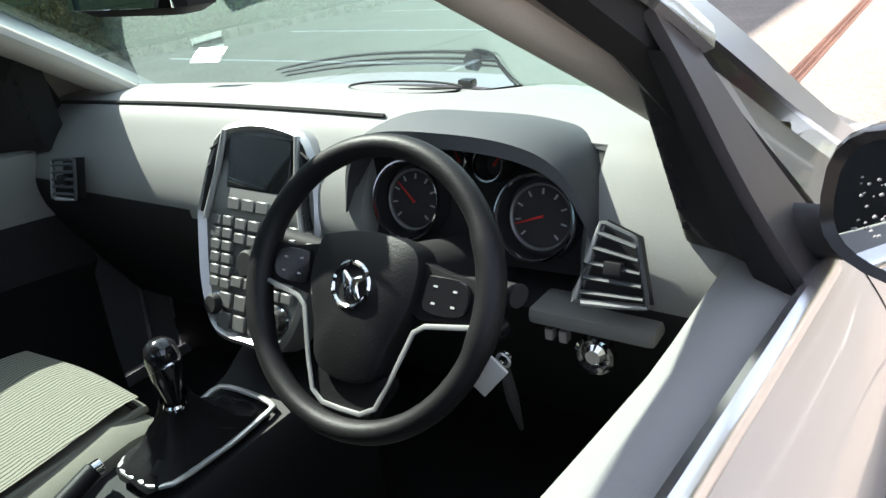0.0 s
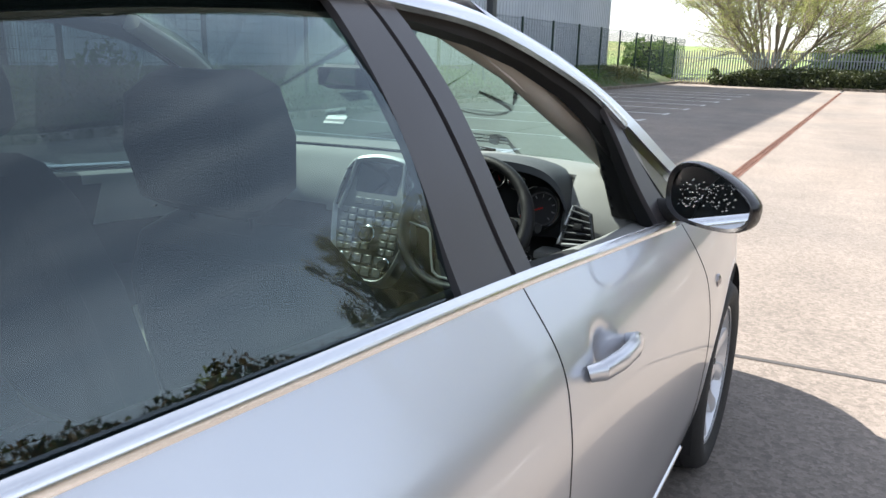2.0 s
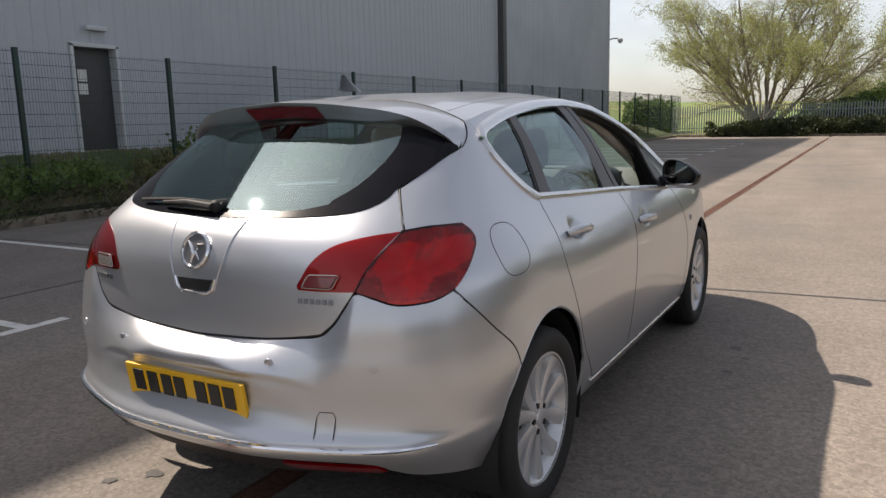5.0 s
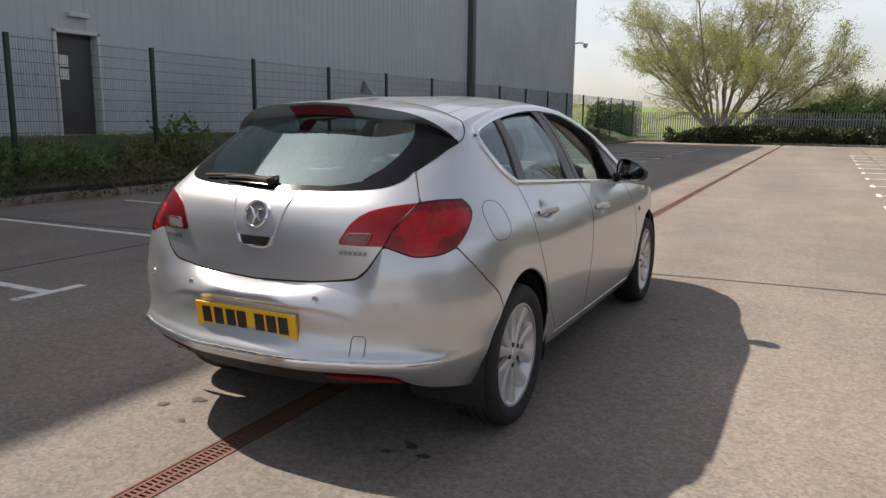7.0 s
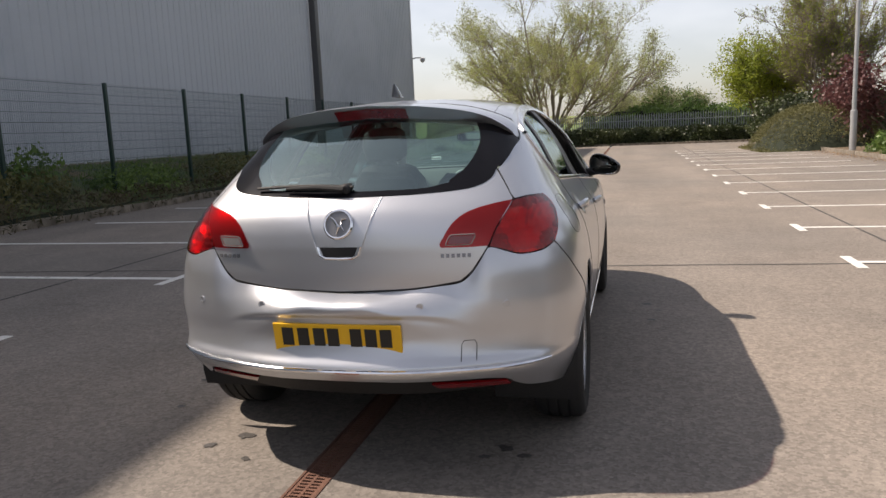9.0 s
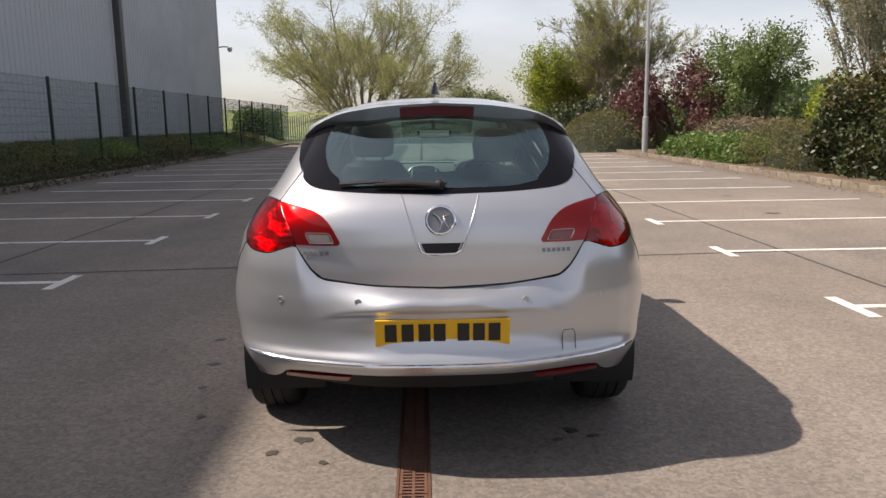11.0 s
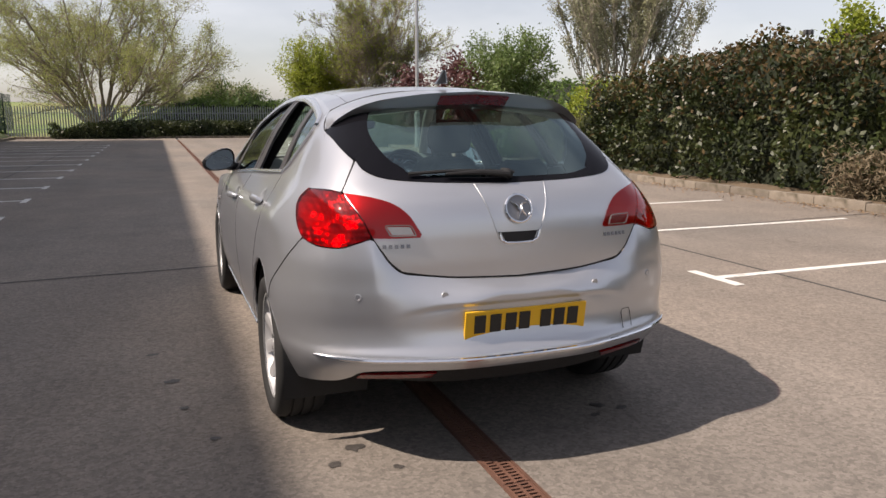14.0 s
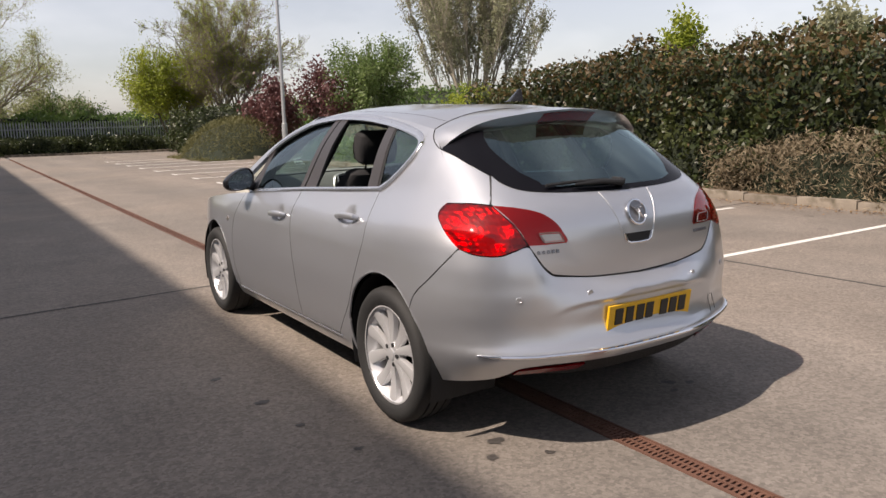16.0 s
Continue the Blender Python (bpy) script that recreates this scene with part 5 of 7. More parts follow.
for x in (-0.055, -0.018, 0.018, 0.055):
    button(x, 0.050, 0.032, 0.020)
for row in range(6):
    z = 0.020 - row * 0.021
    for x in (-0.098, -0.068, 0.068, 0.098):
        button(x * (1 - 0.012 * row), z, 0.026, 0.017)
for row in range(5):
    z = 0.018 - row * 0.024
    if row in (2, 3):
        continue
    for x in (-0.034, 0.0, 0.034):
        button(x, z, 0.029, 0.018)
for row in range(2):
    for x in (-0.060, -0.02, 0.02, 0.060):
        button(x, -0.112 - row * 0.034, 0.032, 0.026)
for x, z, r in ((0.0, -0.042, 0.024), (-0.082, -0.122, 0.018), (0.082, -0.122, 0.018)):
    bm = bmesh.new()
    add_lathe(bm, [(0.004, r), (-0.016, r * 0.95), (-0.020, r * 0.8), (-0.020, 0.0001)], "y", 24, (x, 0, z))
    k = part("rotary_knob", bm, BLACK_PLASTIC, stack)
    bm = bmesh.new()
    add_lathe(bm, [(0.0, r + 0.002), (-0.004, r + 0.003), (-0.006, r)], "y", 24, (x, 0, z), closed=True)
    part("knob_ring", bm, CHROME, k)

# lamp switch panel right of the wheel
bm = bmesh.new()
add_box(bm, (0.49, 1.915, 0.848), (0.66, 1.985, 0.870), 0.009)
part("side_panel_strip", bm, DASH, dash, "pale strip under the side vent")
bm = bmesh.new()
add_lathe(bm, [(0.0, 0.027), (-0.012, 0.027), (-0.014, 0.023), (-0.006, 0.020), (-0.016, 0.010), (-0.016, 0.0001)], "y", 28, (0.579, 1.935, 0.815))
part("lamp_switch", bm, CHROME, dash, "round chrome-ringed lamp switch")
for x in (0.515, 0.535):
    bm = bmesh.new()
    add_box(bm, (x - 0.006, 1.925, 0.822), (x + 0.006, 1.94, 0.840), 0.003)
    part("dimmer_wheel", bm, SATIN, dash)

# steering wheel
wheel_ = new("steering_wheel")
wheel_.parent = car
wheel_.location, wheel_.rotation_euler = (0.374, 1.737, 0.962), (radians(61), 0, 0)
wheel_.scale = (0.95, 0.95, 0.95)
tagged(wheel_, "black leather steering wheel with satin silver spoke trim")
bm = bmesh.new()
rows = []
for k in range(64):
    a = k * math.tau / 64
    r = 0.015 + 0.0022 * (math.cos(a * 2 - 0.3) > 0.75)
    rows.append([bm.verts.new(((0.176 + r * math.cos(b)) * math.cos(a), (0.176 + r * math.cos(b)) * math.sin(a), r * 1.15 * math.sin(b))) for b in [j * math.tau / 14 for j in range(14)]])
for k in range(64):
    p, q = rows[k], rows[(k + 1) % 64]
    for j in range(14):
        bm.faces.new((p[j], p[(j + 1) % 14], q[(j + 1) % 14], q[j]))
part("wheel_rim", bm, LEATHER, wheel_)


def slab(outline, z0, z1, dome=0.0, shrink=0.94):
    """A cushion-like plate: an outline with rounded edges."""
    bm = bmesh.new()
    ring = smooth_line([(x, y) for x, y in outline + outline[:1]], 48)[:-1]
    levels = ((1.0, z0), (1.0, z1 - 0.006), (0.985, z1 - 0.002), (shrink, z1), (0.6, z1 + dome * 0.7), (0.25, z1 + dome))
    cx, cy = sum(p[0] for p in ring) / 48, sum(p[1] for p in ring) / 48
    rr = [[bm.verts.new((cx + (p[0] - cx) * k, cy + (p[1] - cy) * k, z)) for p in ring] for k, z in levels]
    for a, b in zip(rr, rr[1:]):
        for k in range(48):
            bm.faces.new((a[k], a[(k + 1) % 48], b[(k + 1) % 48], b[k]))
    bm.faces.new(rr[-1])
    return bm


part("hub_pad", slab([(-0.072, 0.055), (0.0, 0.068), (0.072, 0.055), (0.080, 0.0), (0.060, -0.06), (0.045, -0.105), (0.0, -0.118), (-0.045, -0.105), (-0.060, -0.06), (-0.080, 0.0)], -0.03, 0.012, 0.012), LEATHER, wheel_)
for s in (-1, 1):
    part("spoke", slab([(s * 0.07, 0.045), (s * 0.12, 0.035), (s * 0.172, 0.03), (s * 0.172, -0.015), (s * 0.12, -0.022), (s * 0.075, -0.02)], -0.025, -0.002), LEATHER, wheel_)
    sp = part("switch_pad", slab([(s * 0.092, 0.030), (s * 0.145, 0.026), (s * 0.145, -0.010), (s * 0.092, -0.012)], -0.01, 0.004), BLACK_GLOSS, wheel_, "steering wheel switch pad")
    for dx, dy in ((0.105, 0.018), (0.132, 0.016), (0.105, -0.002), (0.132, -0.002)):
        bm = bmesh.new()
        add_box(bm, (s * dx - 0.0026, dy - 0.0013, 0.003), (s * dx + 0.0026, dy + 0.0013, 0.0050))
        part("switch_mark", bm, MARKS, sp, "", False)
    bm = bmesh.new()
    add_tube(bm, [(s * 0.158, -0.020, 0.002), (s * 0.10, -0.030, 0.004), (s * 0.086, -0.040, 0.004), (s * 0.066, -0.10, 0.002), (s * 0.050, -0.140, 0.000), (s * 0.030, -0.152, 0.0), (0.0, -0.153, 0.0)], 0.0034, 8, flat=0.7)
    part("spoke_trim", bm, SATIN, wheel_, "satin silver spoke trim")
part("lower_spoke", slab([(-0.055, -0.10), (0.055, -0.10), (0.048, -0.14), (0.030, -0.168), (-0.030, -0.168), (-0.048, -0.14)], -0.025, -0.004), LEATHER, wheel_)
bm = bmesh.new()
add_lathe(bm, [(0.020, 0.030), (0.027, 0.030), (0.029, 0.027), (0.027, 0.024), (0.020, 0.024)], "z", 36, closed=True)
add_tube(bm, [(-0.014, 0.014, 0.026), (-0.004, 0.004, 0.029), (0.0, -0.008, 0.029), (-0.004, -0.02, 0.026)], [0.003, 0.007, 0.007, 0.003], 8, flat=0.5)
add_tube(bm, [(0.015, 0.011, 0.026), (0.007, 0.006, 0.029), (0.007, -0.004, 0.029), (0.014, -0.015, 0.026)], [0.003, 0.006, 0.006, 0.003], 8, flat=0.5)
part("wheel_badge", bm, CHROME, wheel_, "round chrome badge")
bm = bmesh.new()
add_tube(bm, [(0.368, 1.78, 0.935), (0.368, 2.0, 0.86)], [0.052, 0.062], 20)
column = part("steering_column", bm, BLACK_PLASTIC, car, "black steering column shroud")
for pts in (((0.33, 1.80, 0.955), (0.27, 1.80, 0.965), (0.205, 1.795, 0.972), (0.175, 1.79, 0.975)), ((0.41, 1.80, 0.950), (0.48, 1.795, 0.958), (0.53, 1.785, 0.963), (0.555, 1.78, 0.965))):
    bm = bmesh.new()
    add_tube(bm, pts, [0.012, 0.012, 0.016, 0.016], 14, flat=0.8)
    st = part("stalk", bm, TRIM_AND_SHADE, column, "column stalk with white symbols")
    bm = bmesh.new()
    for k in range(2):
        p = Vector(pts[1]).lerp(Vector(pts[2]), 0.4 + 0.4 * k)
        add_box(bm, (p.x - 0.004, p.y - 0.016, p.z + 0.002), (p.x + 0.004, p.y - 0.008, p.z + 0.007))
    part("stalk_mark", bm, MARKS, st, "", False)
# key and tag
bm = bmesh.new()
add_lathe(bm, [(0.0, 0.020), (-0.02, 0.018), (-0.02, 0.0001)], "y", 16, (0.475, 1.80, 0.885))
add_box(bm, (0.468, 1.755, 0.862), (0.486, 1.785, 0.905), 0.006)
key = part("ignition_key", bm, BLACK_GLOSS, column, "black key in the ignition")
key.location = (0.035, 0.0, 0.022)
bm = bmesh.new()
add_lathe(bm, [(-0.002, 0.010), (0.002, 0.010), (0.002, 0.006), (-0.002, 0.006)], "y", 14, (0.505, 1.765, 0.868), closed=True)
part("key_ring", bm, CHROME, key)
bm = bmesh.new()
add_box(bm, (-0.014, -0.002, -0.052), (0.014, 0.002, 0.0), 0.0015, pose(0.504, 1.755, 0.868, 0, 38, 0))
part("key_tag", bm, PAPER_TAG, key, "white plastic key tag")
bm = bmesh.new()
add_tube(bm, [(0.50, 1.77, 0.862), (0.512, 1.765, 0.82), (0.52, 1.77, 0.775)], [0.007, 0.011, 0.004], 8, flat=0.5)
part("key_fob", bm, BLACK_PLASTIC, key)

# tunnel console, gear lever, handbrake
bm = bmesh.new()
rows = []
for y, w, z in ((1.98, 0.135, 0.66), (1.88, 0.115, 0.615), (1.74, 0.098, 0.60), (1.60, 0.095, 0.592), (1.45, 0.088, 0.55), (1.30, 0.085, 0.52), (1.0, 0.085, 0.52), (0.75, 0.085, 0.50)):
    rows.append([bm.verts.new((-0.03 + w * a, y, z - b)) for a, b in ((-1.25, 0.40), (-1.15, 0.10), (-1.0, 0.018), (-0.85, 0.0), (0, 0.004), (0.85, 0.0), (1.0, 0.018), (1.15, 0.10), (1.25, 0.40))])
for p, q in zip(rows, rows[1:]):
    for k in range(8):
        bm.faces.new((p[k], p[k + 1], q[k + 1], q[k]))
console = part("centre_console", bm, TRIM_AND_SHADE, car, "dark tunnel console")
bm = bmesh.new()
loop = smooth_line([(-0.03 + (x + 0.03) * 0.84, 1.735 + (y - 1.71) * 0.80) for x, y in ((-0.112, 1.80), (-0.108, 1.70), (-0.104, 1.60), (-0.085, 1.566), (-0.03, 1.560), (0.025, 1.566), (0.044, 1.60), (0.050, 1.70), (0.052, 1.80), (0.040, 1.845), (-0.10, 1.845), (-0.112, 1.80))], 40)
add_tube(bm, [(p[0], p[1], 0.612 + 0.10 * max(0, p[1] - 1.74)) for p in loop], 0.006, 8, caps=False, flat=0.7)
part("gaiter_surround", bm, SATIN, console, "bright ring round the gear gaiter")
bm = bmesh.new()
rr = []
for k, (f_, z) in enumerate(((1.0, 0.607), (0.85, 0.625), (0.62, 0.64), (0.42, 0.665), (0.26, 0.69), (0.20, 0.71))):
    rr.append([bm.verts.new((-0.03 + (p[0] + 0.03) * f_ + 0.012 * (1 - f_), 1.70 + 0.025 * f_ + (p[1] - 1.735) * f_, z + 0.006 * math.sin(i * 1.9 + k * 2))) for i, p in enumerate(loop[:-1])])
for a, b in zip(rr, rr[1:]):
    for k in range(40):
        bm.faces.new((a[k], a[(k + 1) % 40], b[(k + 1) % 40], b[k]))
gear = part("gear_gaiter", bm, LEATHER, console, "black leather gear gaiter")
bm = bmesh.new()
add_lathe(bm, [(0.70, 0.010), (0.715, 0.012), (0.735, 0.016), (0.762, 0.023), (0.79, 0.026), (0.812, 0.023), (0.822, 0.013), (0.824, 0.0001)], "z", 24, (0.0, 1.69, 0))
knob = part("gear_knob", bm, BLACK_GLOSS, gear, "glossy black gear knob")
bm = bmesh.new()
add_tube(bm, [(0.0 + 0.0255 * math.cos(a), 1.69 + 0.0255 * math.sin(a) * 0.9 - 0.0, 0.778 + 0.022 * math.cos(a * 1.0) * 0.6) for a in [k * math.tau / 24 for k in range(25)]], 0.0022, 6, caps=False)
part("knob_trim", bm, CHROME, knob)
bm = bmesh.new()
add_lathe(bm, [(0.704, 0.016), (0.71, 0.018), (0.714, 0.016)], "z", 20, (0.0, 1.69, 0), closed=True)
part("knob_collar", bm, CHROME, knob)
bm = bmesh.new()
add_tube(bm, [(-0.085, 1.35, 0.54), (-0.088, 1.50, 0.60), (-0.09, 1.585, 0.628)], [0.018, 0.017, 0.015], 12)
hb = part("handbrake", bm, LEATHER, console, "black handbrake lever")
bm = bmesh.new()
add_lathe(bm, [(0.0, 0.013), (0.014, 0.013), (0.016, 0.0001)], "y", 14, (-0.09, 1.583, 0.628))
part("handbrake_button", bm, CHROME, hb)
bm = bmesh.new()
add_lathe(bm, [(0.006, 0.040), (0.008, 0.036), (-0.05, 0.034), (-0.05, 0.0001)], "z", 24, (0.01, 1.46, 0.55))
part("cup_holder", bm, BLACK_PLASTIC, console)
bm = bmesh.new()
add_box(bm, (-0.12, 1.44, 0.545), (0.06, 1.56, 0.562), 0.01)
part("console_insert", bm, SATIN, console, "pale console insert")


# seats
def cushion(bm, rows, n=20):
    """A padded block: rows of (centre, half-width, half-depth along normal, along direction) lofted as rounded sections."""
    made = []
    for c, w, d, up, nrm in rows:
        ring = []
        for k in range(n):
            a = k * math.tau / n
            x = w * math.copysign(abs(math.cos(a)) ** 0.45, math.cos(a))
            t = d * math.copysign(abs(math.sin(a)) ** 0.55, math.sin(a))
            t += 0.022 * (abs(x) / w) ** 4 * (t > 0)
            ring.append(bm.verts.new(Vector(c) + Vector((x, 0, 0)) + Vector(nrm) * t))
        made.append(ring)
    for a, b in zip(made, made[1:]):
        for k in range(n):
            bm.faces.new((a[k], a[(k + 1) % n], b[(k + 1) % n], b[k]))
    bm.faces.new(made[0])
    bm.faces.new(made[-1])


def seat(x):
    st = new("front_seat")
    st.parent = car
    st.location = (x, 0.075, 0.04) if x < 0 else (x, 0.03, 0.0)
    tagged(st, "front seat in charcoal cloth with rippled pale panels")
    bm = bmesh.new()
    cushion(bm, [((0, 1.10, 0.47), 0.235, 0.06, 0, (0, 0, 1)), ((0, 1.14, 0.475), 0.25, 0.075, 0, (0, 0, 1)), ((0, 1.40, 0.495), 0.255, 0.075, 0, (0, 0, 1)), ((0, 1.62, 0.515), 0.25, 0.07, 0, (0, 0, 1)), ((0, 1.69, 0.505), 0.235, 0.055, 0, (0, 0, 1)), ((0, 1.715, 0.48), 0.20, 0.03, 0, (0, 0, 1))])
    # driver's cushion and panel get dark cloth for the shade over that seat
    part("seat_cushion", bm, SEAT_EDGE if x < 0 else SEAT_DARK_AND_SHADE, st)
    bm = bmesh.new()
    add_patch(bm, lambda a, b: Vector((a, b, 0.577 + 0.075 * (b - 1.15) * 0.55 + 0.004 - 0.9 * max(0, b - 1.64) ** 1.6)), [(-0.19, 1.18), (0.19, 1.18)], [(-0.18, 1.69), (0, 1.705), (0.18, 1.69)], [(-0.19, 1.18), (-0.20, 1.45), (-0.18, 1.69)], [(0.19, 1.18), (0.20, 1.45), (0.18, 1.69)], 14, 20)
    part("seat_panel", bm, SEAT_STRIPE if x < 0 else SEAT_DARK_AND_SHADE, st, "pale rippled stripe seat panel" if x < 0 else "")
    bm = bmesh.new()
    add_tube(bm, [(-0.193, 1.18, 0.563), (-0.203, 1.45, 0.575), (-0.185, 1.69, 0.572), (0, 1.708, 0.570), (0.185, 1.69, 0.572), (0.203, 1.45, 0.575), (0.193, 1.18, 0.563)], 0.009, 8)
    part("seat_piping", bm, SEAT_EDGE, st)
    tilt = Vector((0, 0.96, 0.26)).normalized()
    bm = bmesh.new()
    cushion(bm, [((0, 1.13, 0.46), 0.22, 0.05, 0, tilt), ((0, 1.10, 0.56), 0.25, 0.075, 0, tilt), ((0, 1.03, 0.80), 0.255, 0.07, 0, tilt), ((0, 0.97, 1.0), 0.225, 0.06, 0, tilt), ((0, 0.945, 1.08), 0.17, 0.045, 0, tilt), ((0, 0.94, 1.10), 0.12, 0.02, 0, tilt)])
    part("backrest", bm, SEAT_DARK_AND_SHADE, st)
    bm = bmesh.new()
    add_patch(bm, lambda a, b: Vector((a, 1.20 - 0.26 * (b - 0.5) / 0.5 * 0.9, b)), [(-0.155, 0.58), (0.155, 0.58)], [(-0.14, 1.0), (0.14, 1.0)], [(-0.155, 0.58), (-0.14, 1.0)], [(0.155, 0.58), (0.14, 1.0)], 10, 14)
    part("back_panel", bm, SEAT_STRIPE, st)
    for sx in (-0.06, 0.06):
        bm = bmesh.new()
        add_tube(bm, [(sx, 0.945, 1.08), (sx, 0.93, 1.17)], 0.0065, 8)
        part("headrest_post", bm, CHROME, st)
    bm = bmesh.new()
    cushion(bm, [((0, 0.925, 1.135), 0.10, 0.03, 0, tilt), ((0, 0.922, 1.155), 0.125, 0.05, 0, tilt), ((0, 0.91, 1.23), 0.135, 0.055, 0, tilt), ((0, 0.90, 1.30), 0.12, 0.045, 0, tilt), ((0, 0.898, 1.325), 0.08, 0.02, 0, tilt)])
    part("headrest", bm, SEAT_DARK_AND_SHADE, st)


seat(0.37)
seat(-0.37)
bench = new("rear_bench")
bench.parent = car
tagged(bench, "charcoal cloth rear bench seat")
tilt = Vector((0, 0.94, 0.34)).normalized()
bm = bmesh.new()
cushion(bm, [((0, 0.16, 0.50), 0.60, 0.06, 0, tilt), ((0, 0.10, 0.60), 0.64, 0.08, 0, tilt), ((0, -0.02, 0.95), 0.60, 0.07, 0, tilt), ((0, -0.045, 1.02), 0.56, 0.04, 0, tilt), ((0, -0.05, 1.035), 0.5, 0.015, 0, tilt)], 28)
part("backrest", bm, SEAT_DARK_AND_SHADE, bench)
bm = bmesh.new()
cushion(bm, [((0, 0.15, 0.44), 0.60, 0.05, 0, (0, 0, 1)), ((0, 0.25, 0.46), 0.64, 0.08, 0, (0, 0, 1)), ((0, 0.60, 0.48), 0.62, 0.08, 0, (0, 0, 1)), ((0, 0.68, 0.46), 0.58, 0.04, 0, (0, 0, 1))], 28)
part("seat_cushion", bm, SEAT_DARK_AND_SHADE, bench)
for x in (-0.36, 0.0, 0.36):
    bm = bmesh.new()
    cushion(bm, [((x, -0.055, 1.02), 0.10, 0.02, 0, tilt), ((x, -0.06, 1.045), 0.125, 0.04, 0, tilt), ((x, -0.075, 1.10), 0.125, 0.042, 0, tilt), ((x, -0.085, 1.135), 0.09, 0.02, 0, tilt)])
    part("headrest", bm, SEAT_DARK_AND_SHADE, bench)

# lining: floor, roof lining, door cards, parcel shelf, pillar trims
bm = bmesh.new()
add_box(bm, (-0.78, 0.45, 0.26), (0.78, 2.3, 0.30), 0.01)
part("carpet", bm, CARPET, car)
bm = bmesh.new()
add_patch(bm, lambda s, y: roof(s, y) - Vector((0, 0, 0.035)), [(-0.95, -0.15), (0.95, -0.15)], [(-0.92, 1.42), (0, 1.50), (0.92, 1.42)], [(-0.95, -0.15), (-0.92, 1.42)], [(0.95, -0.15), (0.92, 1.42)], 20, 24)
part("headlining", bm, HEADLINE, car, "pale grey headlining")
bm = bmesh.new()
add_box(bm, (-0.58, -0.52, 0.985), (0.58, -0.10, 1.005), 0.006)
part("parcel_shelf", bm, TRIM_AND_SHADE, car, "dark parcel shelf")
bm = bmesh.new()
add_box(bm, (-0.75, 2.30, 0.28), (0.75, 2.36, 0.98), 0.01)
part("bulkhead", bm, CARPET, car)


def door_card(bm, y0, y1):
    n = 14
    rows = []
    for i in range(n + 1):
        y = y0 + (y1 - y0) * i / n
        b = belt(y)
        row = []
        for z, o in ((b - 0.004, 0.018), (b + 0.001, 0.035), (b + 0.004, 0.060), (b - 0.004, 0.085), (b - 0.03, 0.105), (b - 0.16, 0.11), (b - 0.25, 0.135), (b - 0.29, 0.14), (b - 0.33, 0.11), (0.42, 0.085), (0.30, 0.07)):
            p = flank(y, min(z, b - 0.004))
            row.append(bm.verts.new((p.x - o - 0.02 * max(0, (y - 1.7) / 0.3) * (o > 0.05), y, z)))
        rows.append(row)
    for p, q in zip(rows, rows[1:]):
        for k in range(len(p) - 1):
            bm.faces.new((p[k], p[k + 1], q[k + 1], q[k]))


for doors, y0, y1 in ((door_rear, 0.30, 1.12), (door_front, 1.18, 2.06)):
    for k, s in enumerate((1, -1)):
        bm = bmesh.new()
        door_card(bm, y0, y1)
        if s < 0:
            bmesh.ops.scale(bm, vec=(-1, 1, 1), verts=bm.verts[:])
        card = part("door_card", bm, [TRIM_AND_SHADE, DASH], doors[k], "charcoal door lining, painted dark where shade falls")
        # lining is one grey; below this line its shade is painted dark
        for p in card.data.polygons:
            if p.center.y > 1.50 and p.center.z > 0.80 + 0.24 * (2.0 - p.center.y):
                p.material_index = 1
        bm = bmesh.new()
        yc = (y0 + y1) / 2 + 0.15
        add_tube(bm, [flank(yc - 0.05, 0.86) - Vector((0.09, 0, 0)), flank(yc, 0.865) - Vector((0.115, 0, 0)), flank(yc + 0.07, 0.87) - Vector((0.095, 0, 0))], 0.008, 8)
        if s < 0:
            bmesh.ops.scale(bm, vec=(-1, 1, 1), verts=bm.verts[:])
        part("door_pull", bm, CHROME, card)


def pillar_trim(bm):
    """Dark lining inside the window frame: up the front pillar and back along the roof rail."""
    line = [(2.06, 1.0), (1.98, 1.12), (1.90, 1.225), (1.80, 1.30), (1.65, 1.365), (1.5, 1.405), (1.3, 1.435), (1.0, 1.438), (0.7, 1.420), (0.45, 1.395)]
    rows = []
    for y, z in line:
        p = flank(y, z)
        rows.append([bm.verts.new(p + Vector(o)) for o in ((-0.010, 0, 0.006), (-0.016, -0.008, -0.024), (-0.050, -0.014, -0.030), (-0.085, 0.0, -0.005), (-0.09, 0.02, 0.03))])
    for p, q in zip(rows, rows[1:]):
        for k in range(4):
            bm.faces.new((p[k], p[k + 1], q[k + 1], q[k]))


both("frame_lining", "dark lining round the door opening", TRIM_AND_SHADE, pillar_trim)
both("pillar_post", "dark inner pillar", TRIM_AND_SHADE, lambda bm: add_tube(bm, [flank(1.15, 0.9) - Vector((0.07, 0, 0)), flank(1.15, 1.1) - Vector((0.055, 0, 0)), flank(1.14, 1.42) - Vector((0.05, 0, 0))], [0.05, 0.045, 0.04], 10, flat=0.6))
both("pillar_cover", "pale grey screen pillar lining", HEADLINE, lambda bm: add_tube(bm, [(0.645, 2.27, 1.0), (0.582, 2.0, 1.16), (0.500, 1.70, 1.33), (0.445, 1.48, 1.415)], [0.032, 0.036, 0.036, 0.03], 12, flat=0.7))
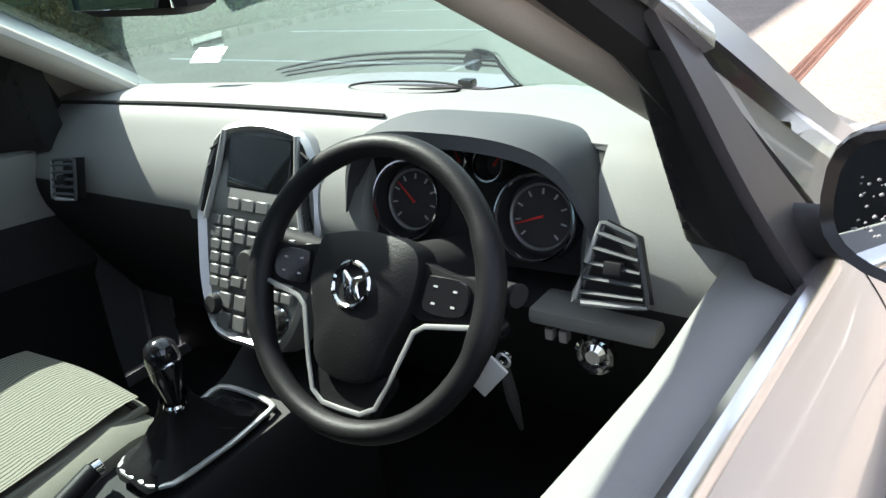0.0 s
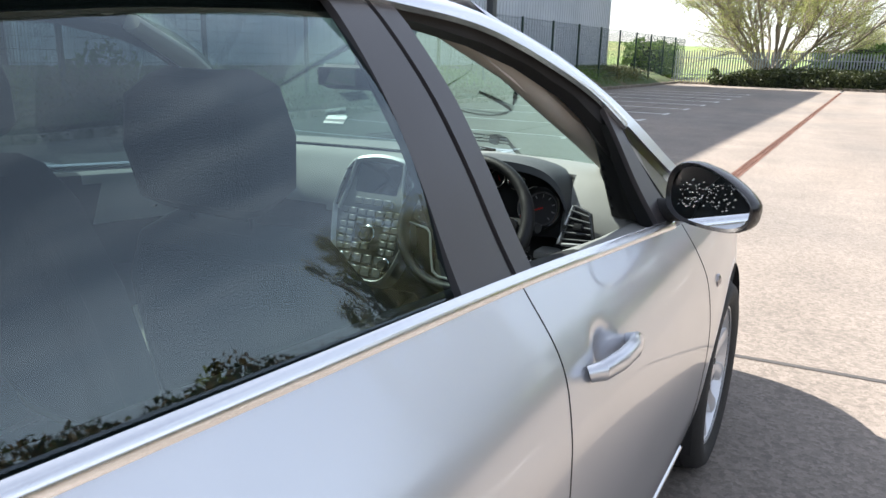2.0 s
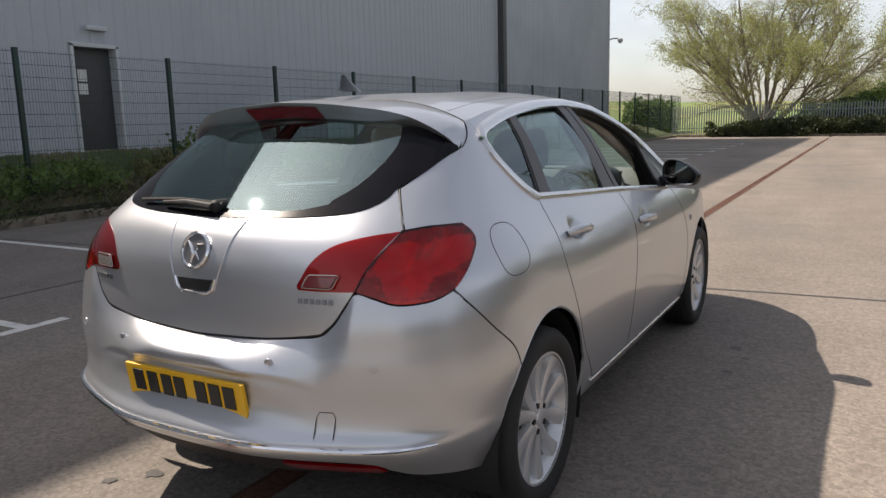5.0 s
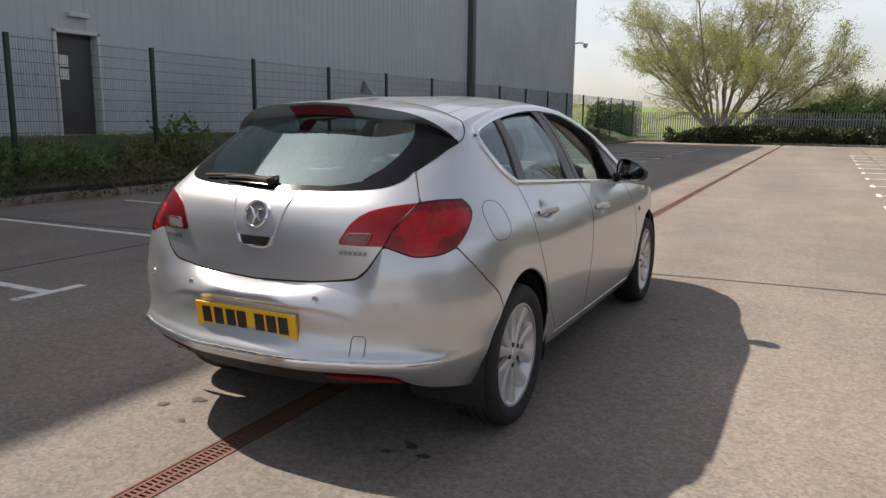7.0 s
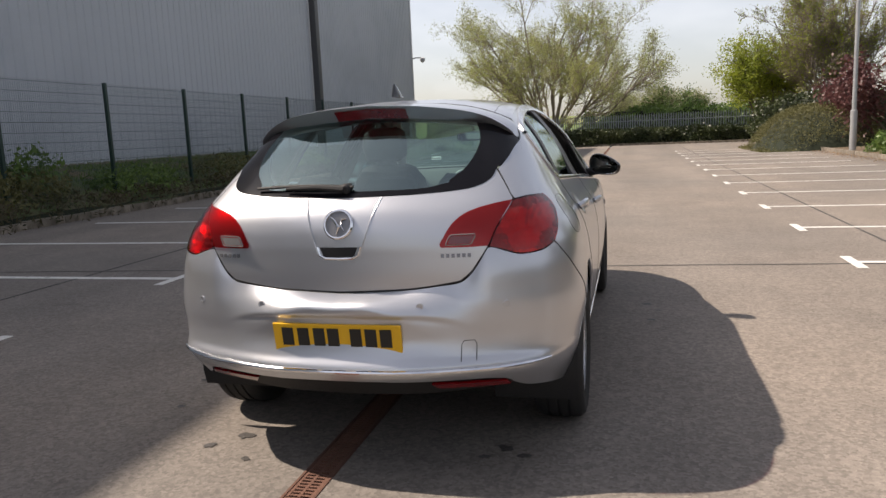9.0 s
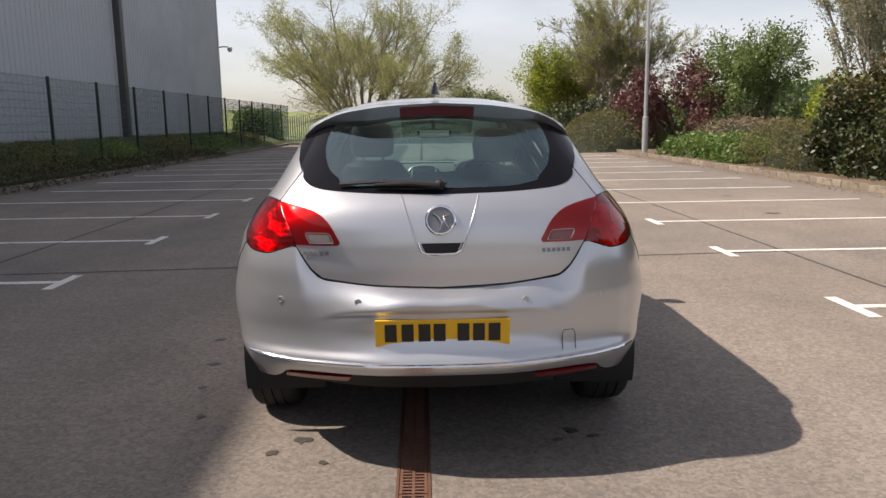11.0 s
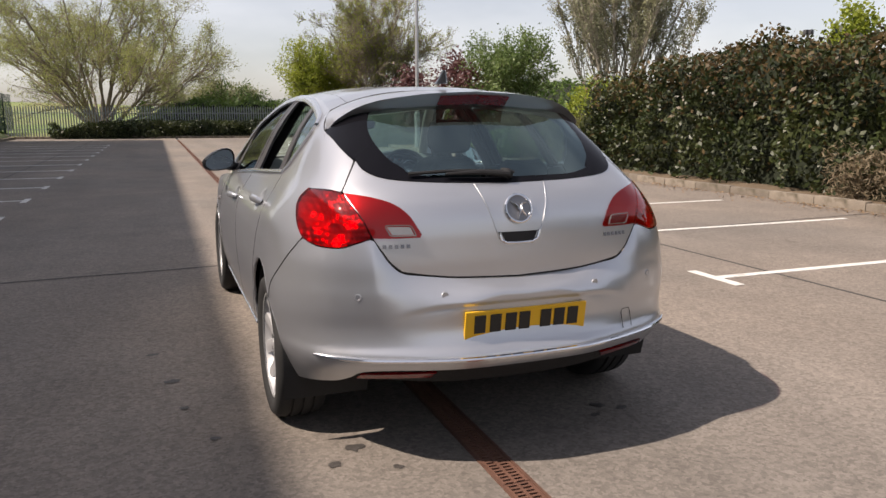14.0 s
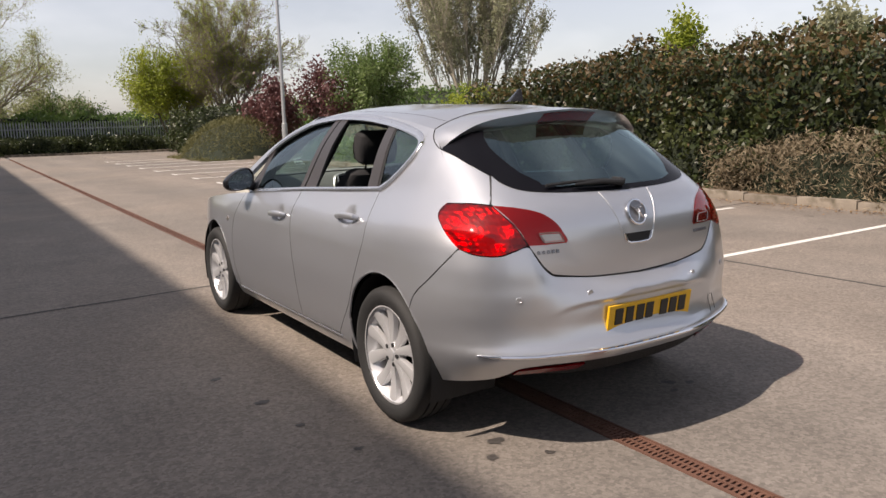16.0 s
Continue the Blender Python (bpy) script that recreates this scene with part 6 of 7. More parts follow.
# speaker grille bar at the foot of the front pillar
def window_channel(bm):
    """The deep black front frame of the door window, from the flank inwards."""
    rows = []
    for j in range(9):
        v = j / 8
        z = 0.975 + 0.235 * v
        e = flank(1.885 - 0.02 * v, z)
        i = Vector((0.668 - 0.058 * v, 1.985 - 0.05 * v, z))
        o = Vector((e.x - 0.012, 1.885 - 0.02 * v, z))
        rows.append([bm.verts.new(p) for p in (i + Vector((-0.004, 0.05, 0)), i + Vector((0, 0.004, 0)), i + Vector((0.006, -0.004, 0)), i.lerp(o, 0.35) + Vector((0.004, 0.016, 0)), i.lerp(o, 0.55) + Vector((0.004, 0.016, 0)), i.lerp(o, 0.68) - Vector((0.002, 0.006, 0)), o)])
    for p, q in zip(rows, rows[1:]):
        for k in range(6):
            bm.faces.new((p[k], p[k + 1], q[k + 1], q[k]))


def slot(bm, k):
    v = 0.12 + 0.105 * k
    i = Vector((0.668 - 0.058 * v, 1.985 - 0.05 * v, 0.975 + 0.235 * v))
    add_box(bm, (i.x + 0.006, i.y - 0.006, i.z - 0.009), (i.x + 0.016, i.y + 0.004, i.z + 0.009), 0.002)


channels = both("window_channel", "black rubber-lined front window frame", BLACK_PLASTIC, window_channel)
for k in range(6):
    both("channel_slot", "", CARPET, lambda bm: slot(bm, k))
# inside mirror and windscreen label
bm = bmesh.new()
cushion(bm, [((0.02, 1.80, 1.262), 0.09, 0.012, 0, (0, 1, 0)), ((0.02, 1.797, 1.272), 0.118, 0.022, 0, (0, 1, 0)), ((0.02, 1.795, 1.31), 0.122, 0.024, 0, (0, 1, 0)), ((0.02, 1.797, 1.325), 0.10, 0.012, 0, (0, 1, 0))])
inside = part("inside_mirror", bm, BLACK_PLASTIC, car, "black inside rear-view mirror")
bm = bmesh.new()
add_box(bm, (-0.085, 1.770, 1.272), (0.125, 1.774, 1.318), 0.001)
part("mirror_glass", bm, MIRROR, inside, "", False)
bm = bmesh.new()
add_tube(bm, [(0.02, 1.80, 1.31), (0.01, 1.83, 1.36), (0.0, 1.86, 1.40)], 0.011, 8)
part("mirror_arm", bm, BLACK_PLASTIC, inside)
m = screen(-0.56, 0.25)
bm = bmesh.new()
add_box(bm, (-0.036, -0.001, -0.022), (0.036, 0.001, 0.022), 0, Matrix.Translation(m + Vector((0, -0.008, -0.006))) @ pose(0, 0, 0, -58, 0, 12))
label_ = part("screen_label", bm, PAPER_TAG, car, "white paper label behind the windscreen", False)
bm = bmesh.new()
add_box(bm, (-0.035, -0.003, -0.010), (0.035, -0.002, 0.0), 0, Matrix.Translation(m + Vector((0, -0.008, -0.006))) @ pose(0, 0, 0, -58, 0, 12))
part("label_bar", bm, BUTTON, label_, "", False)

# fittings brought to their place ahead of the seats
for ob in (dash, cluster, stack, wheel_, column, console):
    ob.location += Vector((-0.012, 0.032, -0.006))


# ---- the ground ----
def tarmac():
    """Worn tarmac: stone chips, fine grit, broad weathering, drips and paler wheel tracks along the lanes."""
    m = bpy.data.materials.new("weathered tarmac")
    m.use_nodes = True
    t = m.node_tree
    b = t.nodes["Principled BSDF"]
    b.inputs["Roughness"].default_value = 0.88
    co = t.nodes.new("ShaderNodeTexCoord")

    def noise_(scale, detail=4.0, stretch=None):
        n = t.nodes.new("ShaderNodeTexNoise")
        n.inputs["Scale"].default_value, n.inputs["Detail"].default_value = scale, detail
        src = co.outputs["Object"]
        if stretch:
            mp = t.nodes.new("ShaderNodeMapping")
            mp.inputs["Scale"].default_value = stretch
            t.links.new(src, mp.inputs["Vector"])
            src = mp.outputs[0]
        t.links.new(src, n.inputs["Vector"])
        return n.outputs["Fac"]

    def between(v, lo, hi, to0, to1):
        r = t.nodes.new("ShaderNodeMapRange")
        r.inputs["From Min"].default_value, r.inputs["From Max"].default_value = lo, hi
        r.inputs["To Min"].default_value, r.inputs["To Max"].default_value = to0, to1
        t.links.new(v, r.inputs["Value"])
        return r.outputs[0]

    def times(a, c):
        k = t.nodes.new("ShaderNodeMath")
        k.operation = "MULTIPLY"
        t.links.new(a, k.inputs[0])
        t.links.new(c, k.inputs[1])
        return k.outputs[0]

    chip = t.nodes.new("ShaderNodeTexVoronoi")
    chip.inputs["Scale"].default_value = 62
    t.links.new(co.outputs["Object"], chip.inputs["Vector"])
    grey = t.nodes.new("ShaderNodeSeparateColor")
    t.links.new(chip.outputs["Color"], grey.inputs[0])
    f = times(between(grey.outputs[0], 0.0, 1.0, 0.77, 1.24), between(noise_(150, 2), 0.3, 0.7, 0.86, 1.14))
    f = times(f, between(noise_(16, 6), 0.3, 0.7, 0.91, 1.09))
    f = times(f, between(noise_(1.4, 6), 0.32, 0.68, 0.90, 1.08))
    f = times(f, between(noise_(0.55, 5, (1.6, 0.16, 1)), 0.35, 0.65, 0.88, 1.08))
    f = times(f, between(noise_(2.3, 2), 0.70, 0.78, 1.0, 0.72))
    tint = t.nodes.new("ShaderNodeMix")
    tint.data_type = "RGBA"
    tint.inputs[6].default_value, tint.inputs[7].default_value = (0.205, 0.174, 0.146, 1), (0.165, 0.146, 0.128, 1)
    t.links.new(between(noise_(0.2, 5), 0.38, 0.62, 0, 1), tint.inputs[0])
    shade = t.nodes.new("ShaderNodeVectorMath")
    shade.operation = "SCALE"
    t.links.new(tint.outputs[2], shade.inputs[0])
    t.links.new(f, shade.inputs["Scale"])
    t.links.new(shade.outputs[0], b.inputs["Base Color"])
    bump = t.nodes.new("ShaderNodeBump")
    bump.inputs["Strength"].default_value, bump.inputs["Distance"].default_value = 0.35, 0.003
    t.links.new(chip.outputs["Distance"], bump.inputs["Height"])
    t.links.new(bump.outputs[0], b.inputs["Normal"])
    return m


ASPHALT = tarmac()
OIL = material("old oil stain", (0.060, 0.054, 0.050), 0.6, 0, 0.5, 14, 70, 0.3)
LITTER = material("dry fallen leaves", (0.20, 0.13, 0.07), 0.9, 0, 0.4, 5, 50, 0.1, island=0.6)
WHITE_LINE = material("worn white road paint", (0.62, 0.61, 0.58), 0.75, 0, 0.15, 7, 90, 0.1, second=(0.25, 0.24, 0.22), patch=(9, 0.58, 0.72))
JOINT = material("bitumen joint", (0.055, 0.052, 0.05), 0.85, 0, 0.3, 6, 60, 0.2)
RUST = material("rusty iron grating", (0.135, 0.066, 0.045), 0.8, 0.2, 0.3, 9, 90, 0.3, per_object=0.25)
DARK = material("dark drain", (0.02, 0.018, 0.016), 0.9, 0, 0.2)
KERB = material("concrete kerb", (0.205, 0.175, 0.14), 0.9, 0, 0.3, 4, 60, 0.35, per_object=0.35, second=(0.10, 0.085, 0.06), patch=(5, 0.5, 0.72))
GRASS_SOIL = material("grass bank", (0.055, 0.080, 0.026), 0.95, 0, 0.4, 2, 25, 0.6, second=(0.11, 0.085, 0.05), patch=(0.9, 0.5, 0.65))
SOIL = material("bare soil", (0.13, 0.095, 0.06), 0.95, 0, 0.35, 3, 40, 0.6)


def mound(lo, hi, height, name, mat_, label, nx=30, ny=60, jitter=0.05, kind="structure"):
    bm = bmesh.new()
    g = []
    for j in range(ny + 1):
        row = []
        for i in range(nx + 1):
            x, y = lo[0] + (hi[0] - lo[0]) * i / nx, lo[1] + (hi[1] - lo[1]) * j / ny
            row.append(bm.verts.new((x, y, height(x, y) + jitter * noise.noise(Vector((x * 1.3, y * 1.3, 3))))))
        g.append(row)
    for j in range(ny):
        for i in range(nx):
            bm.faces.new((g[j][i], g[j][i + 1], g[j + 1][i + 1], g[j + 1][i]))
    return tagged(part(name, bm, mat_, None, label), label, "", "", kind)


bm = bmesh.new()
DX0, DX1 = -0.19, -0.055
for x0, x1 in ((-400, DX0), (DX1, 400)):
    vs = [bm.verts.new(p) for p in ((x0, -300, 0), (x1, -300, 0), (x1, 700, 0), (x0, 700, 0))]
    bm.faces.new(vs)
tagged(part("ground", bm, ASPHALT, None, "", False), "grey-brown weathered tarmac car park", "ground", "", "structure")

drain = thing("drain_channel", "rusty iron slot drain running the length of the car park", "drain", kind="structure")
bm = bmesh.new()
add_box(bm, (DX0 - 0.001, -30, -0.12), (DX1 + 0.001, 41.5, -0.10))
part("drain_bed", bm, DARK, drain)
bm = bmesh.new()
for x in (DX0, DX1 - 0.012):
    add_box(bm, (x, -30, -0.10), (x + 0.012, 41.5, 0.004), 0.002)
part("drain_edge", bm, RUST, drain)
bm = bmesh.new()
for k in range(20):
    y = 0.0125 + k * 0.025
    add_box(bm, (DX0 + 0.014, y, -0.02), (DX1 - 0.014, y + 0.013, 0.0), 0)
for x in (DX0 + 0.014, (DX0 + DX1) / 2 - 0.006, DX1 - 0.026):
    add_box(bm, (x, 0.004, -0.022), (x + 0.012, 0.496, 0.001), 0)
first = part("grating", bm, RUST, drain, "", False)
first.location.y = -6.0
for k in range(1, 95):
    o = new("grating", first.data)
    o.parent, o.location = drain, (0, -6.0 + k * 0.5, 0)

STAINS = ((0.58, -0.46, 0.05), (0.66, -0.52, 0.035), (0.50, -0.55, 0.03), (-0.62, -0.50, 0.05), (-0.72, -0.62, 0.035), (-0.5, -0.72, 0.03), (1.2, 2.2, 0.05), (1.28, 2.02, 0.03), (1.22, 1.75, 0.035), (-1.3, 0.6, 0.05), (-1.25, 0.2, 0.03), (-1.4, 1.1, 0.04), (-1.15, -0.2, 0.03), (1.9, -1.6, 0.03), (-5.2, 12.0, 0.25), (-5.7, 13.4, 0.16), (-5.0, 19.0, 0.3), (5.0, 7.0, 0.14), (5.4, 9.6, 0.12))
# stains on the tarmac
rng = random.Random(12)


def stain(x, y, r, mat_, label):
    n = 22
    turn = rng.uniform(0, 6)
    v = [(0, 0, 0)]
    for k in range(n):
        a = k * math.tau / n
        q = r * (0.75 + 0.55 * noise.noise(Vector((math.cos(a) * 1.3 + turn, math.sin(a) * 1.3, r * 9))))
        v.append((q * math.cos(a), q * math.sin(a) * 0.8, 0))
    raw_ = bmesh.new()
    vs = [raw_.verts.new(p) for p in v]
    for k in range(n):
        raw_.faces.new((vs[0], vs[1 + k], vs[1 + (k + 1) % n]))
    o = part("oil_stain", raw_, mat_, None, label, False)
    tagged(o, label, "stain", "", "structure")
    o.location = (x, y, 0.0035)


for x, y, r in STAINS:
    stain(x, y, r, OIL, "small dark oil spot on the tarmac")
# parking bays
lines = thing("bay_markings", "worn white parking bay lines with T ends", "road marking", kind="structure")


def stripe(x0, x1, y0, y1):
    bm = bmesh.new()
    add_box(bm, (x0, y0, -0.002), (x1, y1, 0.004))
    part("bay_line", bm, WHITE_LINE, lines, "", False)


for k in range(-2, 14):
    y = 1.62 + 2.36 * k
    stripe(3.10, 7.25, y - 0.045, y + 0.045)
    stripe(3.01, 3.10, y - 0.30, y + 0.30)
for k in range(-2, 14):
    y = 3.03 + 2.40 * k - 0.0
    stripe(-8.1, -3.36, y - 0.045, y + 0.045)
    stripe(-3.36, -3.27, y - 0.30, y + 0.30)
joints = thing("tarmac_joints", "dark sealed joints between tarmac strips", "joint", kind="structure")
for x0, x1, y0, y1 in ((3.66, 3.69, -30, 41), (-4.47, -4.44, -30, 41)):
    bm = bmesh.new()
    add_box(bm, (x0, y0, -0.004), (x1, y1, 0.003))
    part("joint", bm, JOINT, joints, "", False)
for y in (-16.5, 3.75, 24):
    bm = bmesh.new()
    a = [(-9 + i * 0.5, y + 0.075 * (-9 + i * 0.5 - 0.8) * 0.9 + 0.03 * noise.noise(Vector((i * 0.7, y, 0)))) for i in range(35)]
    for (xa, ya), (xb, yb) in zip(a, a[1:]):
        bm.faces.new([bm.verts.new(p) for p in ((xa, ya - 0.018, 0.003), (xb, yb - 0.018, 0.003), (xb, yb + 0.018, 0.003), (xa, ya + 0.018, 0.003))])
    part("joint", bm, JOINT, joints, "", False)


def kerb_run(name, label, x0, y0, x1, y1, pieces, w=0.14, h=0.13):
    run = thing(name, label, "kerb", kind="structure")
    way = Vector((x1 - x0, y1 - y0, 0))
    step = way.length / pieces
    bm = bmesh.new()
    add_box(bm, (0.004, -w / 2, -0.05), (step - 0.004, w / 2, h), 0.018)
    one = part("kerb_stone", bm, KERB, run)
    ang = math.atan2(way.y, way.x)
    for k in range(pieces):
        o = one if k == 0 else new("kerb_stone", one.data)
        o.parent = run
        p = Vector((x0, y0, 0)) + way * k / pieces
        o.location = (p.x + random.uniform(-0.012, 0.012), p.y, random.uniform(-0.015, 0.012))
        o.rotation_euler = (0, random.uniform(-0.006, 0.006), ang)
    return run


kerb_run("kerb_right", "weathered concrete kerb below the hedge", 8.2, -12, 8.2, 40, 57)
kerb_run("kerb_left", "weathered concrete kerb along the fence bank", -8.9, -12, -8.9, 46, 64)
kerb_run("kerb_end", "concrete kerb at the far end", -8.9, 46.2, 8.6, 43.8, 20)


# ---- building ----
CLADDING = material("grey profiled steel cladding", (0.40, 0.43, 0.47), 0.5, 0.0, 0.06, 0.5, 30, 0.03, second=(0.33, 0.36, 0.40), patch=(0.3, 0.5, 0.7))
FLASHING = material("pale grey flashing", (0.50, 0.52, 0.54), 0.45, 0.0, 0.06, 3, 40)
DOOR_GREY = material("dark grey steel door", (0.055, 0.05, 0.055), 0.5, 0, 0.15, 4, 60, 0.05)
WX, WBASE, WTOP, WEND = -12.1, 0.94, 13.25, 42.3
DOOR_Y0, DOOR_Y1 = 7.30, 8.27
building = thing("warehouse", "large grey metal-clad warehouse with a dark side door", "building")


def clad(y0, y1, z0, z1):
    """Profiled sheeting with shallow ribs, facing the car park."""
    bm = bmesh.new()
    pitch, ys = 0.30, []
    k = math.floor(y0 / pitch)
    while k * pitch < y1:
        b = k * pitch
        for o, d in ((0.0, 0.0), (0.20, 0.0), (0.225, 0.022), (0.275, 0.022)):
            if y0 < b + o < y1:
                ys.append((b + o, d))
        k += 1
    ys = [(y0, 0.0)] + ys + [(y1, 0.0)]
    low = [bm.verts.new((WX + d, y, z0)) for y, d in ys]
    high = [bm.verts.new((WX + d, y, z1)) for y, d in ys]
    for i in range(len(ys) - 1):
        bm.faces.new((low[i], low[i + 1], high[i + 1], high[i]))
    part("wall_panel", bm, CLADDING, building, "grey ribbed steel sheeting", False)


clad(-40, DOOR_Y0 - 0.06, WBASE, WTOP)
clad(DOOR_Y1 + 0.06, WEND, WBASE, WTOP)
clad(DOOR_Y0 - 0.06, DOOR_Y1 + 0.06, 3.10, WTOP)
bm = bmesh.new()
add_box(bm, (-60, -40, 0), (WX - 0.30, WEND - 0.02, WTOP), 0.0)
part("wall_core", bm, CLADDING, building, "", False)
bm = bmesh.new()
add_box(bm, (WX - 0.30, -40, 0.3), (WX + 0.01, WEND, WBASE + 0.02))
part("plinth", bm, KERB, building)
bm = bmesh.new()
add_box(bm, (WX - 0.31, WEND - 0.16, WBASE), (WX + 0.05, WEND + 0.03, WTOP), 0.01)
add_box(bm, (WX - 0.35, -40, WTOP - 0.4), (WX + 0.06, WEND + 0.03, WTOP + 0.02), 0.01)
part("corner_flashing", bm, FLASHING, building)
bm = bmesh.new()
for lo, hi in (((WX - 0.29, DOOR_Y0 - 0.07, WBASE), (WX + 0.045, DOOR_Y0, 3.09)), ((WX - 0.29, DOOR_Y1, WBASE), (WX + 0.045, DOOR_Y1 + 0.07, 3.09)), ((WX - 0.29, DOOR_Y0 - 0.07, 3.03), (WX + 0.045, DOOR_Y1 + 0.07, 3.11))):
    add_box(bm, lo, hi, 0.006)
part("door_frame", bm, FLASHING, building)
bm = bmesh.new()
add_box(bm, (WX - 0.25, DOOR_Y0, WBASE), (WX - 0.20, DOOR_Y1, 3.03), 0.005)
wdoor = part("door", bm, DOOR_GREY, building, "dark grey steel fire door")
PAPER = material("white notice", (0.65, 0.65, 0.62), 0.6, 0, 0.08, 20, 200)
for z0, z1 in ((2.36, 2.60), (2.10, 2.32)):
    bm = bmesh.new()
    add_box(bm, (WX - 0.20, DOOR_Y0 + 0.20, z0), (WX - 0.194, DOOR_Y0 + 0.40, z1))
    sign = part("door_sign", bm, PAPER, wdoor, "white notice on the door", False)
bm = bmesh.new()
add_box(bm, (WX + 0.02, DOOR_Y0 + 0.28, 3.36), (WX + 0.14, DOOR_Y0 + 0.75, 3.46), 0.03)
part("bulkhead_light", bm, FLASHING, building, "pale bulkhead lamp over the door")
PIPE = material("dark grey downpipe", (0.06, 0.062, 0.066), 0.5, 0, 0.1, 5, 50)
bm = bmesh.new()
add_box(bm, (WX + 0.02, 26.9, WBASE), (WX + 0.30, 27.25, WTOP), 0.03)
part("downpipe", bm, PIPE, building, "dark square downpipe")
bm = bmesh.new()
add_box(bm, (WX + 0.0, 26.75, WBASE), (WX + 0.04, 27.4, WTOP), 0.01)
part("pipe_backing", bm, FLASHING, building)
cctv = thing("security_camera", "small dome security camera on a wall bracket", "camera", at=(WX + 0.05, WEND + 0.03, 5.9))
bm = bmesh.new()
add_tube(bm, [(0, 0, 0), (0.2, 0.1, 0.05), (0.55, 0.15, 0.03)], 0.035, 8)
part("bracket", bm, PIPE, cctv)
bm = bmesh.new()
add_lathe(bm, [(0.06, 0.05), (0.0, 0.16), (-0.12, 0.16), (-0.22, 0.10), (-0.27, 0.0001)], "z", 16, (0.58, 0.15, 0))
part("dome", bm, FLASHING, cctv)

# bank between kerb and wall
mound((-12.4, -40), (-8.95, 46), lambda x, y: 0.05 + 0.88 * max(0, min(1, (-8.95 - x) / 3.1)) ** 0.6, "bank", GRASS_SOIL, "grassy bank below the warehouse wall", 24, 170, 0.10)

# ---- mesh fence on the bank ----
FENCE_GREEN = material("dark green fence paint", (0.012, 0.035, 0.028), 0.45, 0.2, 0.15, 8, 90)
fence = thing("mesh_fence", "dark green welded mesh fence with square posts", "fence", kind="structure")
FX, FB, FT, PITCH = -9.6, 0.50, 2.65, 2.88
P0 = 7.48 - PITCH * 9
bm = bmesh.new()
add_box(bm, (-0.035, -0.035, FB - 0.2), (0.035, 0.035, FT), 0.004)
post = part("post", bm, FENCE_GREEN, fence)
verts, faces = [], []


def wire(a, b, r):
    a, b = Vector(a), Vector(b)
    way = (b - a).normalized()
    s = way.cross(Vector((1, 0, 0))).normalized() * r
    t = way.cross(s).normalized() * r
    n = len(verts)
    for p in (a, b):
        for k in (s, t, -s, -t):
            verts.append(p + k)
    for k in range(4):
        faces.append((n + k, n + (k + 1) % 4, n + 4 + (k + 1) % 4, n + 4 + k))


for k in range(24):
    y = P0 + PITCH * k
    o = post if k == 0 else new("post", post.data)
    o.parent, o.location = fence, (FX, y, 0)
    for i in range(1, 56):
        wire((FX, y + 0.05 * i, FB), (FX, y + 0.05 * i, FT - 0.02), 0.0028)
    for j in range(12):
        wire((FX + 0.004, y, FB + 0.19 * j), (FX + 0.004, y + PITCH, FB + 0.19 * j), 0.004)
tagged(raw("mesh", verts, faces, FENCE_GREEN, fence), "welded wire mesh", "", "", "stuff")


# leaf litter blown against the kerb
rng = random.Random(77)
v, f = [], []
for _ in range(5200):
    x = 8.10 - abs(rng.gauss(0, 0.26))
    c = Vector((x, rng.uniform(-6, 34), 0.012 + rng.uniform(0, 0.012)))
    a = Vector((rng.uniform(-1, 1), rng.uniform(-1, 1), rng.uniform(-0.3, 0.3))).normalized() * rng.uniform(0.015, 0.035)
    o = a.cross(Vector((0, 0, 1))) * 0.55
    n = len(v)
    v += [c - a, c + o, c + a, c - o]
    f.append((n, n + 1, n + 2, n + 3))
litter = raw("leaf_litter", v, f, LITTER, None)
tagged(litter, "dry brown leaf litter along the kerb", "leaf litter", "", "stuff")


# ---- planting ----
def leaf_material(name, colour, other, back=0.35, rough=0.5, spread_=1.0):
    m = bpy.data.materials.new(name)
    m.use_nodes = True
    t = m.node_tree
    b = t.nodes["Principled BSDF"]
    b.inputs["Roughness"].default_value = rough
    g = t.nodes.new("ShaderNodeNewGeometry")
    n = t.nodes.new("ShaderNodeTexNoise")
    n.inputs["Scale"].default_value = 0.7
    co = t.nodes.new("ShaderNodeTexCoord")
    t.links.new(co.outputs["Object"], n.inputs["Vector"])
    add = t.nodes.new("ShaderNodeMath")
    add.operation = "MULTIPLY_ADD"
    t.links.new(g.outputs["Random Per Island"], add.inputs[0])
    add.inputs[1].default_value = 0.7 * spread_
    sub = t.nodes.new("ShaderNodeMath")
    sub.operation = "MULTIPLY_ADD"
    t.links.new(n.outputs["Fac"], sub.inputs[0])
    sub.inputs[1].default_value, sub.inputs[2].default_value = 1.6, -0.65
    t.links.new(sub.outputs[0], add.inputs[2])
    mix = t.nodes.new("ShaderNodeMix")
    mix.data_type = "RGBA"
    mix.clamp_factor = True
    mix.inputs[6].default_value, mix.inputs[7].default_value = (*colour, 1), (*other, 1)
    t.links.new(add.outputs[0], mix.inputs[0])
    t.links.new(mix.outputs[2], b.inputs["Base Color"])
    tr = t.nodes.new("ShaderNodeBsdfTranslucent")
    t.links.new(mix.outputs[2], tr.inputs[0])
    sh = t.nodes.new("ShaderNodeMixShader")
    sh.inputs[0].default_value = back
    t.links.new(b.outputs[0], sh.inputs[1])
    t.links.new(tr.outputs[0], sh.inputs[2])
    t.links.new(sh.outputs[0], t.nodes["Material Output"].inputs[0])
    return m


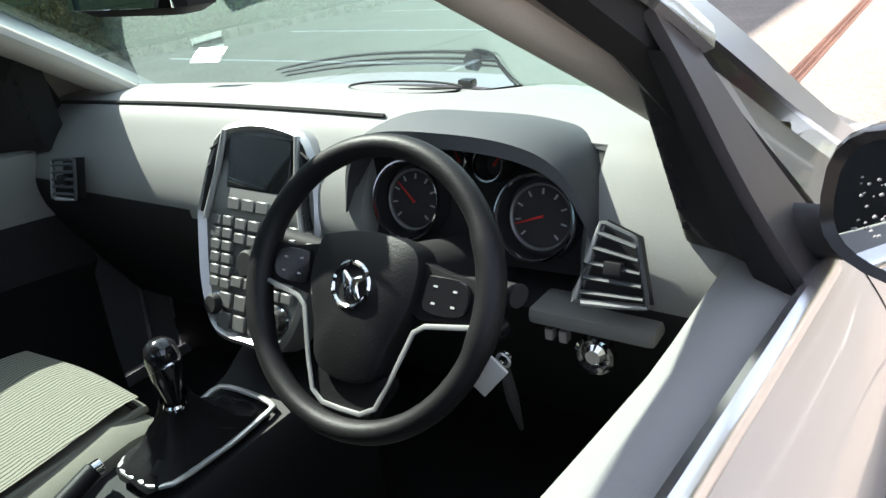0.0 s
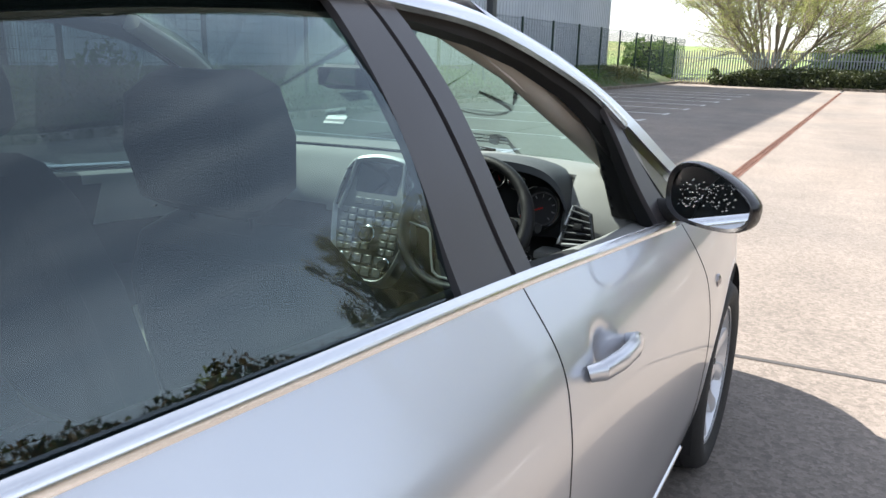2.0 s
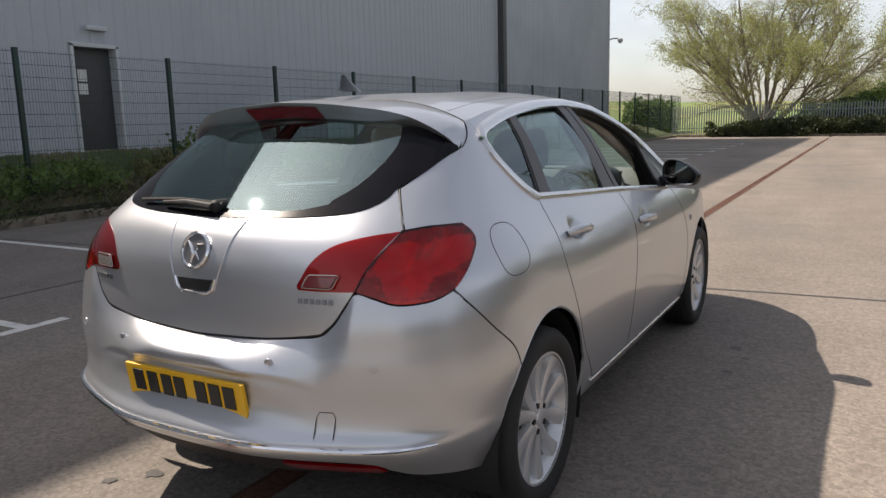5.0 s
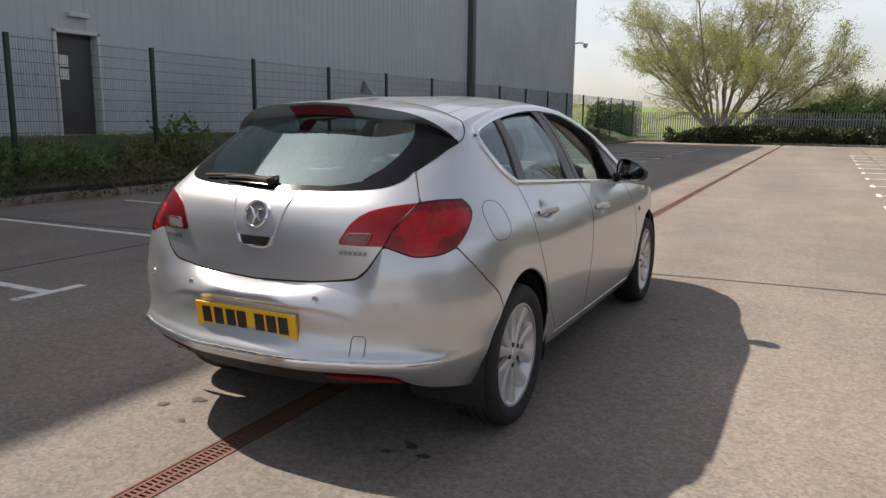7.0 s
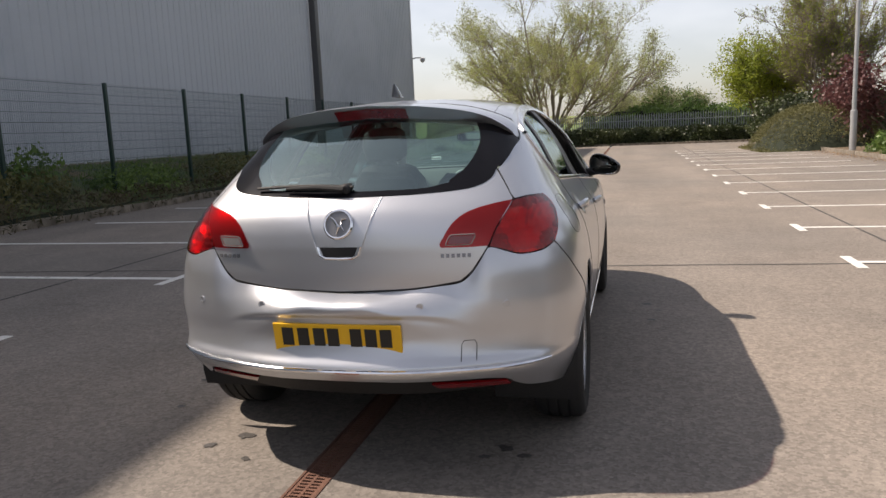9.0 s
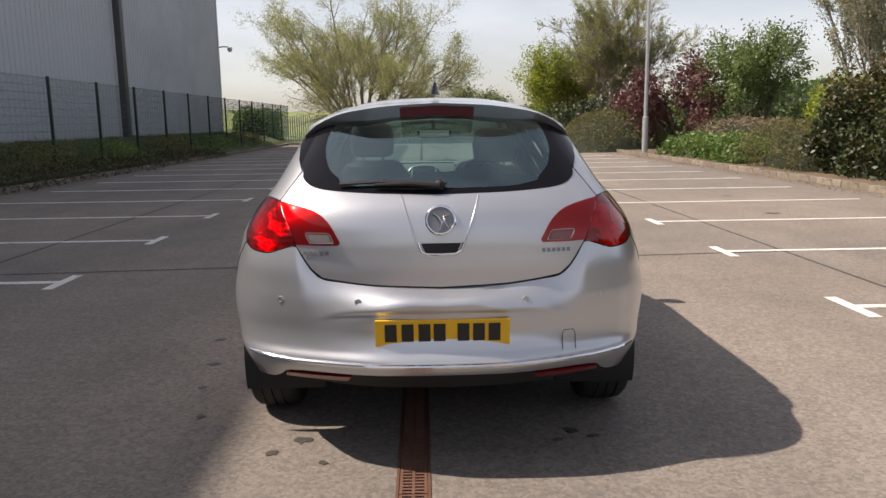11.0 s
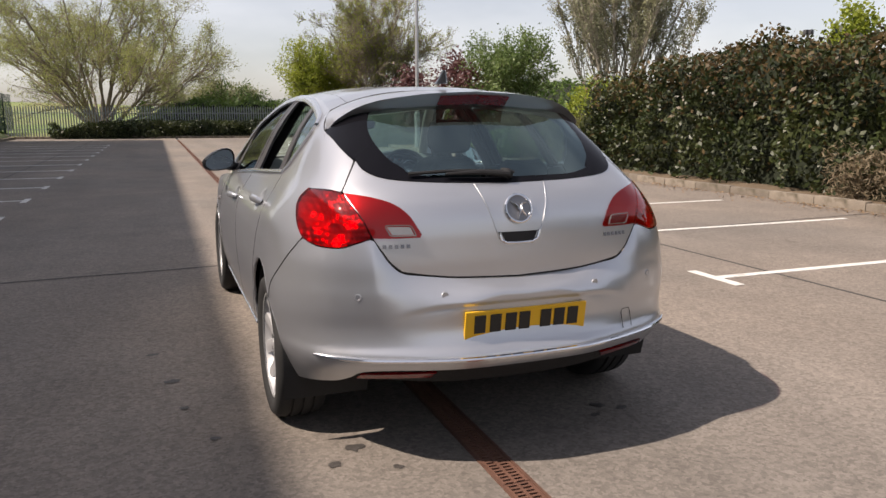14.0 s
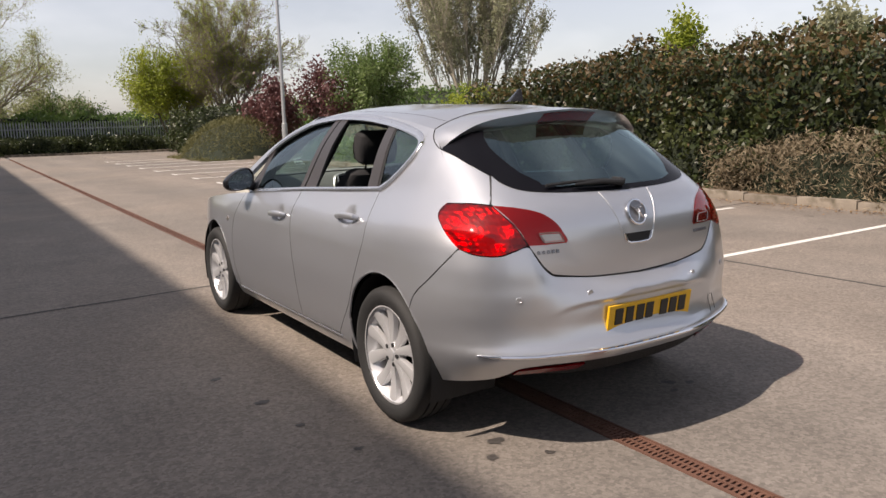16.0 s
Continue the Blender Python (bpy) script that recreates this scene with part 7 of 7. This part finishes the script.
BARK = material("grey-brown bark", (0.10, 0.08, 0.06), 0.9, 0, 0.3, 3, 30, 0.5)
TWIG = material("pale twigs", (0.22, 0.185, 0.145), 0.9, 0, 0.3, 2, 20)
PALE_TWIG = material("pale poplar twigs", (0.34, 0.30, 0.24), 0.9, 0, 0.3, 2, 20)
WILLOW_LEAF = leaf_material("willow leaves", (0.22, 0.25, 0.07), (0.40, 0.42, 0.15), 0.5)
LIME_LEAF = leaf_material("fresh yellow-green leaves", (0.20, 0.26, 0.035), (0.36, 0.40, 0.05), 0.5)
GREEN_LEAF = leaf_material("green leaves", (0.06, 0.12, 0.025), (0.17, 0.25, 0.06), 0.4)
PALE_LEAF = leaf_material("pale spring leaves", (0.24, 0.25, 0.14), (0.36, 0.36, 0.22), 0.5)
SPRING_LEAF = leaf_material("light spring leaves", (0.10, 0.16, 0.045), (0.21, 0.28, 0.09), 0.45)
MAROON_LEAF = leaf_material("maroon leaves", (0.10, 0.040, 0.042), (0.17, 0.075, 0.070), 0.35)
HEDGE_LEAF = leaf_material("glossy hedge leaves", (0.016, 0.030, 0.008), (0.062, 0.076, 0.022), 0.25, 0.45)
HEDGE_NEW = leaf_material("bronze new hedge leaves", (0.095, 0.060, 0.024), (0.14, 0.10, 0.04), 0.3, 0.45)
DRY_LEAF = leaf_material("dry buff shrub", (0.15, 0.115, 0.07), (0.26, 0.21, 0.135), 0.2, 0.7)
BRUSH_LEAF = leaf_material("olive brush", (0.10, 0.10, 0.035), (0.15, 0.14, 0.05), 0.25, 0.7)
BRAMBLE = leaf_material("dark bramble and dead stems", (0.035, 0.045, 0.018), (0.10, 0.075, 0.04), 0.2, 0.7)
SHADE_CORE = material("painted shade inside foliage", (0.012, 0.018, 0.007), 0.95, 0, 0.3, 2, 20, 0.3)
GRASS_BLADE = leaf_material("grass blades", (0.07, 0.13, 0.025), (0.15, 0.20, 0.05), 0.35, 0.6)


def leaves(rng, places, size, jitter, ratio=0.5, droop=0.0, outward=None):
    """Small pointed leaves about the places; one mesh."""
    v, f = [], []
    for p in places:
        c = Vector(p) + Vector((rng.gauss(0, jitter), rng.gauss(0, jitter), rng.gauss(0, jitter)))
        a = Vector((rng.uniform(-1, 1), rng.uniform(-1, 1), rng.uniform(-1, 1) - droop)).normalized()
        b = a.cross(Vector((rng.uniform(-1, 1), rng.uniform(-1, 1), rng.uniform(-1, 1)))).normalized()
        s = size * rng.uniform(0.6, 1.3)
        n = len(v)
        v += [c - a * s * 0.5, c + b * s * ratio * 0.5, c + a * s * 0.5, c - b * s * ratio * 0.5]
        f.append((n, n + 1, n + 2, n + 3))
    return v, f


def rods(limbs, sides=5):
    """Tapered limbs as one mesh: (points, radius at the foot, radius at the tip)."""
    v, f = [], []
    for pts, r0, r1 in limbs:
        k = sides if r0 > 0.03 else 3
        first = len(v)
        for i, p in enumerate(pts):
            way = (pts[min(i + 1, len(pts) - 1)] - pts[max(i - 1, 0)]).normalized()
            s = way.cross(Vector((0.31, 0.87, 0.38))).normalized()
            t = way.cross(s)
            r = r0 + (r1 - r0) * i / (len(pts) - 1)
            for j in range(k):
                a = j * math.tau / k
                v.append(p + r * (math.cos(a) * s + math.sin(a) * t))
        for i in range(len(pts) - 1):
            for j in range(k):
                a = first + i * k
                f.append((a + j, a + (j + 1) % k, a + k + (j + 1) % k, a + k + j))
    return v, f


def grow(rng, foot, stems, lean, length, radius, kids, ratio, angle, rise, leaf_from, per_twig, wander=0.14):
    """Limbs and leaf places of a tree: stems from the foot, kids a tuple of branch counts by level."""
    limbs, places = [], []

    def limb(p, way, ln, r, level):
        n = 6 if level < 2 else 4
        pts = [p]
        for _ in range(n):
            way = (way + Vector((rng.gauss(0, wander), rng.gauss(0, wander), rng.gauss(0, wander) + rise[min(level, len(rise) - 1)]))).normalized()
            p = p + way * ln / n
            pts.append(p)
        limbs.append((pts, r, r * 0.35))
        if level < len(kids):
            for k in range(kids[level]):
                u = rng.uniform(0.22 if level else 0.3, 1.0)
                i = min(n - 1, int(u * n))
                q = pts[i].lerp(pts[i + 1], u * n - i)
                d = (pts[i + 1] - pts[i]).normalized()
                o = d.cross(Vector((rng.uniform(-1, 1), rng.uniform(-1, 1), rng.uniform(-1, 1)))).normalized()
                a = radians(angle[min(level, len(angle) - 1)] * rng.uniform(0.6, 1.3))
                limb(q, (d * math.cos(a) + o * math.sin(a)).normalized(), ln * ratio * rng.uniform(0.6, 1.1) * (1.15 - 0.45 * u), max(0.008, r * (1 - 0.6 * u) * 0.55), level + 1)
        if level >= leaf_from:
            for _ in range(per_twig):
                u = rng.uniform(0.15, 1) * n
                i = min(n - 1, int(u))
                places.append(pts[i].lerp(pts[i + 1], u - i))

    for k in range(stems):
        a = math.tau * (k + rng.uniform(-0.3, 0.3)) / stems
        t = radians(lean * rng.uniform(0.5 if stems < 9 else 0.05, 1.2)) if stems > 1 else radians(2)
        limb(Vector(foot) + Vector((math.cos(a), math.sin(a), 0)) * 0.15 * (stems > 1), Vector((math.cos(a) * math.sin(t), math.sin(a) * math.sin(t), math.cos(t))), length * rng.uniform(0.85, 1.1), radius, 0)
    return limbs, places


def tree(label, at, seed, bark, leaf, leaf_size, jitter, kind_ratio=0.45, droop=0.0, **how):
    rng = random.Random(seed)
    base = thing("tree", label, "tree", at=at)
    limbs, places = grow(rng, (0, 0, 0), **how)
    v, f = rods(limbs)
    raw("trunk", v, f, bark, base, "trunk with limbs and twigs")
    if places:
        v, f = leaves(rng, places, leaf_size, jitter, kind_ratio, droop)
        raw("crown", v, f, leaf, base, "many small leaves")
    return base


tree("spreading crack willow with thin yellow-green leaves", (-4.5, 52, 0.3), 6, TWIG, WILLOW_LEAF, 0.115, 0.22, 0.34, 0.4, stems=20, lean=64, length=9.6, radius=0.11, kids=(15, 10, 6), ratio=0.40, angle=(36, 40, 45), rise=(0.06, 0.04, 0.0), leaf_from=2, per_twig=5)
tree("half-bare round maple coming into yellow-green leaf", (11.4, 41, 0.3), 9, TWIG, LIME_LEAF, 0.085, 0.10, 0.6, 0.0, stems=16, lean=44, length=7.2, radius=0.07, kids=(18, 12, 9), ratio=0.42, angle=(36, 34, 34), rise=(0.07, 0.06, 0.04), leaf_from=3, per_twig=1)
tree("bright yellow-green young tree", (8.7, 42.5, 0.2), 15, BARK, LIME_LEAF, 0.13, 0.24, 0.55, 0.0, stems=7, lean=26, length=4.4, radius=0.06, kids=(12, 9), ratio=0.46, angle=(40, 40), rise=(0.08, 0.05), leaf_from=1, per_twig=28)
tree("broad green tree with fresh leaves", (13.2, 26.5, 0.2), 21, BARK, SPRING_LEAF, 0.12, 0.16, 0.55, 0.0, stems=6, lean=30, length=3.9, radius=0.06, kids=(11, 9), ratio=0.48, angle=(42, 42), rise=(0.05, 0.03), leaf_from=1, per_twig=26)
tree("tall pale poplar with upright twigs", (22.3, 32, 0.2), 27, PALE_TWIG, PALE_LEAF, 0.15, 0.14, 0.5, 0.0, stems=22, lean=36, length=10.2, radius=0.07, kids=(18, 11, 5), ratio=0.32, angle=(24, 24, 24), rise=(0.09, 0.13, 0.13), leaf_from=3, per_twig=2, wander=0.08)
tree("maroon-leaved shrubby tree by the lamp post", (10.8, 28.0, 0.2), 33, BARK, MAROON_LEAF, 0.15, 0.22, 0.6, 0.0, stems=6, lean=30, length=3.0, radius=0.05, kids=(8, 6), ratio=0.46, angle=(42, 42), rise=(0.03, 0.02), leaf_from=1, per_twig=26)
for x, y, s, h in ((3.4, 62, 41, 3.2), (6.2, 64, 42, 3.0), (0.8, 70, 43, 3.6), (11.5, 60, 44, 4.2)):
    tree("pale feathery young willow in the distance", (x, y, 0.4), s, TWIG, PALE_LEAF, 0.24, 0.38, 0.4, 0.3, stems=4, lean=20, length=h, radius=0.07, kids=(9, 6), ratio=0.42, angle=(34, 36), rise=(0.05, 0.02), leaf_from=1, per_twig=22)
tree("dark twiggy bush by the willow", (4.2, 53, 0.3), 51, BARK, GREEN_LEAF, 0.16, 0.25, 0.5, 0.0, stems=7, lean=38, length=3.4, radius=0.05, kids=(8, 6, 4), ratio=0.45, angle=(40, 42, 42), rise=(0.03, 0.02, 0.0), leaf_from=3, per_twig=2)
tree("fresh green tree behind the hedge", (24, 19, 0.2), 57, BARK, LIME_LEAF, 0.2, 0.25, 0.6, 0.0, stems=1, lean=6, length=4.6, radius=0.12, kids=(12, 8), ratio=0.36, angle=(48, 42), rise=(0.04, 0.04), leaf_from=1, per_twig=26)
tree("bare grey tree behind the hedge", (25.5, 17.5, 0.2), 58, TWIG, PALE_LEAF, 0.12, 0.2, 0.5, 0.0, stems=2, lean=8, length=4.4, radius=0.08, kids=(10, 7, 4), ratio=0.36, angle=(40, 36, 36), rise=(0.05, 0.05, 0.04), leaf_from=3, per_twig=1)
tree("broad pale-leaved tree behind the hedge", (30, 16, 0.2), 59, BARK, PALE_LEAF, 0.24, 0.4, 0.6, 0.0, stems=3, lean=24, length=4.2, radius=0.12, kids=(10, 7), ratio=0.45, angle=(48, 42), rise=(0.03, 0.03), leaf_from=1, per_twig=40)


def mass(name, label, lo, hi, height, leaf, count, size, seed, core=True, ratio=0.55, rough=0.35, droop=0.0, category="shrub", kind="", second=None, base=0.0, domed=False):
    """A hedge or bank of shrubs: leaves through the outer shell of an uneven body over a dark core painted as inner
    shade.
    """
    rng = random.Random(seed)
    body = thing(name, label, category, kind=kind)
    cx, cy = (lo[0] + hi[0]) / 2, (lo[1] + hi[1]) / 2
    rx, ry = (hi[0] - lo[0]) / 2, (hi[1] - lo[1]) / 2

    def top_z(x, y):
        u, w = abs(x - cx) / rx, abs(y - cy) / ry
        edge = max(0.0, 1 - max(u, w) ** 6 * 0.75) if not domed else max(0.0, 1 - math.hypot(u, w * 0.9) ** 2.4) ** 0.8
        n = noise.noise(Vector((x * 0.9, y * 0.9, seed))) * 0.55 + noise.noise(Vector((x * 2.6, y * 2.6, seed + 5))) * 0.3
        return base + height * edge * (1 + rough * 0.5 * n)

    def swell(x, y, z):
        return noise.noise(Vector((x * 1.5 + 7, y * 1.5, z * 1.8 + seed))) * rough * 0.8

    # near-black body under the leaves, painted as the shade between them
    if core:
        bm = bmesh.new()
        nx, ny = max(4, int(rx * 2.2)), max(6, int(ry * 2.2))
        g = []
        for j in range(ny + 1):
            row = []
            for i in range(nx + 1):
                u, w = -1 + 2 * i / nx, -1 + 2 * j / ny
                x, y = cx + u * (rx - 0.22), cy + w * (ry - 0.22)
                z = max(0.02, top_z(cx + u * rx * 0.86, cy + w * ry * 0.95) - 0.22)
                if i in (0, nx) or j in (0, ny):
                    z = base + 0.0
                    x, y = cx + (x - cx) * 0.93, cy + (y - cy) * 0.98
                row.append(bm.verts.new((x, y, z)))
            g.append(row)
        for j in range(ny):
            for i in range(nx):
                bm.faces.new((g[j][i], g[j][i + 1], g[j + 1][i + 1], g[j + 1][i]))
        part("shade_core", bm, SHADE_CORE, body)
    places, other = [], []
    per_top, per_x, per_y = 4 * rx * ry, 2 * ry * height, 2 * rx * height
    per_x, per_y = (0.0, 0.0) if domed else (per_x, per_y)
    total = per_top + 2 * per_x + 2 * per_y
    for _ in range(count):
        k = rng.uniform(0, total)
        d = abs(rng.gauss(0, 0.10))
        if k < per_top:
            x, y = rng.uniform(lo[0], hi[0]), rng.uniform(lo[1], hi[1])
            z = top_z(x, y) - d + 0.05
            if rng.random() < 0.05:
                z += rng.uniform(0, 0.12)
        elif k < per_top + 2 * per_x:
            y, z = rng.uniform(lo[1], hi[1]), base + rng.uniform(0.04, 1) ** 0.9 * height
            right = k < per_top + per_x
            e = swell(0, y, z)
            x = (hi[0] - d + e) if right else (lo[0] + d - e)
            if z > top_z(cx, y):
                z = top_z(cx, y) - d
        else:
            x, z = rng.uniform(lo[0], hi[0]), base + rng.uniform(0.04, 1) ** 0.9 * height
            far = k < per_top + 2 * per_x + per_y
            e = swell(x, 0, z)
            y = (hi[1] - d + e) if far else (lo[1] + d - e)
            if z > top_z(x, cy):
                z = top_z(x, cy) - d
        z = max(base + 0.02, z)
        new_growth = second and rng.random() < max(0.04, (z - base) / height - 0.45) * 0.9
        (other if new_growth else places).append((x, y, z))
    v, f = leaves(rng, places, size, 0.05, ratio, droop)
    tagged(raw("foliage", v, f, leaf, body), "", "", "", "stuff")
    if other:
        v, f = leaves(rng, other, size, 0.05, ratio, droop)
        tagged(raw("new_growth", v, f, second, body), "bronze new leaves", "", "", "stuff")
    return body


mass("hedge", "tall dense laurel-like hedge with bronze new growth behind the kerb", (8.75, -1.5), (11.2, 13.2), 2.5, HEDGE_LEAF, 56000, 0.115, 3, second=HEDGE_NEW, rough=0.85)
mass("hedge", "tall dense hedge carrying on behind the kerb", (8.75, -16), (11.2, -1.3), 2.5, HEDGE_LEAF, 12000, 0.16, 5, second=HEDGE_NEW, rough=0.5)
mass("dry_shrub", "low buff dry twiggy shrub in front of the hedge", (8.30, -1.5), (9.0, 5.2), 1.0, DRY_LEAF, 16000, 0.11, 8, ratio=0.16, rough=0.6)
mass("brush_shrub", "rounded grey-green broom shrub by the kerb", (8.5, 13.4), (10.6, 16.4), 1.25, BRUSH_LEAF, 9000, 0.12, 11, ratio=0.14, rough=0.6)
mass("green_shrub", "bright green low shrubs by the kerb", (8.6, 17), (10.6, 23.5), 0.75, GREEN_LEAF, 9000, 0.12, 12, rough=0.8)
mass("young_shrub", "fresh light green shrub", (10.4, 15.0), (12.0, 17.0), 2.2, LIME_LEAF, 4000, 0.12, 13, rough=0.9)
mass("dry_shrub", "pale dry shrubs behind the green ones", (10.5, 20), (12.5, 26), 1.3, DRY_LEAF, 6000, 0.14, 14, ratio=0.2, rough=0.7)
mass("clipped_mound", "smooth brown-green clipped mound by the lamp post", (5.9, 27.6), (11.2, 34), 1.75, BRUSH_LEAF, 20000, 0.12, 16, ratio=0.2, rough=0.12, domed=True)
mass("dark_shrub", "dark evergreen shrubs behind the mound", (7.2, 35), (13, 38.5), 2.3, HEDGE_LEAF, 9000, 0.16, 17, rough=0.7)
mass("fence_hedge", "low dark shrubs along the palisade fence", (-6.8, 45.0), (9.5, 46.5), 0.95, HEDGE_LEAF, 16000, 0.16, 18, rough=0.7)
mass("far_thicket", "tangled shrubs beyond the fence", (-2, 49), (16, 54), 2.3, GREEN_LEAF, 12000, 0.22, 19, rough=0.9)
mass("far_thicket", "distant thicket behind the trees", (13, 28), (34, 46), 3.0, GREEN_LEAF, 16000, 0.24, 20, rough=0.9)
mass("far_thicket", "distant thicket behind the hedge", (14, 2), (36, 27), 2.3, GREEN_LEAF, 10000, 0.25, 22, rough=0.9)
mass("field_bush", "dark rounded bush in the field", (-13.5, 50), (-10.5, 53), 2.4, GREEN_LEAF, 4000, 0.2, 23, rough=0.6)
for k, (x, y, r, h) in enumerate(((-9.6, 2.5, 0.5, 0.45), (-9.5, 5.0, 0.55, 0.5), (-9.65, 7.7, 0.5, 0.55), (-9.5, 11, 0.6, 0.5), (-9.6, 15, 0.7, 0.6), (-9.55, 19.5, 0.8, 0.55), (-9.6, 24.5, 0.9, 0.6), (-9.6, 30, 1.0, 0.55), (-9.6, 36, 1.2, 0.6))):
    mass("bank_shrub", "scrubby low shrub on the bank under the fence", (x - r * 0.7, y - r * 1.7), (x + r * 0.7, y + r * 1.7), h, (BRUSH_LEAF, GREEN_LEAF)[k % 2], 1500, 0.12, 30 + k, core=False, ratio=0.3, rough=0.9, base=0.12 + 0.2)
mass("bank_brambles", "dark brambles and dead grass spilling over the kerb", (-9.6, -6), (-8.72, 30), 0.42, BRAMBLE, 15000, 0.12, 61, ratio=0.25, rough=1.0)
mass("bank_shrub", "leafy sprig by the fence post", (-10.0, 7.6), (-9.5, 8.8), 0.5, GREEN_LEAF, 260, 0.13, 45, core=False, rough=0.9, base=0.75)

# grass on the bank
rng = random.Random(5)
v, f = [], []
for _ in range(14000):
    x, y = -9.1 - 2.9 * rng.random(), -4 + 46 * rng.random() ** 1.3
    z = 0.03 + 0.88 * max(0, min(1, (-8.95 - x) / 3.1)) ** 0.6
    a, h = rng.uniform(0, math.tau), rng.uniform(0.06, 0.2)
    n = len(v)
    lean = Vector((rng.gauss(0, 0.05), rng.gauss(0, 0.05), h))
    s = Vector((math.cos(a), math.sin(a), 0)) * 0.012
    p = Vector((x, y, z))
    v += [p - s, p + s, p + lean]
    f.append((n, n + 1, n + 2))
tagged(raw("bank_grass", v, f, GRASS_BLADE), "rough grass on the bank", "grass", "", "stuff")

# field beyond the far fence
FIELD = material("spring field", (0.13, 0.19, 0.05), 0.95, 0, 0.3, 0.15, 4, 0.4, second=(0.20, 0.21, 0.08), patch=(0.08, 0.45, 0.6))
mound((-160, 48), (170, 260), lambda x, y: 0.02 + 3.3 * max(0, min(1, (y - 50) / 40)) * (0.55 + 0.45 * max(0, min(1, (10 - x) / 40))) - 0.0 * x, "field", FIELD, "green field rising beyond the fence", 60, 50, 0.25)
mound((8.3, -14), (60, 44), lambda x, y: 0.10 + 0.02 * min(10, x - 8.3), "verge", SOIL, "bare soil verge behind the kerb", 40, 60, 0.04)

# palisade fence
GALV = material("galvanised palisade", (0.30, 0.33, 0.34), 0.5, 0.3, 0.12, 4, 50, 0.05, per_object=0.2)
palisade = thing("palisade_fence", "galvanised steel palisade fence with pointed pales", "fence", kind="structure")
bm = bmesh.new()
out = [(-0.035, 0.0), (0.035, 0.0), (0.035, 1.72), (0.0, 1.86), (-0.035, 1.72)]
for d in (-0.004, 0.004):
    ring = [bm.verts.new((x, d + 0.012 * (abs(x) < 0.01), z + 0.1)) for x, z in out]
    bm.faces.new(ring if d < 0 else ring[::-1])
bm.verts.ensure_lookup_table()
for i in range(5):
    bm.faces.new((bm.verts[i], bm.verts[(i + 1) % 5], bm.verts[5 + (i + 1) % 5], bm.verts[5 + i]))
pale = part("pale", bm, GALV, palisade, "", False)
A, B = Vector((-9.6, 47.8, 0)), Vector((14.5, 46.6, 0))
for k in range(162):
    o = pale if k == 0 else new("pale", pale.data)
    o.parent, o.location = palisade, A.lerp(B, k / 161)
for z in (0.5, 1.5):
    bm = bmesh.new()
    add_tube(bm, [A + Vector((0, 0.03, z)), B + Vector((0, 0.03, z))], 0.025, 4)
    part("rail", bm, GALV, palisade)

# lamp post and floodlight mast
STEEL = material("galvanised lamp post", (0.42, 0.43, 0.44), 0.45, 0.5, 0.08, 4, 60)
lamp = thing("lamp_post", "tall tapered galvanised lamp post behind the kerb", "lamp post", at=(8.5, 25.2, 0.05))
bm = bmesh.new()
add_tube(bm, [(0, 0, 0), (0, 0, 1.4), (0, 0, 1.42), (0, 0, 9.0)], [0.11, 0.11, 0.075, 0.05], 14)
part("column", bm, STEEL, lamp)
bm = bmesh.new()
add_box(bm, (-0.75, -0.14, 9.0), (0.1, 0.14, 9.12), 0.04)
part("lantern", bm, STEEL, lamp)
mast = thing("floodlight_mast", "distant floodlight mast with a cluster of lamps", "floodlight", at=(33.0, 29.5, 0))
bm = bmesh.new()
add_tube(bm, [(0, 0, 0), (0, 0, 5.9)], [0.1, 0.06], 8)
part("column", bm, STEEL, mast)
for a in range(4):
    bm = bmesh.new()
    add_box(bm, (-0.12, 0.1, 5.8), (0.12, 0.28, 6.05), 0.02, pose(0, 0, 0, 0, 0, 90 * a))
    part("floodlight", bm, PIPE, mast)
